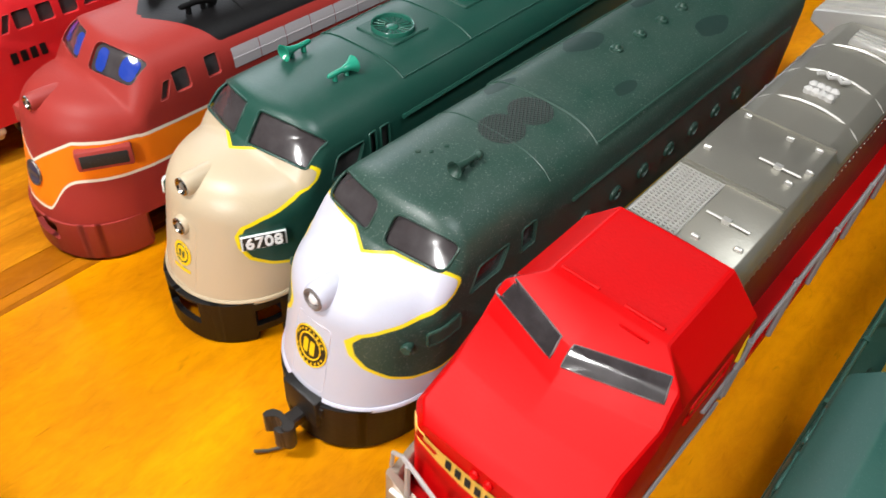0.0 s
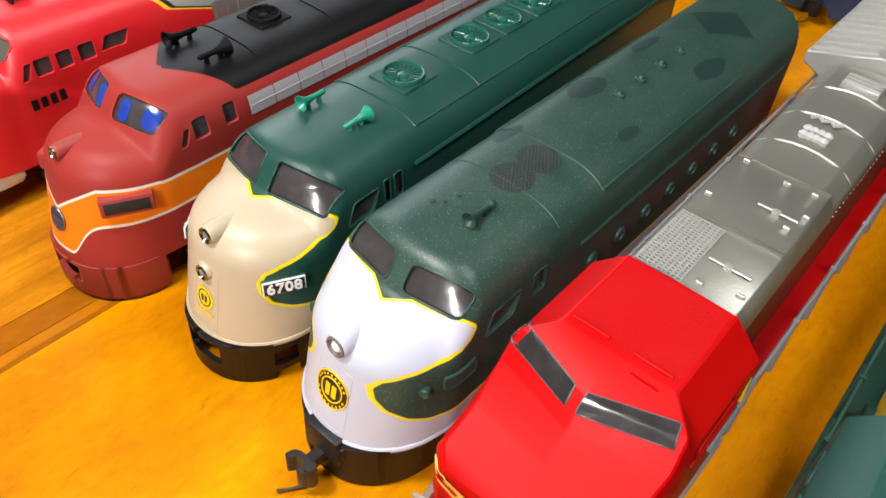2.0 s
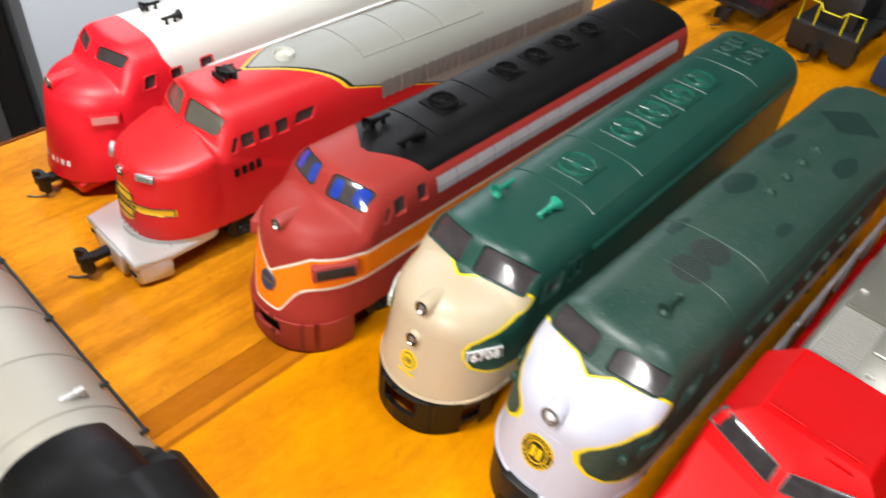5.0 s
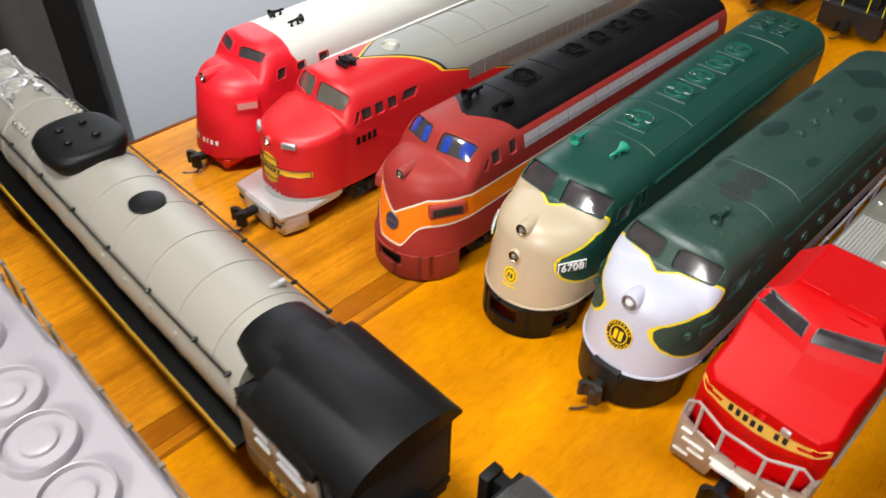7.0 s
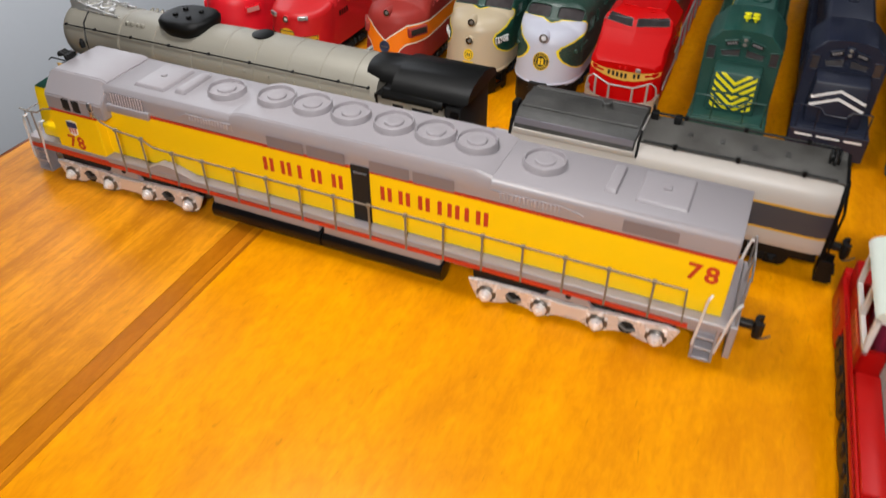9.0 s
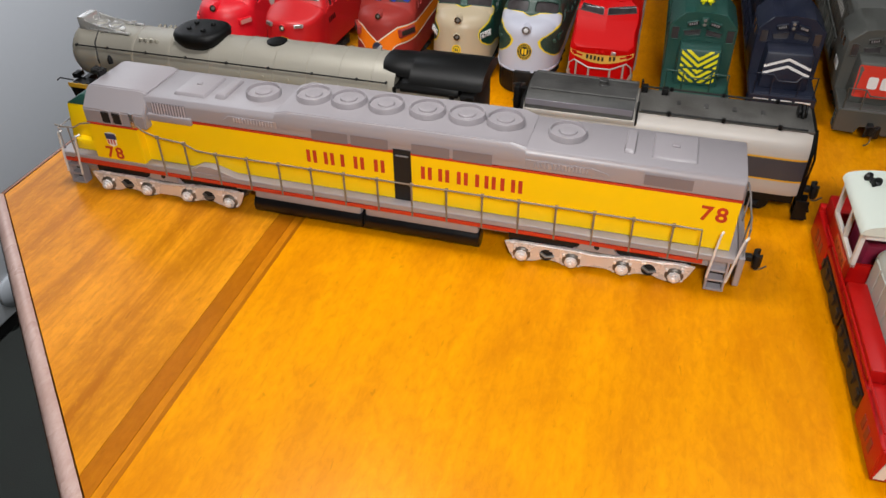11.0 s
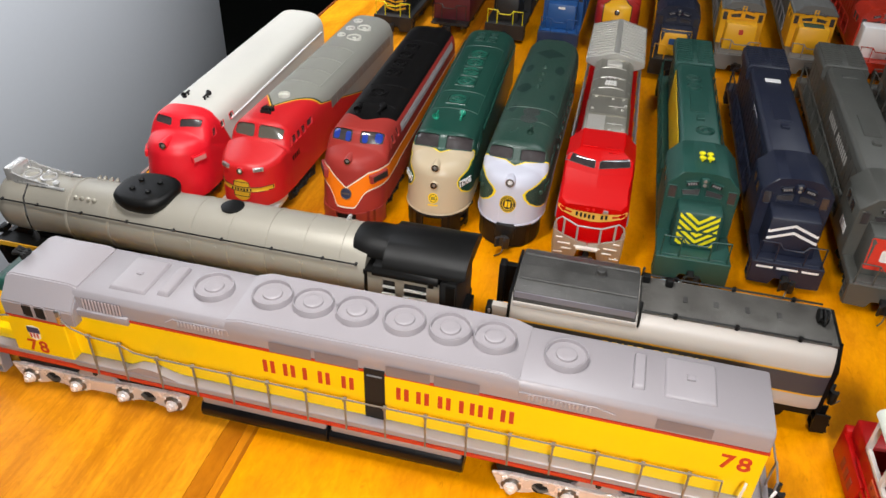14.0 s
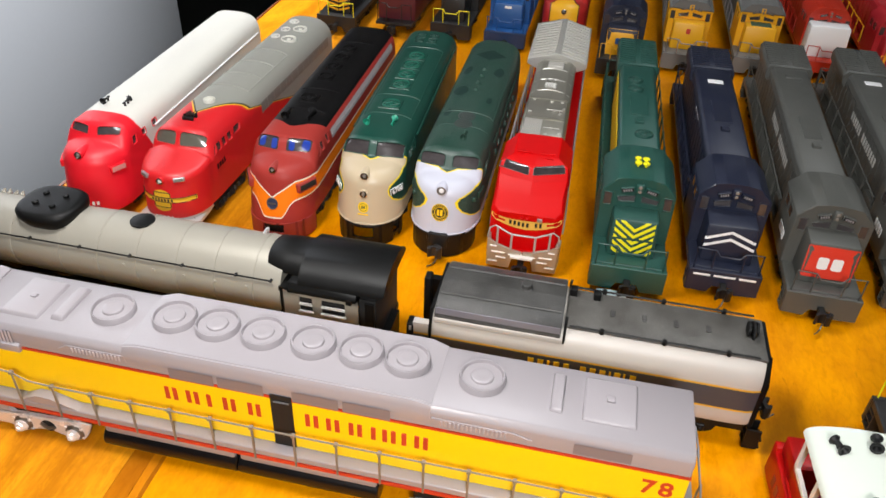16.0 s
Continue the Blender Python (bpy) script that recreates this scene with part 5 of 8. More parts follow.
    hb = part("headlight_box", mesh_box(-0.0019, 0.0019, cab[0] - 0.0018, cab[0] + 0.0016, cabtop - 0.0078, cabtop - 0.0026, bevel=0.0006), c.get("cab", body), cb)
    for s in (-1, 1):
        part("lens", lathe(bmesh.new(), (0, cab[0] - 0.0017, cabtop - 0.0052 + s * 0.0012), (0, -1, 0), [(0.0010, 0), (0.0008, 0.0004), (0, 0.0005)], 12), LENS, hb)
    h1 = L - 0.011
    bm = bmesh.new()
    prism(bm, [(hood, 0.0166), (hood, top - 0.0022), (hood - 0.0020, top), (-hood + 0.0020, top), (-hood, top - 0.0022), (-hood, 0.0166)], "y", cab[1] - 0.0004, h1, bevel=0.0004)
    hd = part("long_hood", bm, c.get("hood", body), root)
    if rad:
        bm = bmesh.new()
        w, z0 = rad[2], rad[3]
        prism(bm, [(hood, z0 - 0.0035), (w, z0), (w, top - 0.0010), (w - 0.0020, top + 0.0012), (-w + 0.0020, top + 0.0012), (-w, top - 0.0010), (-w, z0), (-hood, z0 - 0.0035)], "y", rad[0], rad[1], bevel=0.0004)
        part("radiator_housing", bm, c.get("rad", body), hd)
        bm = bmesh.new()
        for k in range(int((rad[1] - rad[0]) / 0.0042)):
            y = rad[0] + 0.003 + k * 0.0042
            for s in (-1, 1):
                box(bm, s * w * 0.52 - w * 0.40, s * w * 0.52 + w * 0.40, y, y + 0.0022, top + 0.0010, top + 0.0016)
        part("radiator_grille", bm, c.get("rad", body), hd)
    for f in fans:
        roof_fan(root, f[0], f[1], top + 0.0003, f[2], c.get("hood", body))
    n = int((h1 - cab[1]) / 0.0098)
    for s in (-1, 1):
        for k in range(n):
            bm = bmesh.new()
            y = cab[1] + 0.002 + k * 0.0098
            box(bm, *sorted((s * hood, s * (hood + 0.0003))), y, y + 0.0086, 0.0185, top - 0.0062, bevel=0.0001, segs=1)
            box(bm, *sorted((s * hood, s * (hood + 0.0007))), y + 0.0070, y + 0.0076, 0.0290, 0.0310)
            part("hood_door", bm, c.get("hood", body), hd)
    if not simple:
        part("roof_hatch", mesh_box(-0.0050, 0.0050, cab[1] + 0.048, cab[1] + 0.078, top - 0.0002, top + 0.0006, bevel=0.0002, segs=1), c.get("hood", body), hd)
        part("exhaust_port", mesh_box(-0.0022, 0.0022, cab[1] + 0.036, cab[1] + 0.041, top - 0.0005, top + 0.0016, bevel=0.0003, segs=1), c.get("hood", body), hd)
        for s in (-1, 1):
            part("louvre_box", mesh_box(*sorted((s * hood, s * (hood + 0.0030))), cab[1] + 0.004, cab[1] + 0.030, 0.0166, 0.0230, bevel=0.0005, segs=1), c.get("hood", body), hd)
    if rails:
        for s in (-1, 1):
            ys = [cab[1] + 0.006 + k * (L - 0.012 - cab[1] - 0.006) / 8 for k in range(9)]
            rail_run(root, s * 0.0170, ys, 0.0165, 0.0305, c["rail"])
        end_rail(root, 0.0012, 0.0155, 0.0165, 0.0290, c["rail"], -1)
        end_rail(root, L - 0.0012, 0.0155, 0.0165, 0.0290, c["rail"], 1)
    sp = 0.0142 if axles == 3 else 0.0300
    tb = (axles - 1) * sp / 2
    bogie(root, 0.019 + tb, axles, sp, 0.0130, c.get("truck", BLACK))
    bogie(root, L - 0.019 - tb, axles, sp, 0.0130, c.get("truck", BLACK))
    part("fuel_tank", mesh_box(-0.0140, 0.0140, L * 0.5 - 0.028, L * 0.5 + 0.028, 0.0030, 0.0130, bevel=0.0022), c.get("tank", BLACK), root)
    return root, NB, CB, ns, cb, hd


def stripes(parent, bvh, view, bands, mat, off=0.0003, name="stripe"):
    for b in bands:
        part(name, patch(bmesh.new(), bvh, view, dense(list(b), 0.0012), off, 2), mat, parent)


# green road locomotive with yellow chevrons
FOREST = paint("forest_green_paint", "12463D", 0.45, dust=0.06)
LEMON = paint("lemon_yellow_paint", "E9E100", 0.45)
gr, NB, CB, ns, cb, hd = hood_unit("dark green model road locomotive with yellow chevrons on its nose", stand(0.0679, 0.1485, 0.4, 0.977, 0.965, 1.015), ROW,
    dict(sill=FOREST, body=FOREST, rail=FOREST), L=0.252, cab=(0.0265, 0.0640), rad=(0.190, 0.240, 0.0125, 0.043), fans=((0.002, 0.086, 0.0048), (-0.002, 0.150, 0.0046), (-0.002, 0.164, 0.0046)), wide=1.10)
for lo, hi in ((0.0272, 0.0366), (0.0186, 0.0262)):
    for k in range(6):
        zc = 0.0318 - k * 0.0036
        for s in (-1, 1):
            cols = [(x * 0.00046, max(lo, zc + x * 0.00036 - 0.0010), min(hi, zc + x * 0.00036 + 0.0010)) for x in range(21)]
            cols = [c for c in cols if c[2] > c[1] + 0.0003]
            if len(cols) > 2:
                ol = [(s * c[0], c[1]) for c in cols] + [(s * c[0], c[2]) for c in cols[::-1]]
                part("chevron", patch(bmesh.new(), NB, "front", ol, 0.0002, 2), LEMON, ns)
# small pale piece of unknown use at the foot of the pilot
part("pale_piece", mesh_box(-0.0130, 0.0030, -0.0060, -0.0012, 0.0024, 0.0036, bevel=0.0004), paint("pale_blue_plastic", "B4C6CC", 0.4), gr, "pale blue-white piece under the front end")
bm = bmesh.new()
for dx in (-0.0019, 0.0019):
    lathe(bm, (dx, 0.0452, cast(CB, "top", dx, 0.0452)[0].z), (0, 0, 1), [(0.0006, 0), (0.0006, 0.0012), (0.0016, 0.0016), (0.0016, 0.0024), (0, 0.0028)], 12)
    lathe(bm, (dx, 0.0400, cast(CB, "top", dx, 0.0400)[0].z), (0, 0, 1), [(0.0006, 0), (0.0006, 0.0012), (0.0017, 0.0016), (0.0017, 0.0024), (0, 0.0028)], 12)
    tube(bm, [(dx, 0.0400, 0.0550), (dx, 0.0452, 0.0550)], 0.0009, 8)
part("horn", bm, LEMON, cb, "bright yellow air horns")
YELLOWSIDE = paint("yellow_hood_side", "D8B400", 0.45, dust=0.08)
for k in range(11):
    part("yellow_panel", mesh_box(-0.0115, -0.0110, 0.0680 + k * 0.0112, 0.0786 + k * 0.0112, 0.0200, 0.0448, bevel=0.0001, segs=1), YELLOWSIDE, hd, "yellow side panel of the hood")

# navy blue road locomotive with white chevrons
NAVY = paint("navy_blue_paint", "10182F", 0.45, dust=0.05)
nv, NB, CB, ns, cb, hd = hood_unit("navy blue model road locomotive with white chevrons on its nose", stand(0.1158, 0.1581, -0.1, 0.98, 0.968, 0.99), ROW,
    dict(sill=NAVY, body=NAVY, rail=NAVY), L=0.243, cab=(0.0265, 0.0600), nose=(0.009, 0.0275, 0.0380, 0.0128), hood=0.0120, rad=(0.192, 0.232, 0.0140, 0.042), cabw=0.0178, wide=1.04)
for z in (0.0345, 0.0305):
    for s in (-1, 1):
        part("chevron", patch(bmesh.new(), NB, "front", dense([(0.0, z - 0.0008), (0.0, z + 0.0008), (s * 0.0120, z - 0.0040), (s * 0.0120, z - 0.0056)], 0.0012), 0.0003, 2), WHITE, ns)
for x0, x1 in ((-0.0150, -0.0070), (-0.0052, 0.0052), (0.0070, 0.0150)):
    part("stripe", mesh_box(x0, x1, -0.0003, 0.0001, 0.0135, 0.0146), WHITE, nv)
part("white_hatch", mesh_box(-0.0048, 0.0048, 0.1680, 0.1735, 0.0490, 0.0500, bevel=0.0004), WHITE, hd, "small white hatch")
for k in range(7):
    part("name_bar", mesh_box(-0.01225, -0.0119, 0.122 + k * 0.003, 0.124 + k * 0.003, 0.0405, 0.0435), WHITE, hd)

# two grey road locomotives with red noses
GREY = paint("dark_grey_paint", "4B4C48", 0.5, dust=0.05)
SCARLET = paint("scarlet_paint", "D8331F", 0.45)
for px, py, L, turn in ((0.1620, 0.1507, 0.282, -1.8), (0.2132, 0.1656, 0.270, -1.8)):
    sp, NB, CB, ns, cb, hd = hood_unit("dark grey model road locomotive with red nose panel", stand(px, py, turn, 0.98, 0.96, 0.98), ROW,
        dict(sill=GREY, body=GREY, rail=GREY), L=L, cab=(0.0265, 0.0620), nose=(0.010, 0.0275, 0.0400, 0.0125), hood=0.0120, rad=(L - 0.062, L - 0.014, 0.0148, 0.0420), cabw=0.0182, wide=1.03)
    part("red_panel", patch(bmesh.new(), NB, "front", rrect(0, 0.0295, 0.0232, 0.0180, 0.0010), 0.0002), SCARLET, ns, "scarlet nose panel")
    for dx in (-0.0026, 0.0026):
        part("letter_bar", patch(bmesh.new(), NB, "front", rrect(dx * 1.25, 0.0290, 0.0050, 0.0068, 0.0012), 0.0004), WHITE, ns)
    for k in range(15):
        if k != 8:
            part("name_bar", mesh_box(-0.01245, -0.0120, 0.100 + k * 0.0048, 0.1028 + k * 0.0048, 0.0330, 0.0385), paint("faded_white_print", "B9B9B5", 0.5), hd)
    for k in range(4):
        part("road_number_bar", mesh_box(-0.01845, -0.0180, 0.036 + k * 0.0036, 0.0384 + k * 0.0036, 0.0240, 0.0290), WHITE, cb)
    part("white_patch", mesh_box(-0.0050, 0.0050, L - 0.080, L - 0.074, 0.0490, 0.0500, bevel=0.0003), GREY if L > 0.28 else WHITE, hd)

# red wide-nose locomotive with a silver hood
rd = thing("road_locomotive", "bright red wide-nose model locomotive with silver hood", "model locomotive", stand(0.0136, 0.1575, 0.1, 1.05), ROW)
bm = bmesh.new()
secs = [(0.0022, 0.0148, 0.0112, 0.0320, 0.0136, 0.0334), (0.0052, 0.0178, 0.0112, 0.0330, 0.0164, 0.0352), (0.0130, 0.0178, 0.0100, 0.0360, 0.0160, 0.0394), (0.0215, 0.0178, 0.0100, 0.0410, 0.0170, 0.0442), (0.0255, 0.0178, 0.0100, 0.0458, 0.0164, 0.0500), (0.0300, 0.0178, 0.0100, 0.0458, 0.0112, 0.0528), (0.0535, 0.0178, 0.0100, 0.0458, 0.0112, 0.0528)]
rings = []
for y, w, zb, zs, w2, zt in secs:
    rings.append([(w, y, zb), (w, y, zs), (w2, y, zt), (0, y - (0.0048 if 0.02 < y < 0.026 else 0.0016 if 0.01 < y < 0.02 else 0), zt), (-w2, y, zt), (-w, y, zs), (-w, y, zb)])
loft(bm, rings)
bmesh.ops.bevel(bm, geom=[e for e in bm.edges], offset=0.0003, segments=1, affect="EDGES", clamp_overlap=True)
RDB = bvh_of(bm)
VIVID = paint("vivid_red_paint", "C20003", 0.45, dust=0.0, bump=0.10, spec=0.18)
cb = part("cab", bm, VIVID, rd, sharp=20)
for s in (-1, 1):
    window(cb, RDB, "glance", dense([(s * x - 0.0012, b) for x, b in ((0.0012, 0.0466), (0.0013, 0.0506), (0.0154, 0.0546), (0.0164, 0.0505))], 0.001), clear_glass("grey_window_glass", "2C2728", 0.14), paint("grey_window_gasket", "6E6362", 0.4), 0.0003, name="windshield_pane", off=0.0003)
    part("brow_strip", mesh_box(s * 0.0060 - 0.0040, s * 0.0060 + 0.0034, 0.0318, 0.0326, 0.0526, 0.0533, bevel=0.0002, segs=1), VIVID, cb)
    part("wiper", mesh_box(s * 0.0060 - 0.0026, s * 0.0060 + 0.0026, 0.0285, 0.0289, 0.0515, 0.0523), VIVID, cb)
    v = "right" if s > 0 else "left"
    window(cb, RDB, v, rrect(0.0390, 0.0385, 0.0150, 0.0058, 0.0006), GLASS, VIVID, 0.0004, name="side_window")
part("roof_skin", patch(bmesh.new(), RDB, "top", dense([(-0.0104, 0.0318), (-0.0104, 0.0526), (0.0104, 0.0526), (0.0104, 0.0318)], 0.0015), 0.00006, 4), paint("rough_red_roof", "BE0408", 0.5, dust=0.006, bump=0.4, spec=0.25), cb, "rough layered red roof skin")
GOLDBAND = paint("pale_gold_print", "E0B04A", 0.45)
band1 = part("emblem_band", patch(bmesh.new(), RDB, "front", dense([(-0.0172, 0.0293), (-0.0172, 0.0315), (-0.0110, 0.0301), (-0.0060, 0.0297), (0.0, 0.0296), (0.0060, 0.0297), (0.0110, 0.0301), (0.0172, 0.0315), (0.0172, 0.0293), (0.0100, 0.0261), (0.0050, 0.0247), (0.0, 0.0242), (-0.0050, 0.0247), (-0.0100, 0.0261)], 0.001), 0.0003, 4), GOLDBAND, cb, "pale gold band with black print")
for k in range(8):
    if k != 5:
        x = -0.0075 + k * 0.0021
        part("print_bar", patch(bmesh.new(), RDB, "front", rrect(x, 0.0270 + abs(x) * 0.14, 0.0012, 0.0026, 0.0002), 0.0005, 1), RUBBER, band1)
for s in (-1, 1):
    part("band_window", patch(bmesh.new(), RDB, "front", dense([(s * 0.0100, 0.0290), (s * 0.0160, 0.0305), (s * 0.0158, 0.0297), (s * 0.0104, 0.0279)], 0.001), 0.0005, 2), VIVID, band1)
    part("ditch_light", lathe(bmesh.new(), cast(RDB, "front", s * 0.0014 - 0.001, 0.0312)[0], (0, -1, 0.4), [(0.0009, -0.0005), (0.0009, 0.0006), (0.0006, 0.0009), (0, 0.0006)], 12), VIVID, cb)
part("nose_lamp", mesh_box(0.0052, 0.0078, 0.0012, 0.0050, 0.0300, 0.0320, bevel=0.0004), SILVER, cb)
TAUPE = paint("warm_silver_paint", "A89C8C", 0.32, 0.35, dust=0.03, bump=0.5)
# near-white colour carries the glints on the treads and coupler step
BRIGHTRAIL = paint("bright_glint_edge", "EFECE6", 0.25, 0.2, dust=0.0)
CLOUDED = paint("cloudy_grey_plastic", "A9A29E", 0.3, dust=0.02)
part("underframe", mesh_box(-0.0175, 0.0175, 0.004, 0.245, 0.0110, 0.0160, bevel=0.0005, segs=1), VIVID, rd)
part("porch", mesh_box(-0.0165, 0.0165, -0.0015, 0.0060, 0.0100, 0.0116, bevel=0.0003, segs=1), VIVID, rd)
for s in (-1, 1):
    pp = part("pilot_plate", prism(bmesh.new(), [(s * 0.0002, 0.0098), (s * 0.0045, 0.0098), (s * 0.0060, 0.0016), (s * 0.0174, 0.0022), (s * 0.0176, 0.0192), (s * 0.0125, 0.0156), (s * 0.0055, 0.0130), (s * 0.0002, 0.0126)], "y", -0.0028, -0.0012, bevel=0.0003), TAUPE, rd)
    part("pilot_wing", prism(bmesh.new(), [(s * 0.0174, -0.0022), (s * 0.0184, 0.0060), (s * 0.0168, 0.0060), (s * 0.0158, -0.0012)], "z", 0.0030, 0.0186, bevel=0.0003), TAUPE, rd)
    for z, x0, x1 in ((0.0148, 0.0128, 0.0160), (0.0112, 0.0085, 0.0150), (0.0080, 0.0078, 0.0128), (0.0052, 0.0120, 0.0166), (0.0104, 0.0052, 0.0066)):
        part("tread", mesh_box(*sorted((s * x0, s * x1)), -0.0036, -0.0026, z, z + 0.0005, bevel=0.0001, segs=1), BRIGHTRAIL, pp)
part("coupler_step", mesh_box(-0.0056, 0.0056, -0.0052, -0.0010, 0.0096, 0.0110, bevel=0.0004), BRIGHTRAIL, rd)
coupler(rd, -0.002, 0.0062, -1, BLACK)
er = part("end_rail", tube(bmesh.new(), [(-0.0176, -0.0010, 0.0190), (-0.0168, -0.0016, 0.0250), (-0.0142, -0.0020, 0.0272), (-0.0060, -0.0026, 0.0232), (0.0060, -0.0026, 0.0232), (0.0142, -0.0020, 0.0272), (0.0168, -0.0016, 0.0250), (0.0176, -0.0010, 0.0190)], 0.00045, 6), CLOUDED, rd, "thin cloudy grey end rail")
for x, z0, z1 in ((-0.0128, 0.0150, 0.0264), (-0.0058, 0.0126, 0.0232), (0.0058, 0.0126, 0.0232), (0.0128, 0.0150, 0.0264)):
    part("stanchion", tube(bmesh.new(), [(x, -0.0020, z0), (x, -0.0024, z1)], 0.00055, 6), CLOUDED, er)
HOODSILVER = paint("grey_silver_hood", "98958A", 0.36, 0.55, dust=0.05)
DEEPRED = paint("deep_red_paint", "7E0F1B", 0.45, dust=0.04)
hd = part("long_hood", prism(bmesh.new(), [(0.0122, 0.0160), (0.0122, 0.0446), (-0.0122, 0.0446), (-0.0122, 0.0160)], "y", 0.0537, 0.2430, bevel=0.0003), DEEPRED, rd)
part("hood_top", prism(bmesh.new(), [(0.0126, 0.0440), (0.0126, 0.0474), (0.0107, 0.0511), (-0.0107, 0.0511), (-0.0126, 0.0474), (-0.0126, 0.0440)], "y", 0.0540, 0.1040, bevel=0.0003), HOODSILVER, hd)
part("hood_top", prism(bmesh.new(), [(0.0124, 0.0452), (0.0120, 0.0470), (0.0085, 0.0500), (0.0, 0.0508), (-0.0085, 0.0500), (-0.0120, 0.0470), (-0.0124, 0.0452)], "y", 0.1044, 0.1690, bevel=0.0003), HOODSILVER, hd)
PALE = paint("pale_silver_paint", "BEBCB6", 0.36, 0.45, dust=0.03)
for y in (0.0762, 0.0776, 0.1036):
    part("roof_rib", mesh_box(-0.0106, 0.0106, y, y + 0.0006, 0.0508, 0.0516), HOODSILVER, hd)
bm = bmesh.new()
for k in range(22):
    box(bm, -0.0104, -0.0010, 0.0550 + k * 0.00095, 0.0554 + k * 0.00095, 0.0511, 0.0516)
for k in range(10):
    box(bm, -0.0104 + k * 0.00102, -0.0100 + k * 0.00102, 0.0550, 0.0756, 0.0511, 0.0515)
part("roof_grille", bm, PALE, hd)
for k in range(2):
    bm = bmesh.new()
    tube(bm, [(0.0002, 0.0655 + k * 0.0235, 0.0516), (0.0088, 0.0655 + k * 0.0235, 0.0516)], 0.0003, 5)
    box(bm, 0.0034, 0.0050, 0.0650 + k * 0.0235, 0.0662 + k * 0.0235, 0.0511, 0.0520)
    part("grab_iron", bm, PALE, hd)
for x, y in ((-0.0090, 0.0845), (0.0078, 0.0855), (0.0020, 0.1005), (0.0080, 0.1010), (-0.0080, 0.1020), (0.0095, 0.0920), (0.0092, 0.0600), (0.0020, 0.0575)):
    part("lifting_lug", mesh_box(x - 0.0008, x + 0.0008, y - 0.0004, y + 0.0004, 0.0508, 0.0520, bevel=0.0002, segs=1), PALE, hd)
for y in (0.1180, 0.1350, 0.1520):
    part("roof_rib", tube(bmesh.new(), [(0.0122 * math.sin(radians(a)), y, 0.0450 + 0.0062 * math.cos(radians(a))) for a in range(-75, 76, 15)], 0.0004, 5), PALE, hd)
WHITEHORN = paint("white_horns", "BEBCB8", 0.35)
hc = part("horn_manifold", tube(bmesh.new(), [(-0.0042 + 0.0014 * k, 0.1315 + 0.0016 * (k % 2), 0.0518) for k in range(6)], 0.0005, 6), WHITEHORN, hd, "white roof horn manifold")
for k in range(8):
    bm = bmesh.new()
    lathe(bm, (-0.0030 + 0.0016 * (k % 4), 0.1235 + 0.0030 * (k // 4), 0.0500), (0, 0, 1), [(0.0011, 0), (0.0012, 0.0016), (0.0006, 0.0022), (0, 0.0024)], 8)
    part("horn", bm, WHITEHORN, hc)
part("exhaust_port", mesh_box(-0.0050, 0.0050, 0.1545, 0.1620, 0.0490, 0.0522, bevel=0.0008), PALE, hd)
for k in range(3):
    part("exhaust_bar", mesh_box(-0.0046, 0.0046, 0.1556 + k * 0.0020, 0.1564 + k * 0.0020, 0.0520, 0.0526), PALE, hd)
bm = bmesh.new()
prism(bm, [(0.0124, 0.0425), (0.0190, 0.0455), (0.0190, 0.0490), (0.0, 0.0545), (-0.0190, 0.0490), (-0.0190, 0.0455), (-0.0124, 0.0425)], "y", 0.1700, 0.2410, bevel=0.0004)
rw = part("radiator_housing", bm, PALE, hd, "pale silver winged radiator housing")
for s in (-1, 1):
    for k in range(13):
        y = 0.1730 + k * 0.0052
        bm = bmesh.new()
        tube(bm, [(s * 0.0020, y, 0.0543), (s * 0.0180, y, 0.0497)], 0.0006, 5)
        part("radiator_slat", bm, PALE, rw)
    rail_run(rd, s * 0.0180, [0.060 + k * 0.0225 for k in range(9)], 0.0150, 0.0325, RAILGREY, r=0.00052)
    part("lower_rail", tube(bmesh.new(), [(s * 0.0181, 0.0440, 0.0262), (s * 0.0181, 0.0560, 0.0262), (s * 0.0181, 0.0640, 0.0225)], 0.0005, 6), RAILGREY, rd)
    part("cab_rail", tube(bmesh.new(), [(s * 0.0184, 0.0120, 0.0180), (s * 0.0186, 0.0160, 0.0205), (s * 0.0186, 0.0500, 0.0205), (s * 0.0184, 0.0540, 0.0190)], 0.0004, 6), RAILGREY, rd)
    # red bulkhead; the shadow behind the cab is in its deeper red
    part("cab_bulkhead", mesh_box(*sorted((s * 0.0122, s * 0.0176)), 0.0536, 0.0560, 0.0160, 0.0400, bevel=0.0004, segs=1), DEEPRED, rd)
    bm = bmesh.new()
    for k in range(46):
        lathe(bm, (s * 0.0122, 0.057 + k * 0.0024, 0.0425), (s, 0, 0), [(0.0003, 0), (0.0003, 0.0002), (0, 0.0003)], 5)
    part("rivet_strip", bm, HOODSILVER, hd)
part("cab_step", mesh_box(0.0120, 0.0176, 0.0555, 0.0615, 0.0300, 0.0310), YELLOW, rd)
part("yellow_grab", tube(bmesh.new(), [(0.0126, 0.0545, 0.0370), (0.0150, 0.0555, 0.0395), (0.0172, 0.0555, 0.0380), (0.0176, 0.0555, 0.0310)], 0.0007, 6), YELLOW, rd)
bogie(rd, 0.0355, 3, 0.0142, 0.0130, SILVER)
bogie(rd, 0.2110, 3, 0.0142, 0.0130, SILVER)
part("fuel_tank", mesh_box(-0.0140, 0.0140, 0.095, 0.155, 0.0030, 0.0112, bevel=0.0022), TAUPE, rd)

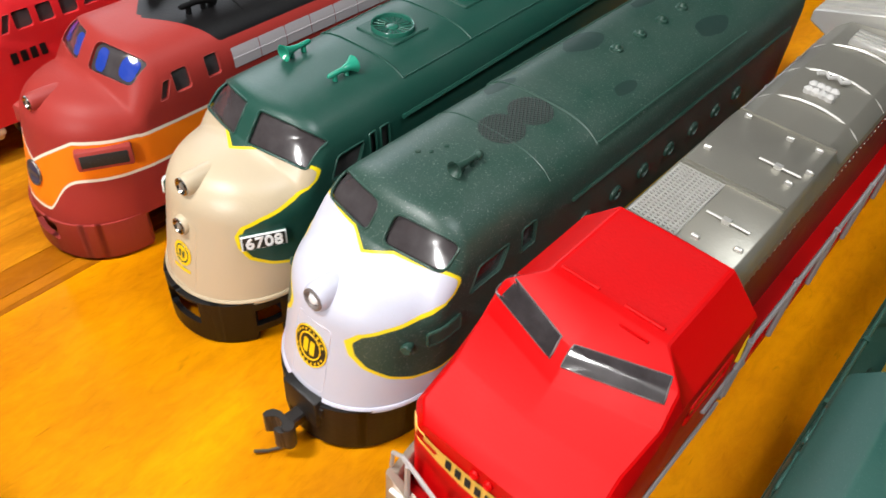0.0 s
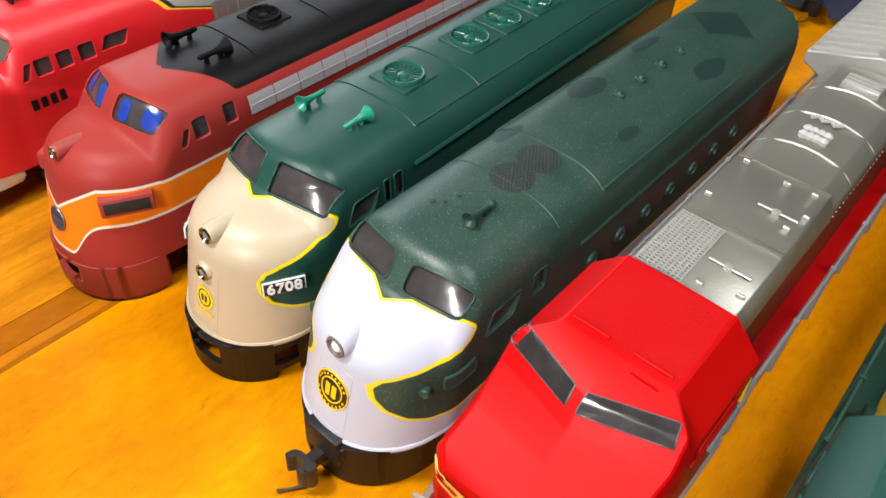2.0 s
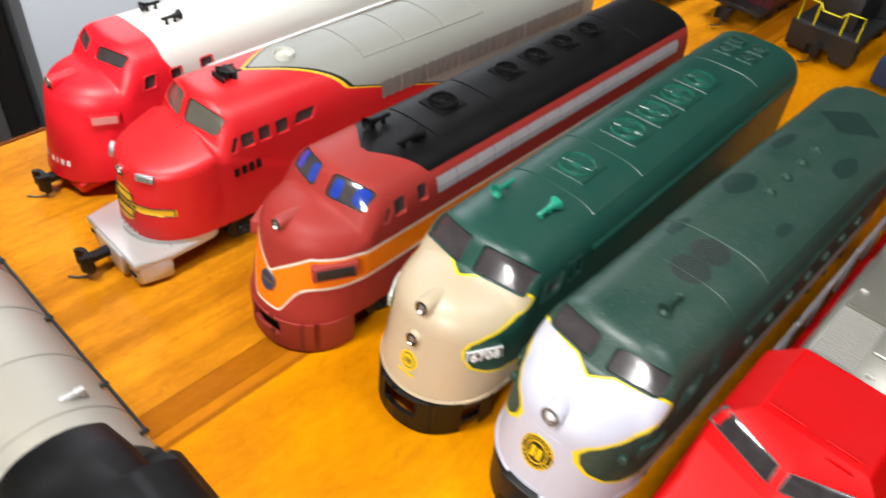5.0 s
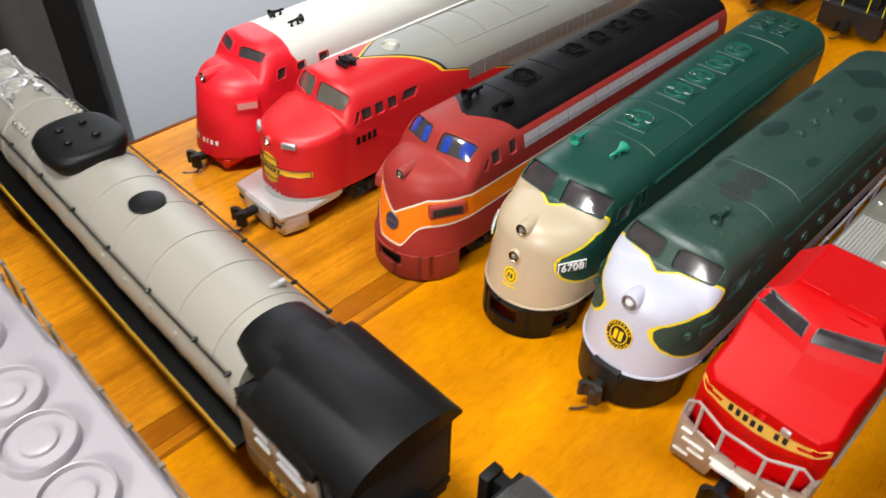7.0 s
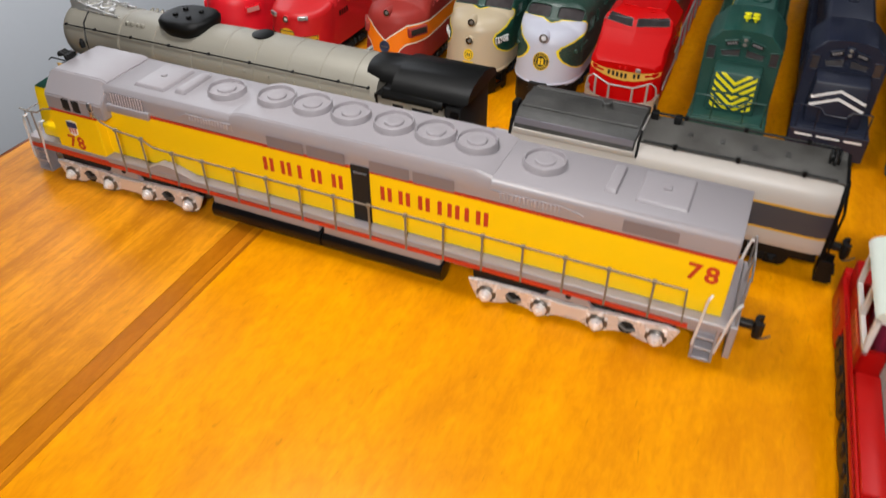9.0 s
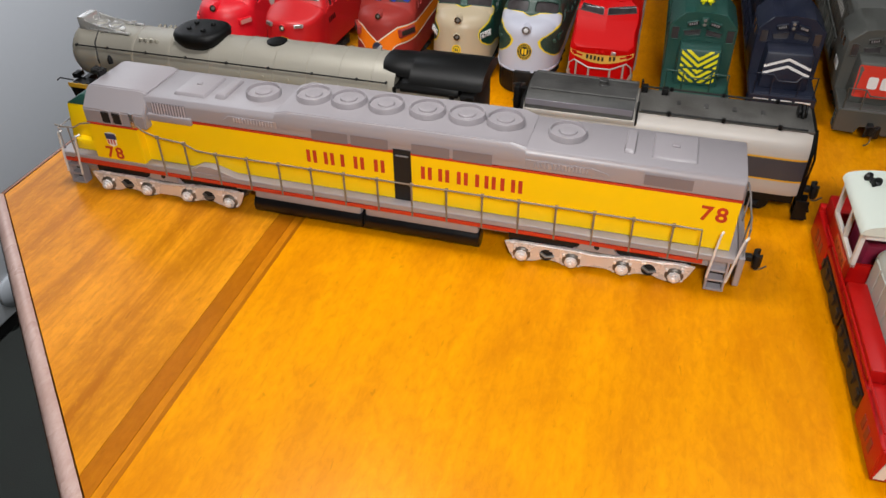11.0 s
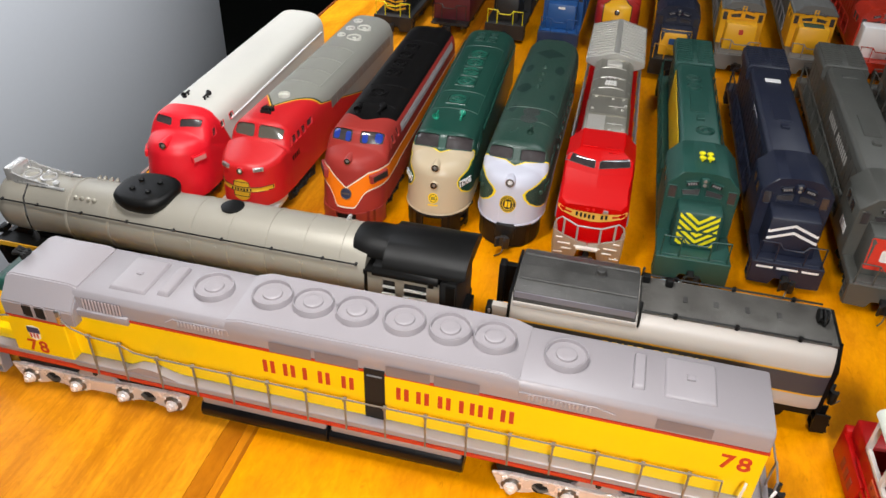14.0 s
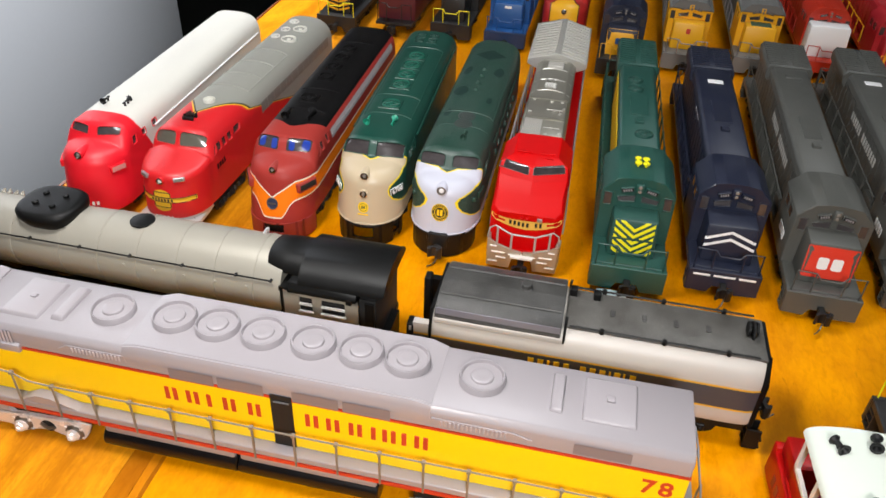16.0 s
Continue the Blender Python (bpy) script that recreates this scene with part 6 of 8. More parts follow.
# ---- long yellow and grey locomotive lying across the front ----
UPY = paint("railway_yellow_paint", "FFD600", 0.42, dust=0.01)
UPG = paint("light_lilac_grey_paint", "9A9498", 0.34, dust=0.05)
LINERED = paint("lining_red_paint", "C2341C", 0.45, dust=0.03)
TRUCKSIL = paint("pinkish_silver_paint", "DCD3CD", 0.26, 0.22, dust=0.02, bump=0.9)
CAPSIL = paint("polished_axle_cap", "F0EEEE", 0.22, 0.3, dust=0.0)
RAILBROWN = paint("grey_brown_rail_wire", "7E7468", 0.45)
up = thing("long_locomotive", "long yellow and grey eight-axle model locomotive with red lining", "model locomotive", stand(-0.2383, 0.0223, -90.9, 0.993, 0.984, 0.965))
L = 0.3365
part("walkway", mesh_box(-0.0208, 0.0208, 0.004, L - 0.0048, 0.0168, 0.0200, bevel=0.0004, segs=1), UPG, up)
part("sill_line", mesh_box(-0.0211, 0.0211, 0.0045, L - 0.0185, 0.0150, 0.0168), LINERED, up)
part("underframe", mesh_box(-0.0180, 0.0180, 0.006, L - 0.0070, 0.0120, 0.0152), UPG, up)
bm = bmesh.new()
prism(bm, [(0.0162, 0.0200), (0.0162, 0.0448), (-0.0162, 0.0448), (-0.0162, 0.0200)], "y", 0.0500, 0.3280, bevel=0.0003)
part("hood_side", bm, UPY, up)
part("side_line", mesh_box(-0.0164, 0.0164, 0.0500, 0.3282, 0.0447, 0.0458), LINERED, up)
bm = bmesh.new()
prism(bm, [(0.0162, 0.0457), (0.0162, 0.0530), (0.0146, 0.0556), (-0.0146, 0.0556), (-0.0162, 0.0530), (-0.0162, 0.0457)], "y", 0.0500, 0.3280, bevel=0.0005)
UPB = bvh_of(bm)
hd = part("hood_top", bm, UPG, up)
# raised middle of the roof
bm = bmesh.new()
rs = []
for y, g in ((0.1235, 0.0), (0.1300, 1.0), (0.2330, 1.0), (0.2400, 0.0)):
    rs.append([(x, y, z) for x, z in ((0.0163 + 0.0006 * g, 0.0490), (0.0164 + 0.0006 * g, 0.0532 + 0.0018 * g), (0.0148 + 0.0006 * g, 0.0557 + 0.0020 * g), (-0.0148 - 0.0006 * g, 0.0557 + 0.0020 * g), (-0.0164 - 0.0006 * g, 0.0532 + 0.0018 * g), (-0.0163 - 0.0006 * g, 0.0490))])
loft(bm, rs)
bmesh.ops.bevel(bm, geom=list(bm.edges), offset=0.0005, segments=2, affect="EDGES", clamp_overlap=True)
part("roof_rise", bm, UPG, hd)
for y, z in ((0.1110, 0.0556), (0.1368, 0.0577), (0.1541, 0.0577), (0.1722, 0.0577), (0.1916, 0.0577), (0.2098, 0.0577), (0.2271, 0.0577), (0.2544, 0.0556)):
    bm = bmesh.new()
    r = 0.0082
    lathe(bm, (-0.0012, y, z - 0.0008), (0, 0, 1), [(r * 1.03, 0), (r, 0.0030), (r * 0.96, 0.0035), (r * 0.92, 0.0034), (r * 0.89, 0.0020), (r * 0.50, 0.0023), (r * 0.47, 0.0031), (r * 0.40, 0.0034), (r * 0.2, 0.0032), (0, 0.0032)], 36)
    part("fan", bm, UPG, hd)
part("roof_box", mesh_box(-0.0110, 0.0080, 0.2790, 0.2836, 0.0550, 0.0572, bevel=0.0005, top=(0.0012, 0.0004, 0.0004)), UPG, hd)
rb = part("roof_box", mesh_box(-0.0118, 0.0092, 0.2900, 0.3090, 0.0550, 0.0567, bevel=0.0006, top=(0.0008, 0.0008, 0.0008)), UPG, hd)
part("roof_cap", mesh_box(-0.0032, -0.0004, 0.2980, 0.3010, 0.0565, 0.0576, bevel=0.0003), UPG, rb)
rp = part("roof_panel", mesh_box(-0.0118, 0.0104, 0.0690, 0.0862, 0.0550, 0.0570, bevel=0.0005, top=(0.0012, 0.0012, 0.0010)), UPG, hd)
part("roof_cap", mesh_box(-0.0016, 0.0004, 0.0765, 0.0790, 0.0568, 0.0577, bevel=0.0003), UPG, rp)
for s in (-1, 1):
    part("flank_box", mesh_box(*sorted((s * 0.0155, s * 0.0178)), 0.0570, 0.0810, 0.0440, 0.0476, bevel=0.0004), UPG, hd)
    part("flank_box", prism(bmesh.new(), [(0.0975, 0.0492), (0.1012, 0.0518), (0.1250, 0.0518), (0.1250, 0.0488)], "x", *sorted((s * 0.0158, s * 0.0166)), bevel=0.0001), UPG, hd)
    part("flank_box", prism(bmesh.new(), [(0.2400, 0.0480), (0.2400, 0.0512), (0.2680, 0.0512), (0.2750, 0.0492), (0.2700, 0.0480)], "x", *sorted((s * 0.0158, s * 0.0166)), bevel=0.0001), UPG, hd)
part("roof_panel", mesh_box(-0.0110, 0.0090, 0.0900, 0.0960, 0.0550, 0.0574, bevel=0.0006, top=(0.0014, 0.0008, 0.0008)), UPG, hd)
# darker grey of the tinted panels; behind slats it puts in the gaps' shade
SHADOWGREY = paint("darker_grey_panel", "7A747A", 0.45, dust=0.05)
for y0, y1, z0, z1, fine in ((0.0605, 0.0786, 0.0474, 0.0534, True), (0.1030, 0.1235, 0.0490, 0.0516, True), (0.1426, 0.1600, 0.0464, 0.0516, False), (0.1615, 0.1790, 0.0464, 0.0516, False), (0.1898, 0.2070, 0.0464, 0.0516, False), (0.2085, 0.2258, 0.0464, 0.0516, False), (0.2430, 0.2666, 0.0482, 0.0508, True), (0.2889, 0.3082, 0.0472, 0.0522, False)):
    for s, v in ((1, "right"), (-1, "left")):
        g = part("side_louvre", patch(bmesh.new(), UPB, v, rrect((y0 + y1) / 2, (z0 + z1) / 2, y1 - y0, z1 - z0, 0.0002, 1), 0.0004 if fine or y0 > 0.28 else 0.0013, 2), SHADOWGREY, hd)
        if fine:
            bm = bmesh.new()
            n = int((y1 - y0) / 0.0014)
            for k in range(n):
                y = y0 + (k + 0.5) * (y1 - y0) / n
                a, b = cast(UPB, v, y, z0 + 0.0002)[0], cast(UPB, v, y, z1 - 0.0002)[0]
                tube(bm, [a + Vector((s * 0.0005, 0, 0)), b + Vector((s * 0.0005, 0, 0))], 0.0004, 4)
            part("louvre", bm, paint("pale_grey_slat", "A9A3A8", 0.35), g)
for s in (-1, 1):
    x0, x1 = sorted((s * 0.0158, s * 0.0167))
    # the gap is a raised black block that holds its shade
    part("door_gap", mesh_box(x0, x1, 0.1808, 0.1890, 0.0202, 0.0470), RUBBER, up, "black block for the shaded gap between the two body halves")
    part("door_handle", tube(bmesh.new(), [(s * 0.0169, 0.1818, 0.0440), (s * 0.0169, 0.1880, 0.0440)], 0.0004, 5), STEEL, up)
    # letters of the name, as plain bars
    for k, y in enumerate((0.1408, 0.1494, 0.1560, 0.1640, 0.1738, 0.1960, 0.2040, 0.2125, 0.2192, 0.2250, 0.2305, 0.2368)):
        for dy in ((0.0,) if k in (2, 8, 10) else (-0.0016, 0.0016)):
            part("name_bar", mesh_box(*sorted((s * 0.0161, s * 0.01645)), y + dy - 0.0009, y + dy + 0.0009, 0.0332, 0.0398, bevel=0.0001, segs=1), LINERED, up)
    m = Matrix(((0, 0, s, s * 0.0163), (s, 0, 0, 0.3185), (0, 1, 0, 0.0372), (0, 0, 0, 1)))
    lettering("78", 0.0098, LINERED, up, m, "road_number", bold=0.00022, spacing=1.25)
# cab and short nose
bm = bmesh.new()
prism(bm, [(0.0206, 0.0168), (0.0206, 0.0400), (-0.0206, 0.0400), (-0.0206, 0.0168)], "y", 0.0240, 0.0520, bevel=0.0004)
cb = part("cab_side", bm, UPY, up)
part("cab_line", mesh_box(-0.0209, 0.0209, 0.0246, 0.0523, 0.0392, 0.0402), LINERED, cb)
part("cab_line", mesh_box(-0.0209, 0.0209, 0.0100, 0.0523, 0.0166, 0.0178), LINERED, cb)
bm = bmesh.new()
rs = []
for y, zt in ((0.0242, 0.0555), (0.0275, 0.0572), (0.0540, 0.0572), (0.0580, 0.0560)):
    rs.append([(x, y, z) for x, z in ((0.0207, 0.0400), (0.0207, 0.0475), (0.0138, zt), (-0.0138, zt), (-0.0207, 0.0475), (-0.0207, 0.0400))])
loft(bm, rs)
bmesh.ops.bevel(bm, geom=list(bm.edges), offset=0.0005, segments=2, affect="EDGES", clamp_overlap=True)
UCB = bvh_of(bm)
cr2 = part("cab_roof", bm, UPG, cb)
for s, v in ((1, "right"), (-1, "left")):
    for y in (0.0364, 0.0424):
        window(cr2, UCB, v, rrect(y, 0.0438, 0.0050, 0.0074, 0.0003, 2), RUBBER, UPG, 0.0003, name="side_window")
    part("mirror", mesh_box(*sorted((s * 0.0206, s * 0.0216)), 0.0502, 0.0526, 0.0408, 0.0482, bevel=0.0004), STEEL, cr2)
    window(cr2, UCB, "front", rrect(s * 0.0080, 0.0455, 0.0100, 0.0060, 0.0006), GLASS, UPG, 0.0004, name="windshield_pane")
    m = Matrix(((0, 0, s, s * 0.02065), (s, 0, 0, 0.0355), (0, 1, 0, 0.0236), (0, 0, 0, 1)))
    lettering("78", 0.0090, LINERED, cb, m, "road_number", bold=0.0002, spacing=1.2)
    x0, x1 = sorted((s * 0.0205, s * 0.02085))
    sd = part("shield", prism(bmesh.new(), [(0.0334, 0.0288), (0.0358, 0.0274), (0.0382, 0.0288), (0.0388, 0.0350), (0.0358, 0.0358), (0.0328, 0.0350)], "x", x0, x1), WHITE, cb, "small red, white and blue shield")
    x0, x1 = sorted((s * 0.0205, s * 0.02095))
    part("shield_band", mesh_box(x0, x1, 0.0329, 0.0387, 0.0318, 0.0349), paint("shield_blue", "22305E"), sd)
    for k in range(3):
        part("shield_stripe", mesh_box(x0, x1, 0.0336 + k * 0.0016, 0.0344 + k * 0.0016, 0.0290, 0.0316), LINERED, sd)
bm = mesh_box(-0.0128, 0.0128, 0.0040, 0.0245, 0.0200, 0.0438, bevel=0.0016, top=(0.0006, 0.0030, 0))
part("nose", bm, UPY, up)
part("nose_top", mesh_box(-0.0124, 0.0124, 0.0072, 0.0246, 0.0434, 0.0490, bevel=0.0008, top=(0.0016, 0.0090, 0)), FOREST, up, "dark green top of the short nose")
part("locker", mesh_box(0.0126, 0.0170, 0.0100, 0.0240, 0.0200, 0.0262, bevel=0.0010), UPY, up)
part("locker", mesh_box(-0.0170, -0.0126, 0.0100, 0.0240, 0.0200, 0.0262, bevel=0.0010), UPY, up)
hm = part("horn_cluster", mesh_box(-0.0008, 0.0048, 0.0246, 0.0262, 0.0565, 0.0594, bevel=0.0004, segs=1), SOOT, cr2)
for dx in (-0.0016, 0.0, 0.0016):
    part("horn", lathe(bmesh.new(), (0.0020 + dx, 0.0240, 0.0590), (0, -1, 0), [(0.0004, -0.003), (0.0006, 0.0), (0.0013, 0.0028), (0, 0.0022)], 10), SOOT, hm)
part("bell", lathe(bmesh.new(), (-0.0100, 0.0215, 0.0566), (0, 0, 1), [(0.0012, 0), (0.0014, 0.002), (0.0006, 0.0042), (0, 0.0046)], 12), BLACK, cr2)
part("cab_aerial", tube(bmesh.new(), [(-0.012, 0.0150, 0.0400), (-0.012, 0.0140, 0.0450), (-0.012, 0.0090, 0.0470), (-0.012, 0.0086, 0.0440)], 0.0004, 5), BLACK, up)
# lower front and rear
for y, s in ((0.0, 1), (L, -1)):
    part("pilot", prism(bmesh.new(), [(-0.0200, 0.0050), (-0.0066, 0.0046), (-0.0052, 0.0080), (0.0052, 0.0080), (0.0066, 0.0046), (0.0200, 0.0050), (0.0200, 0.0200), (-0.0200, 0.0200)], "y", *sorted((y + s * 0.002, y + s * 0.0046)), bevel=0.0003), UPG, up)
    coupler(up, y + s * 0.003, 0.0098 if s > 0 else 0.0066, -s)
    for sx in (-1, 1):
        yc = y + s * (0.0072 if s > 0 else 0.0115)
        # black back plate puts in the shade behind the treads
        st = part("boarding_step", mesh_box(*sorted((sx * 0.0150, sx * 0.0164)), yc - 0.0034, yc + 0.0034, 0.0012, 0.0170), RUBBER, up)
        for dy in (-0.0036, 0.0036):
            part("side_plate", mesh_box(*sorted((sx * 0.0156, sx * 0.0206)), yc + dy - 0.0005, yc + dy + 0.0005, 0.0010, 0.0172, bevel=0.0002, segs=1), UPG, st)
        for z in (0.0010, 0.0062, 0.0114):
            part("tread", mesh_box(*sorted((sx * 0.0160, sx * 0.0207)), yc - 0.0032, yc + 0.0032, z, z + 0.0011, bevel=0.0002, segs=1), UPG, st)
        for dy, lean, low, top in ((-0.0040, 0.0018, 0.0080, 0.0310), (0.0040, 0.0034, 0.0070, 0.0300)):
            dy, lean = (-dy * s, lean * s) if s < 0 else (dy, -lean)
            part("grab_iron", tube(bmesh.new(), [(sx * 0.0209, yc + dy, low), (sx * 0.0212, yc + dy - lean * 0.8, top - 0.003), (sx * 0.0210, yc + dy - lean, top), (sx * 0.0190, yc + dy - lean * 1.4, top + 0.0004)], 0.00055, 6), paint("white_grab_iron", "D8D6D6", 0.4), up)
for s in (-1, 1):
    part("front_rail", tube(bmesh.new(), [(s * 0.0212, 0.0262, 0.0398), (s * 0.0212, 0.0205, 0.0385), (s * 0.0212, 0.0160, 0.0358), (s * 0.0210, 0.0085, 0.0350), (s * 0.0205, 0.0040, 0.0352)], 0.0004, 6), RAILBROWN, up)
    part("front_post", tube(bmesh.new(), [(s * 0.0212, 0.0120, 0.0190), (s * 0.0212, 0.0120, 0.0354)], 0.0004, 6), RAILBROWN, up)
end_rail(up, 0.0030, 0.0180, 0.0200, 0.0320, RAILGREY, -1)
end_rail(up, L - 0.0030, 0.0180, 0.0200, 0.0340, RAILGREY, 1)
for s in (-1, 1):
    ys = [0.0630, 0.0770] + [0.0932 + k * 0.01620 for k in range(14)]
    hr = part("handrail", tube(bmesh.new(), [(s * 0.0212, 0.0505, 0.0440), (s * 0.0212, 0.0560, 0.0395), (s * 0.0212, 0.0630, 0.0372), (s * 0.0212, 0.0770, 0.0360), (s * 0.0212, 0.0830, 0.0330)] + [(s * 0.0212, y, 0.0325) for y in ys[2:]] + [(s * 0.0212, 0.3150, 0.0325), (s * 0.0212, 0.3158, 0.0170)], 0.00040, 6), RAILBROWN, up)
    for y in ys:
        bm = bmesh.new()
        z1 = 0.0372 if y < 0.07 else 0.0360 if y < 0.08 else 0.0325
        tube(bm, [(s * 0.0212, y, 0.0152), (s * 0.0212, y, z1)], 0.00045, 6)
        box(bm, s * 0.0212 - 0.0007, s * 0.0212 + 0.0007, y - 0.0007, y + 0.0007, z1 - 0.0007, z1 + 0.0007)
        part("stanchion", bm, RAILBROWN, hr)
    x0, x1 = sorted((s * 0.0164, s * 0.0206))
    part("walkway_ramp", prism(bmesh.new(), [(0.0760, 0.0200), (0.0830, 0.0238), (0.0890, 0.0238), (0.1010, 0.0200)], "x", x0, x1), UPG, up)
    for y0, y1 in ((0.1095, 0.1645), (0.1665, 0.2210)):
        part("tank_skirt", mesh_box(*sorted((s * 0.0100, s * 0.0196)), y0, y1, 0.0092, 0.0150, bevel=0.0010), UPG, up)
        part("fuel_tank", prism(bmesh.new(), [(s * (0.0168 + 0.0048 * math.cos(a)), 0.0062 + 0.0048 * math.sin(a)) for a in (k * math.tau / 14 for k in range(14))], "y", y0 - 0.0005, y1 + 0.0008, bevel=0.0004), paint("gloss_black_plastic", "0C0C0E", 0.3, dust=0.01, spec=0.35), up)
for yc, turn, gap in ((0.0600, 1.4, 0.0228), (0.2742, 2.2, 0.0222)):
    yaw = pose(0, yc, -0.0022, 0, 0, turn) @ pose(0, -yc, 0)
    part("truck_bed", mesh_box(-0.0190, 0.0190, yc - 0.0400, yc + 0.0400, 0.0092, 0.0147, bevel=0.0016), BLACK, up).matrix_local = pose(0, yc, 0, 0, 0, turn) @ pose(0, -yc, 0)
    for s in (-1, 1):
        k = gap / 0.0220
        tp = part("truck_plate", prism(bmesh.new(), [(yc + a * k, z) for a, z in ((-0.0410, 0.0124), (-0.0385, 0.0062), (-0.0368, 0.0036), (-0.0300, 0.0026), (-0.0262, 0.0036), (-0.0235, 0.0056), (-0.0180, 0.0052), (-0.0150, 0.0036), (-0.0070, 0.0036), (-0.0045, 0.0052), (0.0045, 0.0052), (0.0070, 0.0036), (0.0150, 0.0036), (0.0180, 0.0052), (0.0235, 0.0056), (0.0262, 0.0036), (0.0300, 0.0026), (0.0368, 0.0036), (0.0385, 0.0062), (0.0410, 0.0124), (0.0360, 0.0134), (0.0140, 0.0128), (0.0, 0.0118), (-0.0140, 0.0128), (-0.0360, 0.0134))], "x", *sorted((s * 0.0190, s * 0.0203)), bevel=0.0003), TRUCKSIL, up)
        tp.matrix_local = yaw
        for k in range(4):
            y = yc + (k - 1.5) * gap
            boss = part("axle_box", lathe(bmesh.new(), (s * 0.0201, y, 0.0066), (s, 0, 0), [(0.0042, 0), (0.0040, 0.0006), (0.0033, 0.0009), (0.0031, 0.0012), (0, 0.0012)], 16), DULLSTEEL, tp)
            part("axle_cap", lathe(bmesh.new(), (s * 0.0212, y, 0.0066), (s, 0, 0), [(0.0029, 0), (0.0029, 0.0008), (0.0022, 0.0012), (0.0020, 0.0020), (0.0011, 0.0023), (0.0010, 0.0030), (0, 0.0031)], 8), CAPSIL, boss)
            for dy, dz in ((-0.0034, 0.0026), (0.0034, 0.0026), (-0.0034, -0.0022), (0.0034, -0.0022)):
                part("bolt", lathe(bmesh.new(), (s * 0.0202, y + dy, 0.0066 + dz), (s, 0, 0), [(0.0008, 0), (0.0007, 0.0006), (0, 0.0008)], 7), CAPSIL, tp)
        part("equaliser", tube(bmesh.new(), [(s * 0.0204, yc - 0.0385, 0.0124), (s * 0.0205, yc - 0.0340, 0.0130), (s * 0.0205, yc - 0.0120, 0.0124), (s * 0.0205, yc, 0.0114), (s * 0.0205, yc + 0.0120, 0.0124), (s * 0.0205, yc + 0.0340, 0.0130), (s * 0.0204, yc + 0.0385, 0.0124)], 0.0006, 6), TRUCKSIL, tp)
        for k in (-1, 1):
            # raised black disc puts in the shade of a hole
            pk = part("frame_pocket", lathe(bmesh.new(), (s * 0.0202, yc + k * gap, 0.0078), (s, 0, 0), [(0.0032, 0), (0.0030, 0.0002), (0, 0.00022)], 16), RUBBER, tp)
            part("brake_rod", tube(bmesh.new(), [(s * 0.0206, yc + k * gap - 0.0028, 0.0092), (s * 0.0212, yc + k * gap, 0.0074), (s * 0.0206, yc + k * gap + 0.0034, 0.0078)], 0.0008, 6), DULLSTEEL, pk)
        for k in range(10):
            y = yc + (k - 4.5) * 0.0080
            part("spring_block", mesh_box(*sorted((s * 0.0201, s * 0.0209)), y - 0.0012, y + 0.0012, 0.0100 + 0.0006 * (k % 2), 0.0116 + 0.0004 * (k % 3), bevel=0.0004, segs=1), TRUCKSIL, tp)
        part("bolster", prism(bmesh.new(), [(yc - 0.0105, 0.0108), (yc - 0.0075, 0.0128), (yc - 0.0075, 0.0150), (yc + 0.0075, 0.0150), (yc + 0.0075, 0.0128), (yc + 0.0105, 0.0108)], "x", *sorted((s * 0.0188, s * 0.0204)), bevel=0.0004), UPG, up)
        part("bolster_pin", lathe(bmesh.new(), (s * 0.0203, yc, 0.0138), (s, 0, 0), [(0.0012, 0), (0.0011, 0.0005), (0, 0.0006)], 12), RUBBER, up)
    bogie(up, yc, 4, gap, 0.0168, BLACK, r=0.0060)

# ---- grey steam locomotive ----
BOILER = paint("warm_grey_boiler_paint", "A09B8F", 0.42, 0.25, dust=0.10, bump=0.2)
CASING = paint("light_silver_casing", "C6C5C3", 0.26, 0.5, dust=0.02)
BLK2 = paint("satin_black_paint", "090909", 0.46, dust=0.006, spec=0.22)
st = thing("steam_locomotive", "warm grey model steam locomotive with black cab and dome", "model locomotive", stand(-0.2773, 0.0831, -91.15, 0.99, 0.987, 0.992))
ZA = 0.0365
prof = [(0.0, 0.0035), (0.0095, 0.0035), (0.0128, 0.0048), (0.0148, 0.0075), (0.0152, 0.012), (0.0152, 0.045), (0.0158, 0.046), (0.0164, 0.100), (0.0172, 0.130), (0.0176, 0.200), (0.0, 0.200)]
bm = lathe(bmesh.new(), (0, 0, ZA), (0, 1, 0), prof, 40)
bl = part("boiler", bm, BOILER, st, sharp=40)


def boiler_r(y):
    return float(np.interp(y, [p[1] for p in prof[3:-1]], [p[0] for p in prof[3:-1]]))


for y in (0.0215, 0.0460, 0.0690, 0.0935, 0.1130, 0.1320, 0.1510, 0.1690, 0.1870):
    r = boiler_r(y)
    part("boiler_band", lathe(bmesh.new(), (0, y - 0.0007, ZA), (0, 1, 0), [(r, 0), (r + 0.00025, 0.0001), (r + 0.00025, 0.0013), (r, 0.0014)], 40), BOILER, bl)
part("stack_casing", mesh_box(-0.0062, 0.0062, 0.0085, 0.0135, 0.0495, 0.0572, bevel=0.0008), CASING, bl)
part("chimney", lathe(bmesh.new(), (0, 0.0195, 0.0500), (0, 0, 1), [(0.0048, 0), (0.0046, 0.0028), (0.0036, 0.0030), (0.0032, 0.001), (0, 0.001)], 24), CASING, bl)
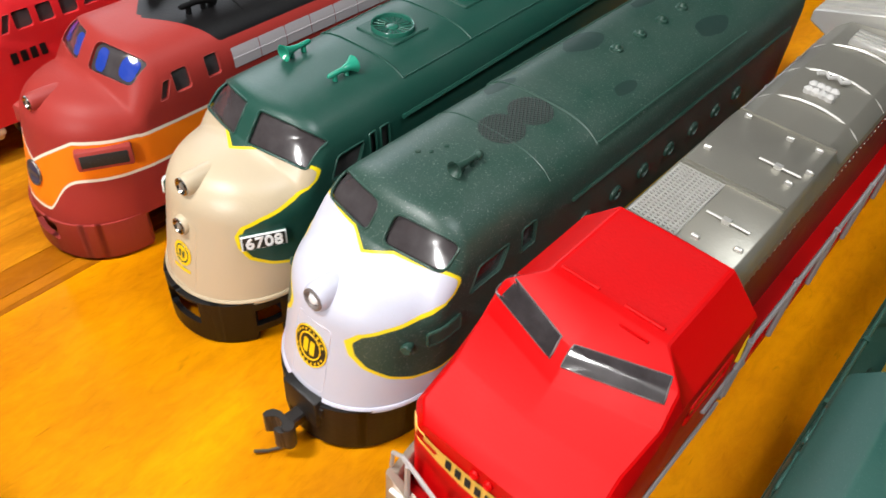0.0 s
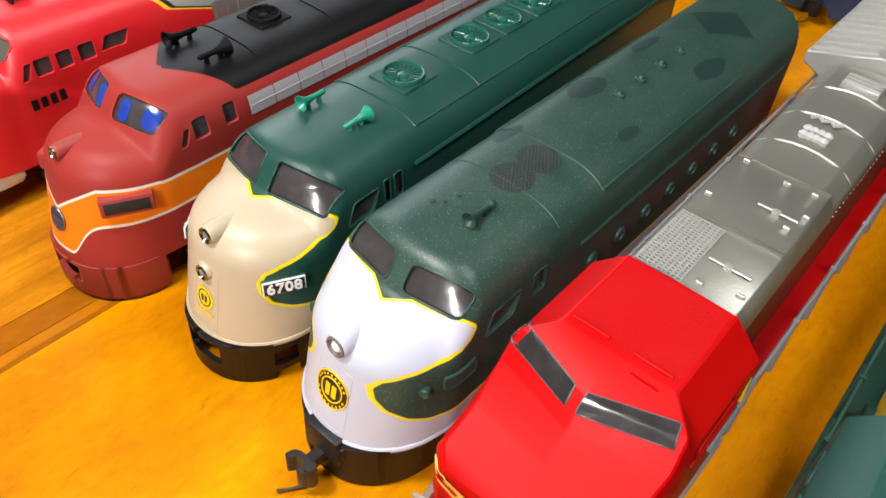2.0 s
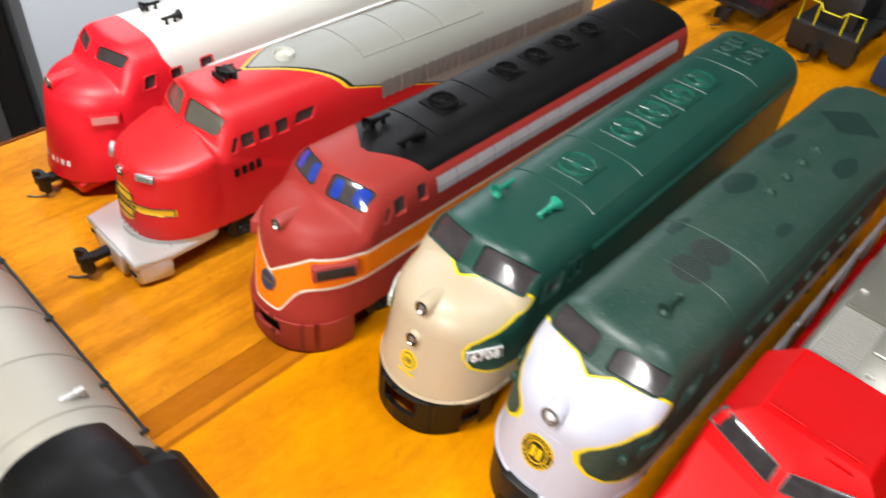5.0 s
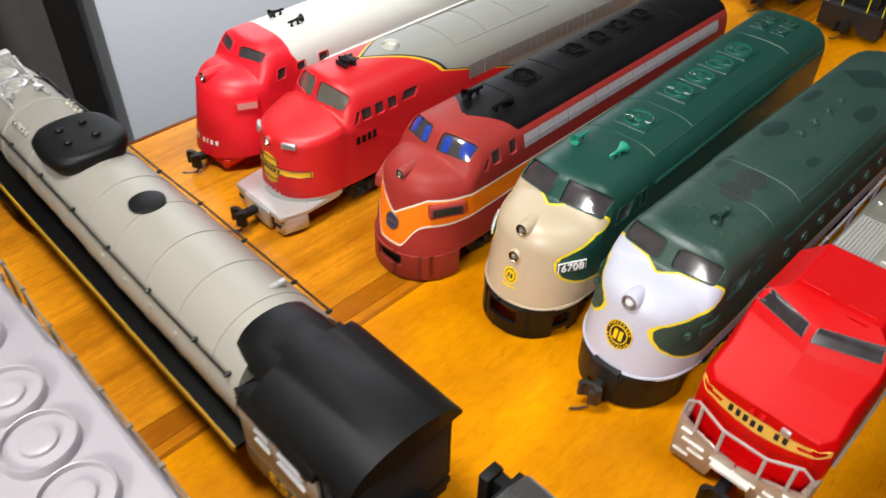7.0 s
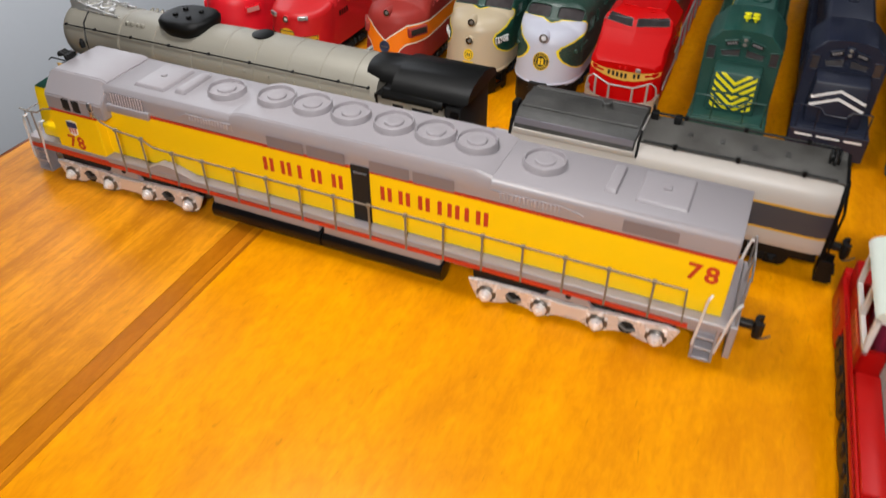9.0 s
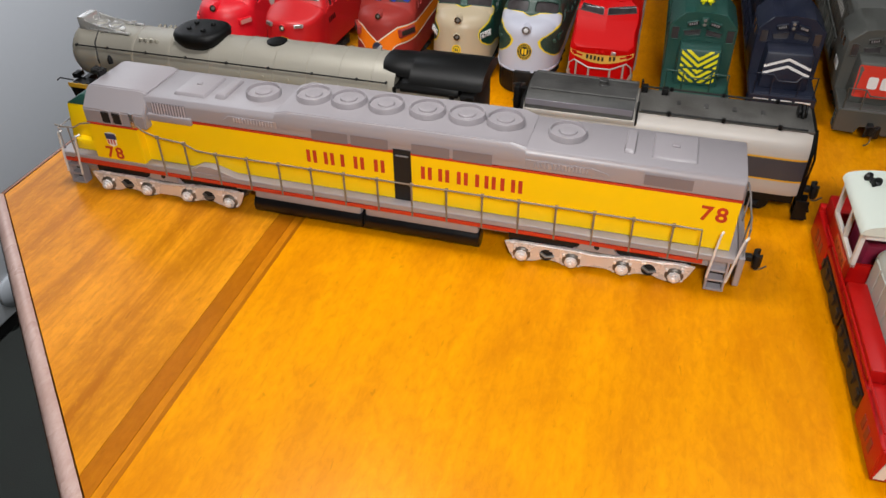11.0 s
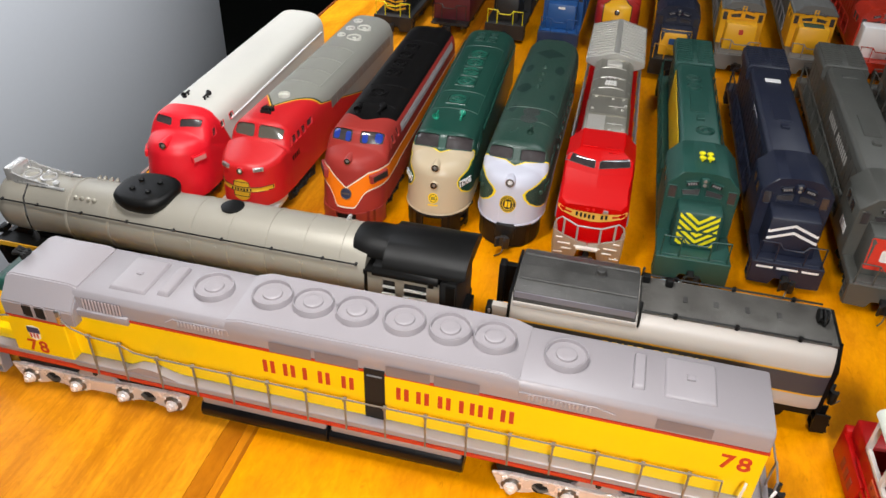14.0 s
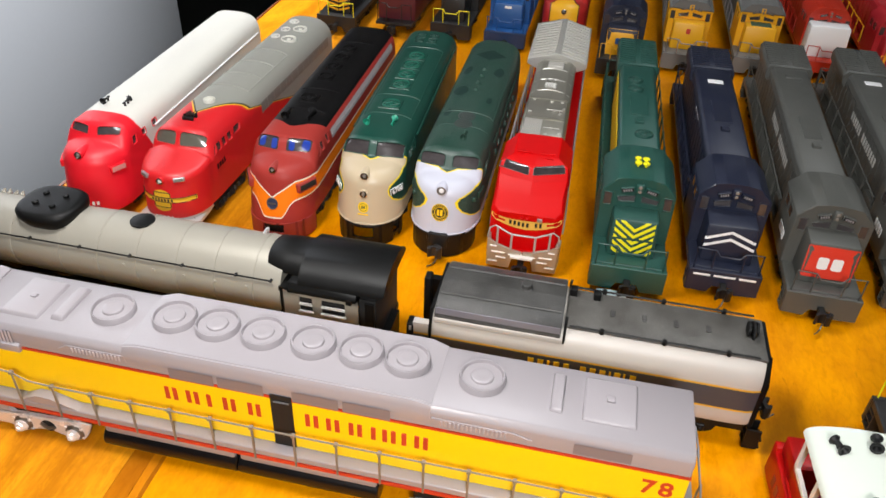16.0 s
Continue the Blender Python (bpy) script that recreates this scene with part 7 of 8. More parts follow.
for s in (-1, 1):
    part("feed_pipe", tube(bmesh.new(), [(s * 0.0062, 0.0130, 0.0515), (s * 0.0066, 0.024, 0.0512), (s * 0.0068, 0.0420, 0.0508)], 0.0007, 6), CASING, bl)
    part("valve", lathe(bmesh.new(), (s * 0.0050, 0.0250, 0.0500), (0, 0, 1), [(0.0012, 0), (0.0016, 0.0010), (0.0010, 0.0024), (0, 0.0026)], 10), CASING, bl)
    rail = [(s * boiler_r(y) * 0.86 + s * 0.0012, y, ZA + boiler_r(y) * 0.52) for y in (0.010, 0.030, 0.055, 0.080, 0.105, 0.130, 0.155, 0.180, 0.196)]
    hr = part("handrail", tube(bmesh.new(), rail, 0.00040, 5), BLACK, bl)
    for p in rail[::1]:
        part("rail_knob", lathe(bmesh.new(), (p[0] - s * 0.0012, p[1], p[2]), (s, 0, 0), [(0.0006, 0), (0.0007, 0.0012), (0.0004, 0.0018), (0, 0.0019)], 8), BLACK, hr)
    part("smokebox_pipe", tube(bmesh.new(), [(s * 0.0060, 0.0215, 0.0512), (s * 0.0125, 0.0218, 0.0462), (s * 0.0156, 0.0235, 0.0380), (s * 0.0150, 0.0235, 0.0290)], 0.0005, 5), BLACK, bl)
    for k in range(6):
        y = 0.112 + k * 0.0145
        a = radians(14)
        part("washout_plug", lathe(bmesh.new(), (s * boiler_r(y) * math.cos(a), y, ZA + boiler_r(y) * math.sin(a)), (s, 0, 0.2), [(0.0008, -0.0002), (0.0008, 0.0004), (0, 0.0005)], 8), BOILER, bl)
    part("running_board", mesh_box(*sorted((s * 0.0120, s * 0.0205)), 0.004, 0.200, 0.0215, 0.0232), BLK2, st)
    part("board_edge", mesh_box(*sorted((s * 0.0203, s * 0.0209)), 0.002, 0.200, 0.0208, 0.0233), paint("dull_yellow_lining", "C79A1C"), st)
    part("cylinder", lathe(bmesh.new(), (s * 0.0150, 0.018, 0.0110), (0, 1, 0), [(0.0, 0), (0.0055, 0.0004), (0.0058, 0.003), (0.0058, 0.024), (0.0055, 0.0266), (0, 0.027)], 20), BLK2, st)
    for k in range(4):
        part("driving_wheel", lathe(bmesh.new(), (s * 0.0085, 0.070 + k * 0.0250, 0.0114), (s, 0, 0), [(0.0, 0), (0.0114, 0), (0.0114, 0.0006), (0.0106, 0.0010), (0.0104, 0.0022), (0.0086, 0.0024), (0.0082, 0.0014), (0.003, 0.0014), (0.0026, 0.003), (0, 0.003)], 28), BLK2, st)
    part("side_rod", mesh_box(*sorted((s * 0.0115, s * 0.0125)), 0.066, 0.150, 0.0092, 0.0112, bevel=0.0003, segs=1), STEEL, st)
    for y in (0.026, 0.044):
        part("pony_wheel", lathe(bmesh.new(), (s * 0.0082, y, 0.0055), (s, 0, 0), [(0, 0), (0.0055, 0), (0.0055, 0.002), (0.003, 0.0015), (0, 0.0018)], 18), BLK2, st)
    part("trailing_wheel", lathe(bmesh.new(), (s * 0.0082, 0.186, 0.0060), (s, 0, 0), [(0, 0), (0.0060, 0), (0.0060, 0.002), (0.003, 0.0015), (0, 0.0018)], 18), BLK2, st)
part("frame_bar", mesh_box(-0.0075, 0.0075, 0.012, 0.246, 0.0080, 0.0215), BLK2, st)
for s in (-1, 1):
    part("roof_eave", prism(bmesh.new(), [(s * 0.0120, 0.0478), (s * 0.0172, 0.0478), (s * 0.0190, 0.0452), (s * 0.0190, 0.0434), (s * 0.0180, 0.0434), (s * 0.0120, 0.0440)], "y", 0.2042, 0.2345, bevel=0.0003), BLK2, st)
    part("eave_hook", mesh_box(*sorted((s * 0.0180, s * 0.0192)), 0.2300, 0.2326, 0.0420, 0.0450, bevel=0.0003, segs=1), BLK2, st)
bm = bmesh.new()
rs = []
for z, a, b, cy in ((0.0455, 0.0088, 0.0100, 0.0850), (0.0490, 0.0118, 0.0128, 0.0846), (0.0522, 0.0136, 0.0144, 0.0842), (0.0548, 0.0138, 0.0147, 0.0842), (0.0562, 0.0127, 0.0138, 0.0842), (0.0567, 0.0105, 0.0115, 0.0842), (0.0569, 0.0050, 0.0055, 0.0842)):
    rs.append([(math.copysign(abs(math.cos(t)) ** 0.75, math.cos(t)) * a, cy + math.copysign(abs(math.sin(t)) ** 0.75, math.sin(t)) * b, z) for t in (k * math.tau / 40 for k in range(40))])
part("dome_shroud", loft(bm, rs), BLK2, st, "black dome shroud", sharp=60)
for x, y in ((-0.004, 0.079), (0.004, 0.079), (-0.004, 0.089), (0.005, 0.088)):
    part("safety_valve", lathe(bmesh.new(), (x, y, 0.0565), (0, 0, 1), [(0.0014, 0), (0.0014, 0.0012), (0.0008, 0.0016), (0, 0.0016)], 10), BLK2, st)
part("dome_cap", lathe(bmesh.new(), (0, 0.1290, 0.0532), (0, 0, 1), [(0.0055, 0), (0.0055, 0.0008), (0.0050, 0.0010), (0, 0.0011)], 28), BLK2, bl)
part("chimney", lathe(bmesh.new(), (0, 0.0290, 0.0500), (0, 0, 1), [(0.0044, 0), (0.0042, 0.0026), (0.0033, 0.0028), (0.0029, 0.001), (0, 0.001)], 24), CASING, bl)
for s in (-1, 1):
    part("stack_wing", prism(bmesh.new(), [(0.0135, 0.0500), (0.0135, 0.0560), (0.0190, 0.0538), (0.0330, 0.0522), (0.0330, 0.0500)], "x", *sorted((s * 0.0060, s * 0.0069)), bevel=0.0002), CASING, bl)
    part("hand_valve", lathe(bmesh.new(), (s * 0.0046, 0.0370, 0.0510), (0.3 * s, 0, 1), [(0.0006, -0.001), (0.0006, 0.0016), (0.0017, 0.0018), (0.0017, 0.0024), (0, 0.0026)], 10), CASING, bl)
    for k in range(4):
        y = 0.0500 + k * 0.0034
        part("check_valve", lathe(bmesh.new(), (s * 0.0092, y, ZA + boiler_r(y) * 0.80), (s * 0.5, 0.3 - 0.2 * (k % 2), 0.8), [(0.0010, -0.0004), (0.0012, 0.0008), (0.0007, 0.0014), (0.0007, 0.0022), (0, 0.0024)], 8), BOILER, bl)
part("lamp_bracket", mesh_box(0.0090, 0.0150, 0.0010, 0.0050, 0.0232, 0.0262, bevel=0.0006), BLK2, st)
part("coupling_rod", tube(bmesh.new(), [(0.0150, 0.0010, 0.0220), (0.0170, -0.0060, 0.0235), (0.0168, -0.0090, 0.0215)], 0.0004, 5), BLK2, st)
part("whistle", tube(bmesh.new(), [(-0.0105, 0.1840, 0.0490), (-0.0105, 0.1840, 0.0525), (-0.0060, 0.1840, 0.0525)], 0.0009, 8), CASING, bl)
bm = bmesh.new()
rs = []
for y, w, zt, zs in ((0.1910, 0.0080, 0.0535, 0.0500), (0.1930, 0.0112, 0.0549, 0.0484), (0.2010, 0.0124, 0.0554, 0.0480), (0.2082, 0.0126, 0.0554, 0.0480), (0.2086, 0.0176, 0.0556, 0.0470), (0.2440, 0.0178, 0.0556, 0.0470), (0.2462, 0.0172, 0.0556, 0.0482)):
    rs.append([(w * math.cos(a) if abs(math.cos(a)) > 0.02 else 0.0, y, zs + (zt - zs) * math.sin(a)) for a in (math.pi * k / 16 for k in range(17))])
loft(bm, rs)
part("cab_roof", bm, BLK2, st, sharp=45)
for s in (-1, 1):
    x0, x1 = sorted((s * 0.0172, s * 0.0180))
    bm = bmesh.new()
    for b in ((0.2020, 0.2350, 0.0175, 0.0342), (0.2020, 0.2090, 0.0342, 0.0440), (0.2148, 0.2188, 0.0342, 0.0440), (0.2292, 0.2350, 0.0342, 0.0440), (0.2020, 0.2350, 0.0415, 0.0440)):
        box(bm, x0, x1, b[0], b[1], b[2], b[3])
    cs = part("cab_side", bm, BOILER, st)
    for y0, y1 in ((0.2090, 0.2148), (0.2188, 0.2292)):
        part("window_bar", mesh_box(*sorted((s * 0.0176, s * 0.0184)), y0, y1, 0.0374, 0.0384), WHITE, cs)
        part("window_sill", mesh_box(*sorted((s * 0.0176, s * 0.0186)), y0 - 0.0004, y1 + 0.0004, 0.0336, 0.0344), WHITE, cs)
        # black plate behind the opening puts in the dark cab inside
        part("window_dark", mesh_box(*sorted((s * 0.0166, s * 0.0170)), y0 - 0.001, y1 + 0.001, 0.0335, 0.0425), RUBBER, cs)
    part("cab_stripe", mesh_box(*sorted((s * 0.0178, s * 0.0182)), 0.2020, 0.2350, 0.0186, 0.0250), paint("charcoal_stripe", "4A4A4C"), cs)
    m = Matrix(((0, 0, s, s * 0.01825), (s, 0, 0, 0.2185), (0, 1, 0, 0.0218), (0, 0, 0, 1)))
    lettering("806", 0.0070, YELLOW, cs, m, "road_number", spacing=1.3)
    part("cab_rear_post", mesh_box(x0, x1, 0.2380, 0.2420, 0.0175, 0.0436), BLK2, cs)
part("cab_floor", mesh_box(-0.0172, 0.0172, 0.200, 0.243, 0.0150, 0.0176), BLK2, st)
part("backhead", mesh_box(-0.0168, 0.0168, 0.1995, 0.2040, 0.0170, 0.0440), BLK2, st)
part("pilot", prism(bmesh.new(), [(-0.0185, 0.0200), (0.0185, 0.0200), (0.0150, 0.0030), (-0.0150, 0.0030)], "y", 0.0000, 0.0040, bevel=0.0006), BLK2, st)
part("bell", lathe(bmesh.new(), (0.0095, 0.0035, 0.0236), (0, 0, 1), [(0.0016, 0), (0.0013, 0.0020), (0.0006, 0.0034), (0, 0.0036)], 12), SILVER, st)
# black block put in for the dark inside of the open cab rear
part("cab_rear_dark", mesh_box(-0.0168, 0.0168, 0.2350, 0.2425, 0.0110, 0.0446, bevel=0.0005), RUBBER, st)
part("draw_bar", mesh_box(-0.0020, 0.0020, 0.2440, 0.2640, 0.0100, 0.0120), BLACK, st)

# ---- its tender ----
tn = thing("tender", "grey and black model tender with yellow lining", "model tender", stand(-0.0198, 0.0780, -90.9, 0.995, 0.972, 0.975))
TNP = livery("tender_grey_paint", "3A3C44", "D9A41E", "B4ADA6", 0.0009, 0.4, dust=0.05)
DECK = paint("dusty_black_deck", "2E2B26", 0.40, dust=0.42, bump=1.1)
WEATHER = paint("weathered_black_deck", "1A1918", 0.44, dust=0.26, bump=1.0)
bm = bmesh.new()
rs = []
for y, g in ((0.0055, 1.0), (0.1325, 1.0), (0.1370, 0.985), (0.1398, 0.94)):
    w = 0.0185 * g
    pr = [(w * 0.97, 0.0146), (w, 0.0162), (w, 0.0190), (w, 0.0212), (w, 0.0235), (w, 0.0284), (w, 0.0315), (w, 0.0330), (w, 0.0340), (w * 0.985, 0.0372), (w * 0.93, 0.0405), (w * 0.84, 0.0435), (w * 0.70, 0.0458)]
    rs.append([(x, y, z) for x, z in pr] + [(-x, y, z) for x, z in pr[::-1]])
loft(bm, rs)
wall = []
for y in (0.0046, 0.0058):
    wall.append([(x, y, z) for x, z in ((0.0188, 0.0110), (0.0188, 0.0345), (0.0184, 0.0400), (0.0160, 0.0470), (-0.0160, 0.0470), (-0.0184, 0.0400), (-0.0188, 0.0345), (-0.0188, 0.0110))])
part("front_wall", loft(bmesh.new(), wall), BLK2, tn)
for s in (-1, 1):
    sec = (0.0150, 0.0190, 0.0212, 0.0235, 0.0282, 0.0315, 0.0340, 0.0365, 0.0398 if s > 0 else 0.0370)
    part("front_side", loft(bmesh.new(), [[(s * 0.0184, y, z) for z in sec] + [(s * 0.0150, y, z) for z in sec[::-1]] for y in (-0.0022, 0.0044)]), TNP if s > 0 else BLK2, tn, scheme=lambda x, y, z: 0.0058 - abs(z - 0.0284))
    part("front_post", mesh_box(*sorted((s * 0.0128, s * 0.0187)), -0.0050, -0.0018, 0.0120, 0.0385, bevel=0.0006), BLK2, tn)
    part("front_handle", mesh_box(*sorted((s * 0.0176, s * 0.0189)), -0.0040, -0.0026, 0.0352, 0.0380, bevel=0.0003, segs=1), RAILGREY, tn)
tb = part("body", bm, TNP, tn, scheme=lambda x, y, z: 0.0058 - abs(z - 0.0284), sharp=30)
part("deck", mesh_box(-0.0118, 0.0128, 0.060, 0.1402, 0.0450, 0.0466, bevel=0.0003), DECK, tn, "dusty weathered black deck")
bm = bmesh.new()
prism(bm, [(-0.0172, 0.0425), (-0.0160, 0.0480), (-0.0095, 0.0500), (0.0, 0.0512), (0.0095, 0.0500), (0.0160, 0.0480), (0.0172, 0.0425)], "y", 0.0065, 0.0590, bevel=0.0004)
cbx = part("coal_cover", bm, WEATHER, tn, "weathered black cover over the bunker")
for x, z in ((-0.0088, 0.0504), (0.0088, 0.0504)):
    part("cover_rib", tube(bmesh.new(), [(x, 0.0075, z), (x, 0.058, z)], 0.0006, 5), WEATHER, cbx)
part("cover_cap", lathe(bmesh.new(), (-0.0020, 0.0420, 0.0508), (0, 0, 1), [(0.0028, -0.0006), (0.0028, 0.0006), (0.0023, 0.0008), (0.0023, 0.0026), (0.0019, 0.0030), (0, 0.0030)], 18), WEATHER, cbx)
for s in (-1, 1):
    part("cover_flank", prism(bmesh.new(), [(s * 0.0168, 0.0452), (s * 0.01625, 0.0479), (s * 0.0158, 0.0479), (s * 0.0160, 0.0452)], "y", 0.0068, 0.0586, bevel=0.0001), paint("dull_silver_flank", "84808A", 0.36, 0.4, dust=0.08), cbx)
for x in (-0.0140, -0.0035, 0.0055, 0.0140):
    part("cover_rib", mesh_box(x - 0.0003, x + 0.0003, 0.0085, 0.0570, 0.0480 if abs(x) > 0.012 else 0.0498, (0.0512 - abs(x) * 0.17) - (0.0012 if abs(x) > 0.012 else 0.0)), WEATHER, cbx)
for s in (-1, 1):
    part("bunker_edge", mesh_box(*sorted((s * 0.0140, s * 0.0178)), 0.0065, 0.0598, 0.0408, 0.0434, bevel=0.0005), paint("tender_side_grey", "B4ADA6", 0.4, dust=0.05), tn)
    part("ladder", tube(bmesh.new(), [(s * 0.0175, 0.0605, 0.0300), (s * 0.0165, 0.0605, 0.0420), (s * 0.0140, 0.0605, 0.0495), (s * 0.0120, 0.0605, 0.0510)], 0.0006, 5), BLK2, tn)
    for k, y in enumerate((0.0485, 0.0526, 0.0559, 0.0592, 0.0633)):
        part("name_bar", mesh_box(*sorted((s * 0.0184, s * 0.0188)), y - (0.0005 if k == 2 else 0.0012), y + (0.0005 if k == 2 else 0.0012), 0.0276, 0.0318), YELLOW, tn)
    for k, y in enumerate((0.0702, 0.0742, 0.0782, 0.0812, 0.0842, 0.0870, 0.0905)):
        part("name_bar", mesh_box(*sorted((s * 0.0184, s * 0.0188)), y - (0.0004 if k in (3, 5) else 0.0012), y + (0.0004 if k in (3, 5) else 0.0012), 0.0276, 0.0318), YELLOW, tn)
    part("deck_rail", tube(bmesh.new(), [(s * 0.0128, 0.062, 0.0472), (s * 0.0128, 0.1370, 0.0472)], 0.0005, 5), BLK2, tn)
    for y in (0.075, 0.100, 0.125):
        part("rail_post", lathe(bmesh.new(), (s * 0.0128, y, 0.0460), (0, 0, 1), [(0.0010, 0), (0.0010, 0.0020), (0, 0.0022)], 8), BLK2, tn)
for k in range(4):
    part("deck_hatch", mesh_box(-0.0020, 0.0020, 0.0780 + k * 0.0130, 0.0800 + k * 0.0130, 0.0464, 0.0472, bevel=0.0002, segs=1), WEATHER, tn)
for x, y in ((-0.0090, 0.0620), (-0.0085, 0.0720)):
    part("vent", mesh_box(x - 0.0018, x + 0.0018, y - 0.0016, y + 0.0016, 0.0460, 0.0500, bevel=0.0006), BLK2, tn)
part("hose_reel", lathe(bmesh.new(), (-0.0020, 0.1350, 0.0490), (0, 1, 0), [(0.0032, -0.002), (0.0032, -0.0012), (0.0018, -0.001), (0.0018, 0.001), (0.0032, 0.0012), (0.0032, 0.002)], 18), BLK2, tn)
part("hose", tube(bmesh.new(), [(-0.0052 + 0.0042 * (1 - math.cos(radians(a))), 0.1350, 0.0480 + 0.0042 * math.sin(radians(a))) for a in range(0, 181, 15)], 0.0007, 6), BLK2, tn)
bm = bmesh.new()
rs = []
for y, g in ((0.1399, 0.95), (0.1416, 0.92)):
    w = 0.0185 * g
    rs.append([(x, y, z) for x, z in ((w, 0.0125), (w, 0.034), (w * 0.92, 0.0405), (w * 0.68, 0.0462), (-w * 0.68, 0.0462), (-w * 0.92, 0.0405), (-w, 0.034), (-w, 0.0125))])
loft(bm, rs)
part("end_wall", bm, BLK2, tn)
part("end_ladder", tube(bmesh.new(), [(0.0130, 0.1427, 0.0100), (0.0130, 0.1434, 0.0330), (0.0110, 0.1412, 0.0470)], 0.0006, 5), BLK2, tn)
for s in (-1, 1):
    bm = bmesh.new()
    for z in (0.0030, 0.0072):
        box(bm, s * 0.0150 - 0.0030, s * 0.0150 + 0.0030, 0.1402, 0.1472, z, z + 0.0008)
    for dx in (-0.0030, 0.0030):
        box(bm, s * 0.0150 + dx - 0.0004, s * 0.0150 + dx + 0.0004, 0.1402, 0.1462, 0.0026, 0.0130)
    part("boarding_step", bm, BLK2, tn)
coupler(tn, 0.1417, 0.0092, 1)
part("frame_bar", mesh_box(-0.0160, 0.0160, 0.006, 0.139, 0.0095, 0.0150), BLK2, tn)
bogie(tn, 0.030, 3, 0.0150, 0.0135, BLK2)
bogie(tn, 0.108, 3, 0.0150, 0.0135, BLK2)

# ---- red shunting engine with a pale cab roof ----
SWRED = paint("orange_red_paint", "A80705", 0.40, dust=0.01, spec=0.28)
PALEROOF = paint("pale_green_white_roof", "CFD6CC", 0.4, dust=0.03)
WHITEFRAME = paint("off_white_plastic", "DAD6D2", 0.4, dust=0.03)
sw = thing("shunting_engine", "red and white model shunting engine with pale cab roof", "model locomotive", stand(0.1465, -0.0877, 2.3, 0.97, 0.994, 0.955))
part("underframe", mesh_box(-0.0178, 0.0178, 0.002, 0.1345, 0.0145, 0.0175, bevel=0.0006), SWRED, sw)
for s in (-1, 1):
    for y0, y1 in ((0.0, 0.026), (0.1075, 0.1355)):
        bm = mesh_box(*sorted((s * 0.0160, s * 0.0182)), y0, y1, 0.0040, 0.0185, bevel=0.0008)
        sk = part("side_skirt", bm, SWRED, sw)
        for k in range(3):
            part("skirt_slot", mesh_box(*sorted((s * 0.0180, s * 0.0184)), y0 + 0.006 + k * 0.005, y0 + 0.009 + k * 0.005, 0.0080, 0.0135, bevel=0.0001, segs=1), DEEPRED, sk)
part("front_beam", mesh_box(-0.0178, 0.0178, -0.001, 0.003, 0.0035, 0.0180, bevel=0.0006), SWRED, sw)
for k in range(5):
    x = -0.0172 + k * 0.0072
    part("warning_stripe", prism(bmesh.new(), [(x, 0.0050), (x + 0.0034, 0.0050), (x + 0.0056, 0.0165), (x + 0.0022, 0.0165)], "y", -0.0014, -0.0008), WHITEFRAME, sw)
part("rear_beam", mesh_box(-0.0178, 0.0178, 0.1335, 0.1375, 0.0035, 0.0205, bevel=0.0006), SWRED, sw)
part("rear_hood", mesh_box(-0.0156, 0.0156, 0.120, 0.1350, 0.0175, 0.0270, bevel=0.0010), SWRED, sw)
bm = bmesh.new()
prism(bm, [(0.0090, 0.0175), (0.0090, 0.0360), (0.0070, 0.0390), (-0.0070, 0.0390), (-0.0090, 0.0360), (-0.0090, 0.0175)], "y", 0.010, 0.082, bevel=0.0008)
hd = part("hood", bm, paint("light_grey_hood", "A9ADA6", 0.45, dust=0.04), sw)
for s in (-1, 1):
    for k in range(8):
        part("hood_door", mesh_box(*sorted((s * 0.0088, s * 0.0094)), 0.014 + k * 0.0084, 0.0212 + k * 0.0084, 0.0190, 0.0350, bevel=0.0002, segs=1), paint("light_grey_hood", "A9ADA6"), hd)
    part("side_box", mesh_box(*sorted((s * 0.0095, s * 0.0172)), 0.030, 0.078, 0.0175, 0.0235, bevel=0.0006), SWRED, sw)
part("hood_grille", mesh_box(-0.0060, 0.0060, 0.0092, 0.0102, 0.0220, 0.0360, bevel=0.0004), WHITEFRAME, hd)
bm = bmesh.new()
cabw, y0, y1 = 0.0165, 0.0825, 0.1195
for s in (-1, 1):
    for y in (y0, (y0 + y1) / 2 - 0.001, y1 - 0.002):
        box(bm, *sorted((s * cabw, s * (cabw - 0.0016))), y, y + 0.0022, 0.0285, 0.0445)
    box(bm, *sorted((s * cabw, s * (cabw - 0.0016))), y0, y1, 0.0420, 0.0450)
    box(bm, *sorted((s * cabw, s * (cabw - 0.0016))), y0, y1, 0.0270, 0.0292)
for y in (y0, y1 - 0.0016):
    box(bm, -cabw, cabw, y, y + 0.0016, 0.0415, 0.0450)
    box(bm, -0.0012, 0.0012, y, y + 0.0016, 0.0280, 0.0420)
part("cab_window_frame", bm, WHITEFRAME, sw, "off-white open window frame of the cab")
bm = bmesh.new()
for s in (-1, 1):
    box(bm, *sorted((s * cabw, s * (cabw - 0.0014))), y0, y1, 0.0170, 0.0276)
box(bm, -cabw, cabw, y0, y0 + 0.0016, 0.0170, 0.0285)
box(bm, -cabw, cabw, y1 - 0.0016, y1, 0.0170, 0.0285)
part("cab_wall", bm, SWRED, sw)
part("cab_inside", mesh_box(-0.0100, 0.0100, 0.090, 0.112, 0.0170, 0.0330, bevel=0.001), paint("dark_magenta_plastic", "7A1030", 0.4), sw)
bm = bmesh.new()
rs = []
for y in (y0 - 0.0018, y1 + 0.0018):
    rs.append([((cabw + 0.0012) * math.cos(a), y, 0.0445 + 0.0055 * math.sin(a) ** 0.7) for a in (math.pi * k / 14 for k in range(15))])
loft(bm, rs)
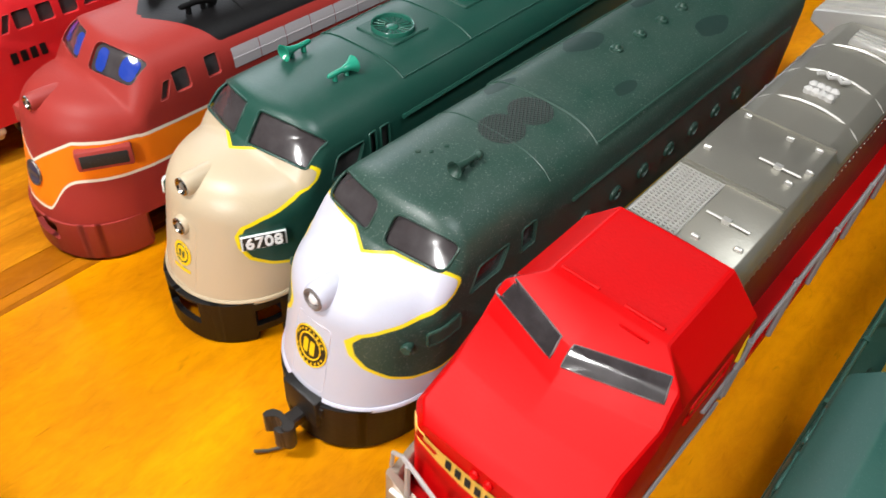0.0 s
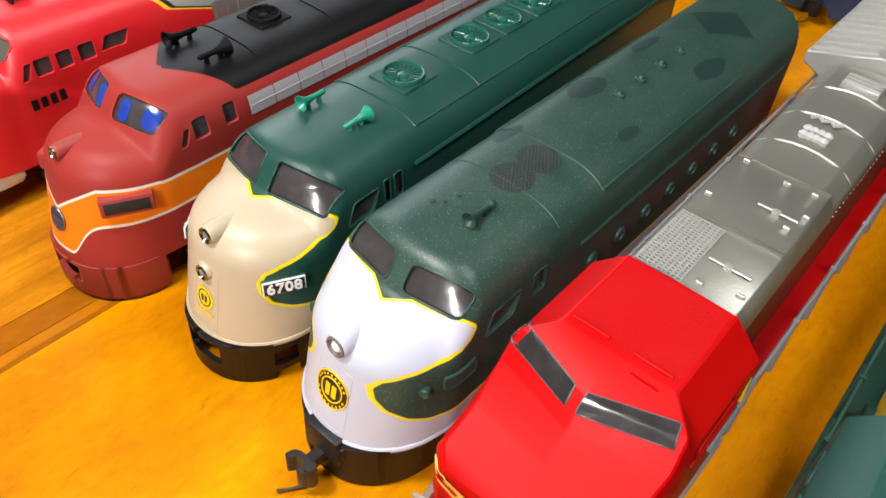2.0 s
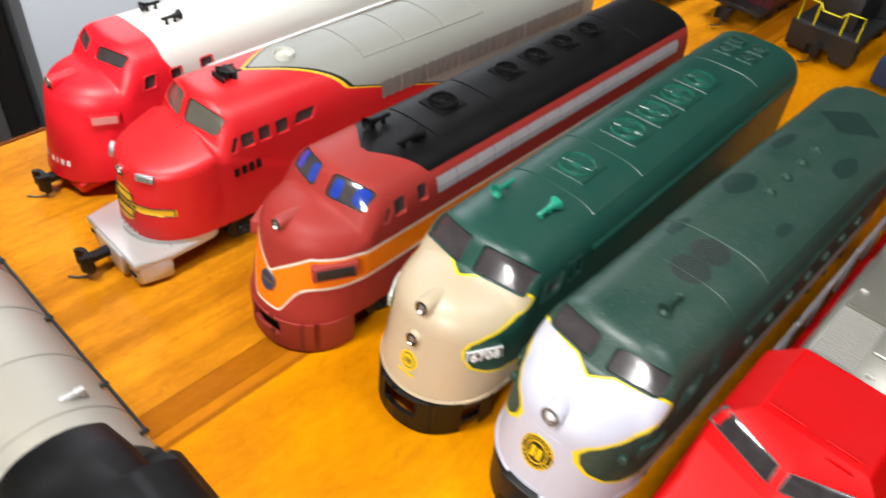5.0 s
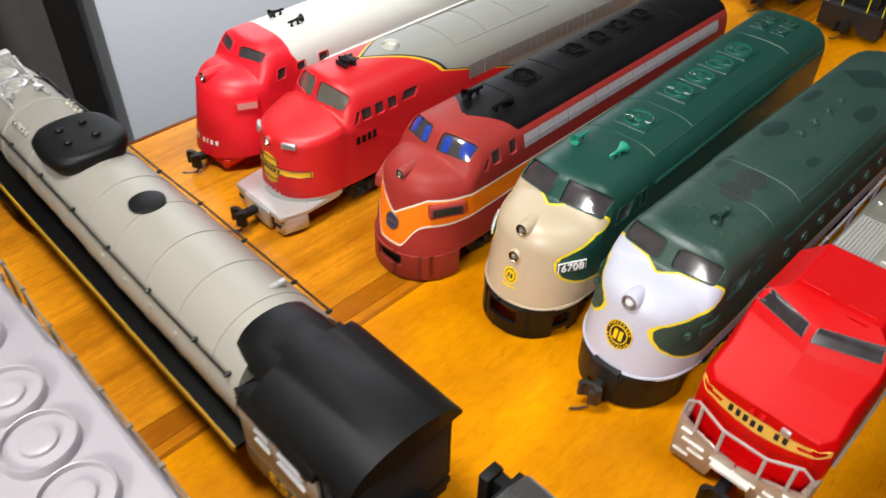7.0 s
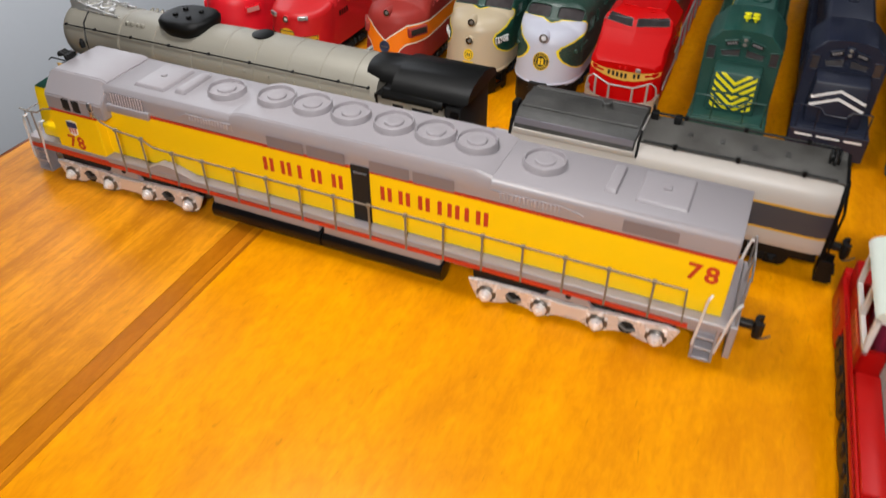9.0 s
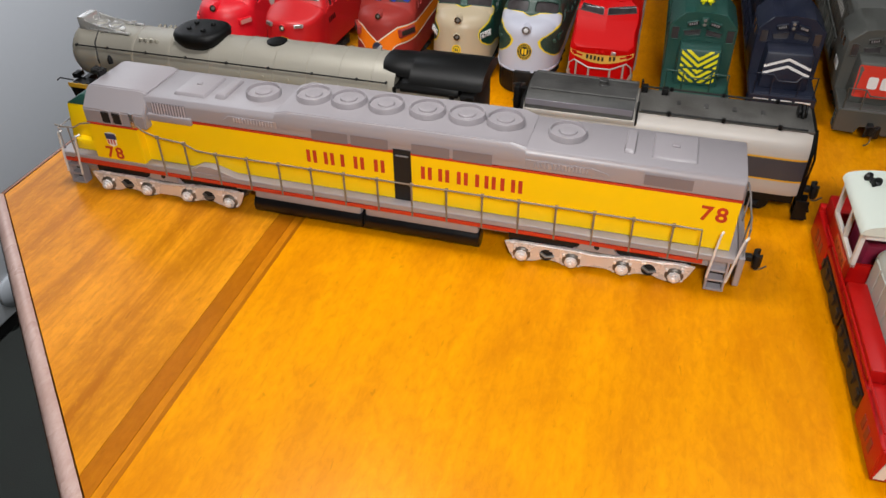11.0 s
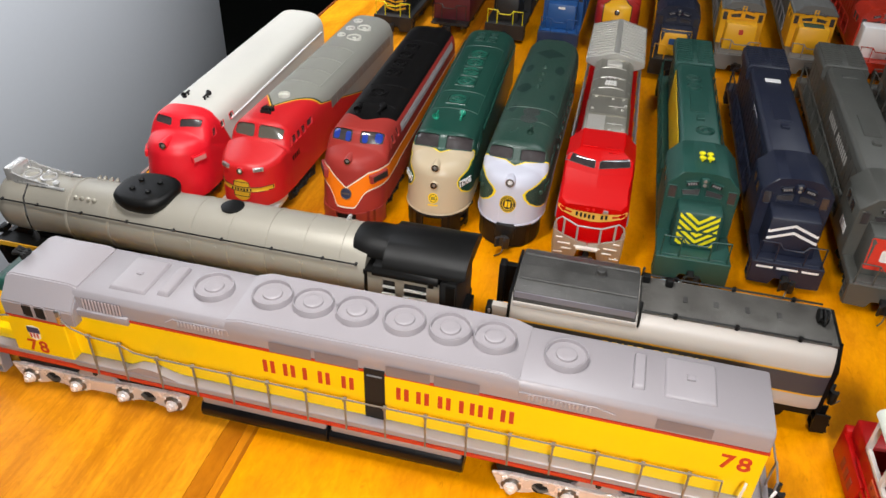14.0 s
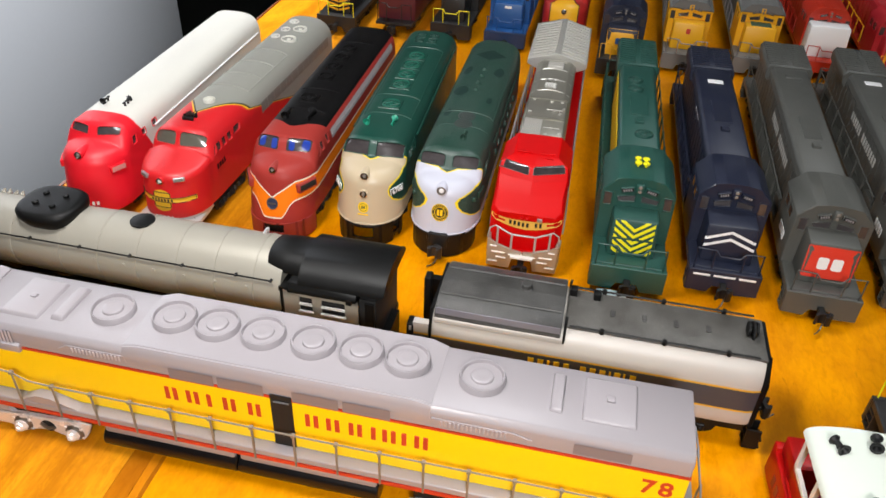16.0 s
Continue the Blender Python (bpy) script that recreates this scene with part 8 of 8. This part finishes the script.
rf = part("cab_roof", bm, PALEROOF, sw, sharp=50)
SPOOL = [(0, -0.0030), (0.0019, -0.0030), (0.0021, -0.0024), (0.0011, -0.0014), (0.0010, 0.0010), (0.0021, 0.0022), (0.0024, 0.0030), (0.0015, 0.0030), (0.0004, 0.0018), (0, 0.0018)]
for x, y, z, side in ((-0.0095, 0.1120, 0.0508, 0.4), (-0.0040, 0.0865, 0.0522, 0.3), (0.0030, 0.1140, 0.0522, -0.3)):
    hn = part("horn", lathe(bmesh.new(), (x, y, z), (side, -1, 0.12), SPOOL, 16), BLACK, rf, "glossy black air horn")
    part("horn_foot", lathe(bmesh.new(), (x, y, z - 0.0026), (0, 0, 1), [(0.0010, 0), (0.0007, 0.0008), (0.0007, 0.0024)], 8), BLACK, hn)
for s in (-1, 1):
    sg = part("side_grille", mesh_box(*sorted((s * 0.0164, s * 0.0171)), 0.0880, 0.1060, 0.0184, 0.0262, bevel=0.0003, segs=1), paint("orange_brown_grille", "B0430E", 0.4), sw, "orange-brown side panel with small holes")
    for k in range(4):
        for j in range(2):
            part("grille_hole", lathe(bmesh.new(), (s * 0.0170, 0.0905 + k * 0.0043, 0.0206 + j * 0.0034), (s, 0, 0), [(0.0009, 0), (0.0008, 0.0002), (0, 0.00022)], 8), DEEPRED, sg)
    part("side_rail", tube(bmesh.new(), [(s * 0.0176, 0.0040, 0.0215), (s * 0.0178, 0.0800, 0.0215), (s * 0.0176, 0.1180, 0.0215)], 0.0005, 6), SWRED, sw)
bogie(sw, 0.046, 2, 0.0220, 0.0146, BLACK)
bogie(sw, 0.094, 2, 0.0220, 0.0146, BLACK)
for s in (-1, 1):
    for yc in (0.048, 0.091):
        tp = part("truck_frame", prism(bmesh.new(), [(yc - 0.0205, 0.0125), (yc - 0.0205, 0.0060), (yc - 0.0165, 0.0032), (yc - 0.0060, 0.0032), (yc, 0.0052), (yc + 0.0060, 0.0032), (yc + 0.0165, 0.0032), (yc + 0.0205, 0.0060), (yc + 0.0205, 0.0125)], "x", *sorted((s * 0.0164, s * 0.0174)), bevel=0.0003), BLACK, sw)
        for k in range(5):
            y = yc + (k - 2) * 0.0082
            part("truck_spring", mesh_box(*sorted((s * 0.0172, s * 0.0181)), y - 0.0018, y + 0.0018, 0.0070, 0.0112, bevel=0.0004, segs=1), SOOT, tp)
coupler(sw, -0.001, 0.0090, -1, BLACK)
coupler(sw, 0.137, 0.0090, 1, BLACK)

# black engine standing beside it, tail towards the row
COAL = paint("coal_black_paint", "151516", 0.45, dust=0.05)
hood_unit("black model locomotive with bright yellow rails", stand(0.1860, 0.0860, 180), "", dict(sill=COAL, body=COAL, rail=LEMON), L=0.19, axles=2, cab=(0.024, 0.052), simple=True)

# ---- the second row, behind ----
BACK = "locomotives in the back row"
DKBLUE = paint("strong_blue_paint", "14508F", 0.42, dust=0.04)
MAROON = paint("maroon_paint", "571A24", 0.45, dust=0.04)
AMBER = paint("amber_yellow_paint", "E8A90E", 0.42, dust=0.03)
MIDGREY = paint("mid_grey_paint", "6B6B69", 0.5, dust=0.05)
BRICK = paint("brick_red_paint", "B5280F", 0.42, dust=0.03)


def back(label, x, y, c, **k):
    return hood_unit(label, stand(x, y, k.pop("turn", -0.8), 0.997, 0.998, 0.97), BACK, c, simple=True, **k)


r, NB, CB, ns, cb, hd = back("black model locomotive with yellow warning stripes", -0.1847, 0.4560, dict(sill=COAL, body=COAL, rail=LEMON), L=0.17, axles=2, nose=(0.008, 0.060, 0.0400, 0.0105), cab=(0.060, 0.090))
for k in range(5):
    for s in (-1, 1):
        part("warning_stripe", patch(bmesh.new(), NB, "front", dense([(s * 0.0004, 0.0190 + k * 0.0036), (s * 0.0098, 0.0215 + k * 0.0036), (s * 0.0098, 0.0232 + k * 0.0036), (s * 0.0004, 0.0207 + k * 0.0036)], 0.002), 0.0003, 1), AMBER, ns)

cabo = thing("caboose", "maroon model caboose with a small white sign", "model caboose", stand(-0.1355, 0.4658, -0.8, 0.997, 0.998, 0.978), BACK)
bm = mesh_box(-0.0165, 0.0165, 0.010, 0.135, 0.0120, 0.0460, bevel=0.0006)
KB = bvh_of(bm)
part("body", bm, MAROON, cabo)
part("roof", prism(bmesh.new(), [(-0.0180, 0.0460), (-0.0100, 0.0500), (0.0, 0.0510), (0.0100, 0.0500), (0.0180, 0.0460)], "y", 0.0, 0.145, bevel=0.0004), COAL, cabo)
part("platform", mesh_box(-0.0165, 0.0165, 0.0, 0.145, 0.0100, 0.0124, bevel=0.0004, segs=1), COAL, cabo)
sg = part("sign", patch(bmesh.new(), KB, "front", rrect(0, 0.0370, 0.0085, 0.0090, 0.0004), 0.0005), WHITE, cabo, "white square sign")
part("sign_bar", patch(bmesh.new(), KB, "front", rrect(0, 0.0370, 0.0040, 0.0050, 0.0004), 0.0008), MAROON, sg)
end_rail(cabo, 0.001, 0.0150, 0.0120, 0.0290, COAL, -1)
coupler(cabo, 0.0, 0.0090, -1)
bogie(cabo, 0.030, 2, 0.0200, 0.0125, COAL)
bogie(cabo, 0.115, 2, 0.0200, 0.0125, COAL)

r, NB, CB, ns, cb, hd = back("black model locomotive with yellow handrails", -0.0857, 0.4662, dict(sill=COAL, body=COAL, rail=LEMON), L=0.19, axles=2, nose=(0.008, 0.040, 0.0420, 0.0105), cab=(0.040, 0.068))
part("cab_panel", patch(bmesh.new(), CB, "front", rrect(0, 0.0365, 0.0140, 0.0060, 0.001), 0.0004), MIDGREY, cb)

r, NB, CB, ns, cb, hd = back("strong blue model road locomotive", -0.0380, 0.4600, dict(sill=DKBLUE, body=DKBLUE, rail=DKBLUE, pilot=paint("deep_blue_paint", "0C2E55")), L=0.24, nose=(0.010, 0.0275, 0.0380, 0.0128))
part("nose_light", patch(bmesh.new(), NB, "front", rrect(0, 0.0350, 0.0060, 0.0022, 0.0008), 0.0004), WHITE, ns)

# red and yellow streamliner
wb = thing("streamlined_locomotive", "red and yellow streamlined model locomotive with silver body", "model locomotive", stand(0.0086, 0.4671, -0.8, 0.995, 0.998, 0.975), BACK)
sh = Shell(0.20, low=0.010)
BB = sh.bvh
WARM = livery("yellow_and_red_paint", "EBAF12", "1A1612", "B2201A", 0.0006, 0.4)
PANES = front_spots(pane_outline(0.0024, 0.0146, 0.0464, 0.0522, 0.0490, 0.0546, 0.0016)) + side_spots([(0.0360, 0.0400, 0.0060, 0.0052, 0.3)])
part("body", carve(sh.bm, BB, PANES), WARM, wb, scheme=lambda x, y, z: (0.0130 - abs(x) * 1.1 - max(0, 0.027 - z) * 0.9 - max(0, z - 0.040) * 2.0) * 0.7 if y < 0.03 else -0.01, sharp=50)
glaze(wb, BB, PANES, GLASS, RED)
headlamp(wb, BB, 0, 0.0365, 0.0022, AMBER)
for k in range(5):
    part("nose_grille_bar", patch(bmesh.new(), BB, "front", rrect(0, 0.0215 + k * 0.0020, 0.0080, 0.0009, 0.0002), 0.0003, 1), paint("dark_gold_print", "6A4A0C"), wb)
pilot_skirt(wb, sh, 0.0015, 0.0105, BRICK)
underside(wb, sh, axles=2, spacing=0.026)

r, NB, CB, ns, cb, hd = back("dark blue model road locomotive with yellow nose panel", 0.0576, 0.4260, dict(sill=COAL, body=NAVY, rail=AMBER, cab=NAVY), L=0.24, nose=(0.010, 0.0275, 0.0380, 0.0125))
pn = part("nose_panel", patch(bmesh.new(), NB, "front", rrect(0, 0.0275, 0.0235, 0.0205, 0.0008), 0.0003), AMBER, ns, "amber yellow nose panel")
part("nose_mark", patch(bmesh.new(), NB, "front", rrect(0, 0.0285, 0.0100, 0.0050, 0.0010), 0.0006), DKBLUE, pn)

for x, y in ((0.1098, 0.4537), (0.1668, 0.4617)):
    r, NB, CB, ns, cb, hd = back("yellow and grey model road locomotive with grey pilot", x, y, dict(sill=MIDGREY, body=AMBER, rail=RAILGREY, pilot=MIDGREY, truck=MIDGREY, cab_roof=MIDGREY, hood=MIDGREY), L=0.25, nose=(0.012, 0.0290, 0.0385, 0.0128), turn=-1.6, brow=0.0016)
    if x < 0.15:
        part("shield", patch(bmesh.new(), NB, "front", rrect(0, 0.0320, 0.0034, 0.0044, 0.0010), 0.0004), LINERED, ns, "small red shield")
    else:
        part("nose_window", mesh_box(-0.0080, 0.0080, 0.0165, 0.0280, 0.0380, 0.0390, bevel=0.0006), FOREST, ns, "dark green glare panel on the nose")

r, NB, CB, ns, cb, hd = back("brick red and white model road locomotive", 0.2207, 0.4709, dict(sill=BRICK, body=BRICK, rail=BRICK, nose=WHITE), L=0.25, nose=(0.010, 0.0290, 0.0420, 0.0160), turn=-1.6)
r, NB, CB, ns, cb, hd = back("red model road locomotive with yellow diagonal stripes", 0.2742, 0.4641, dict(sill=BRICK, body=paint("cherry_red_paint", "A8101C"), rail=AMBER), L=0.25, nose=(0.010, 0.0290, 0.0385, 0.0130), turn=-1.6)
for k in range(5):
    part("diagonal_stripe", patch(bmesh.new(), NB, "front", dense([(-0.0110 + k * 0.0046, 0.0190), (-0.0088 + k * 0.0046, 0.0190), (-0.0070 + k * 0.0046, 0.0350), (-0.0092 + k * 0.0046, 0.0350)], 0.002), 0.0003, 1), AMBER, ns)
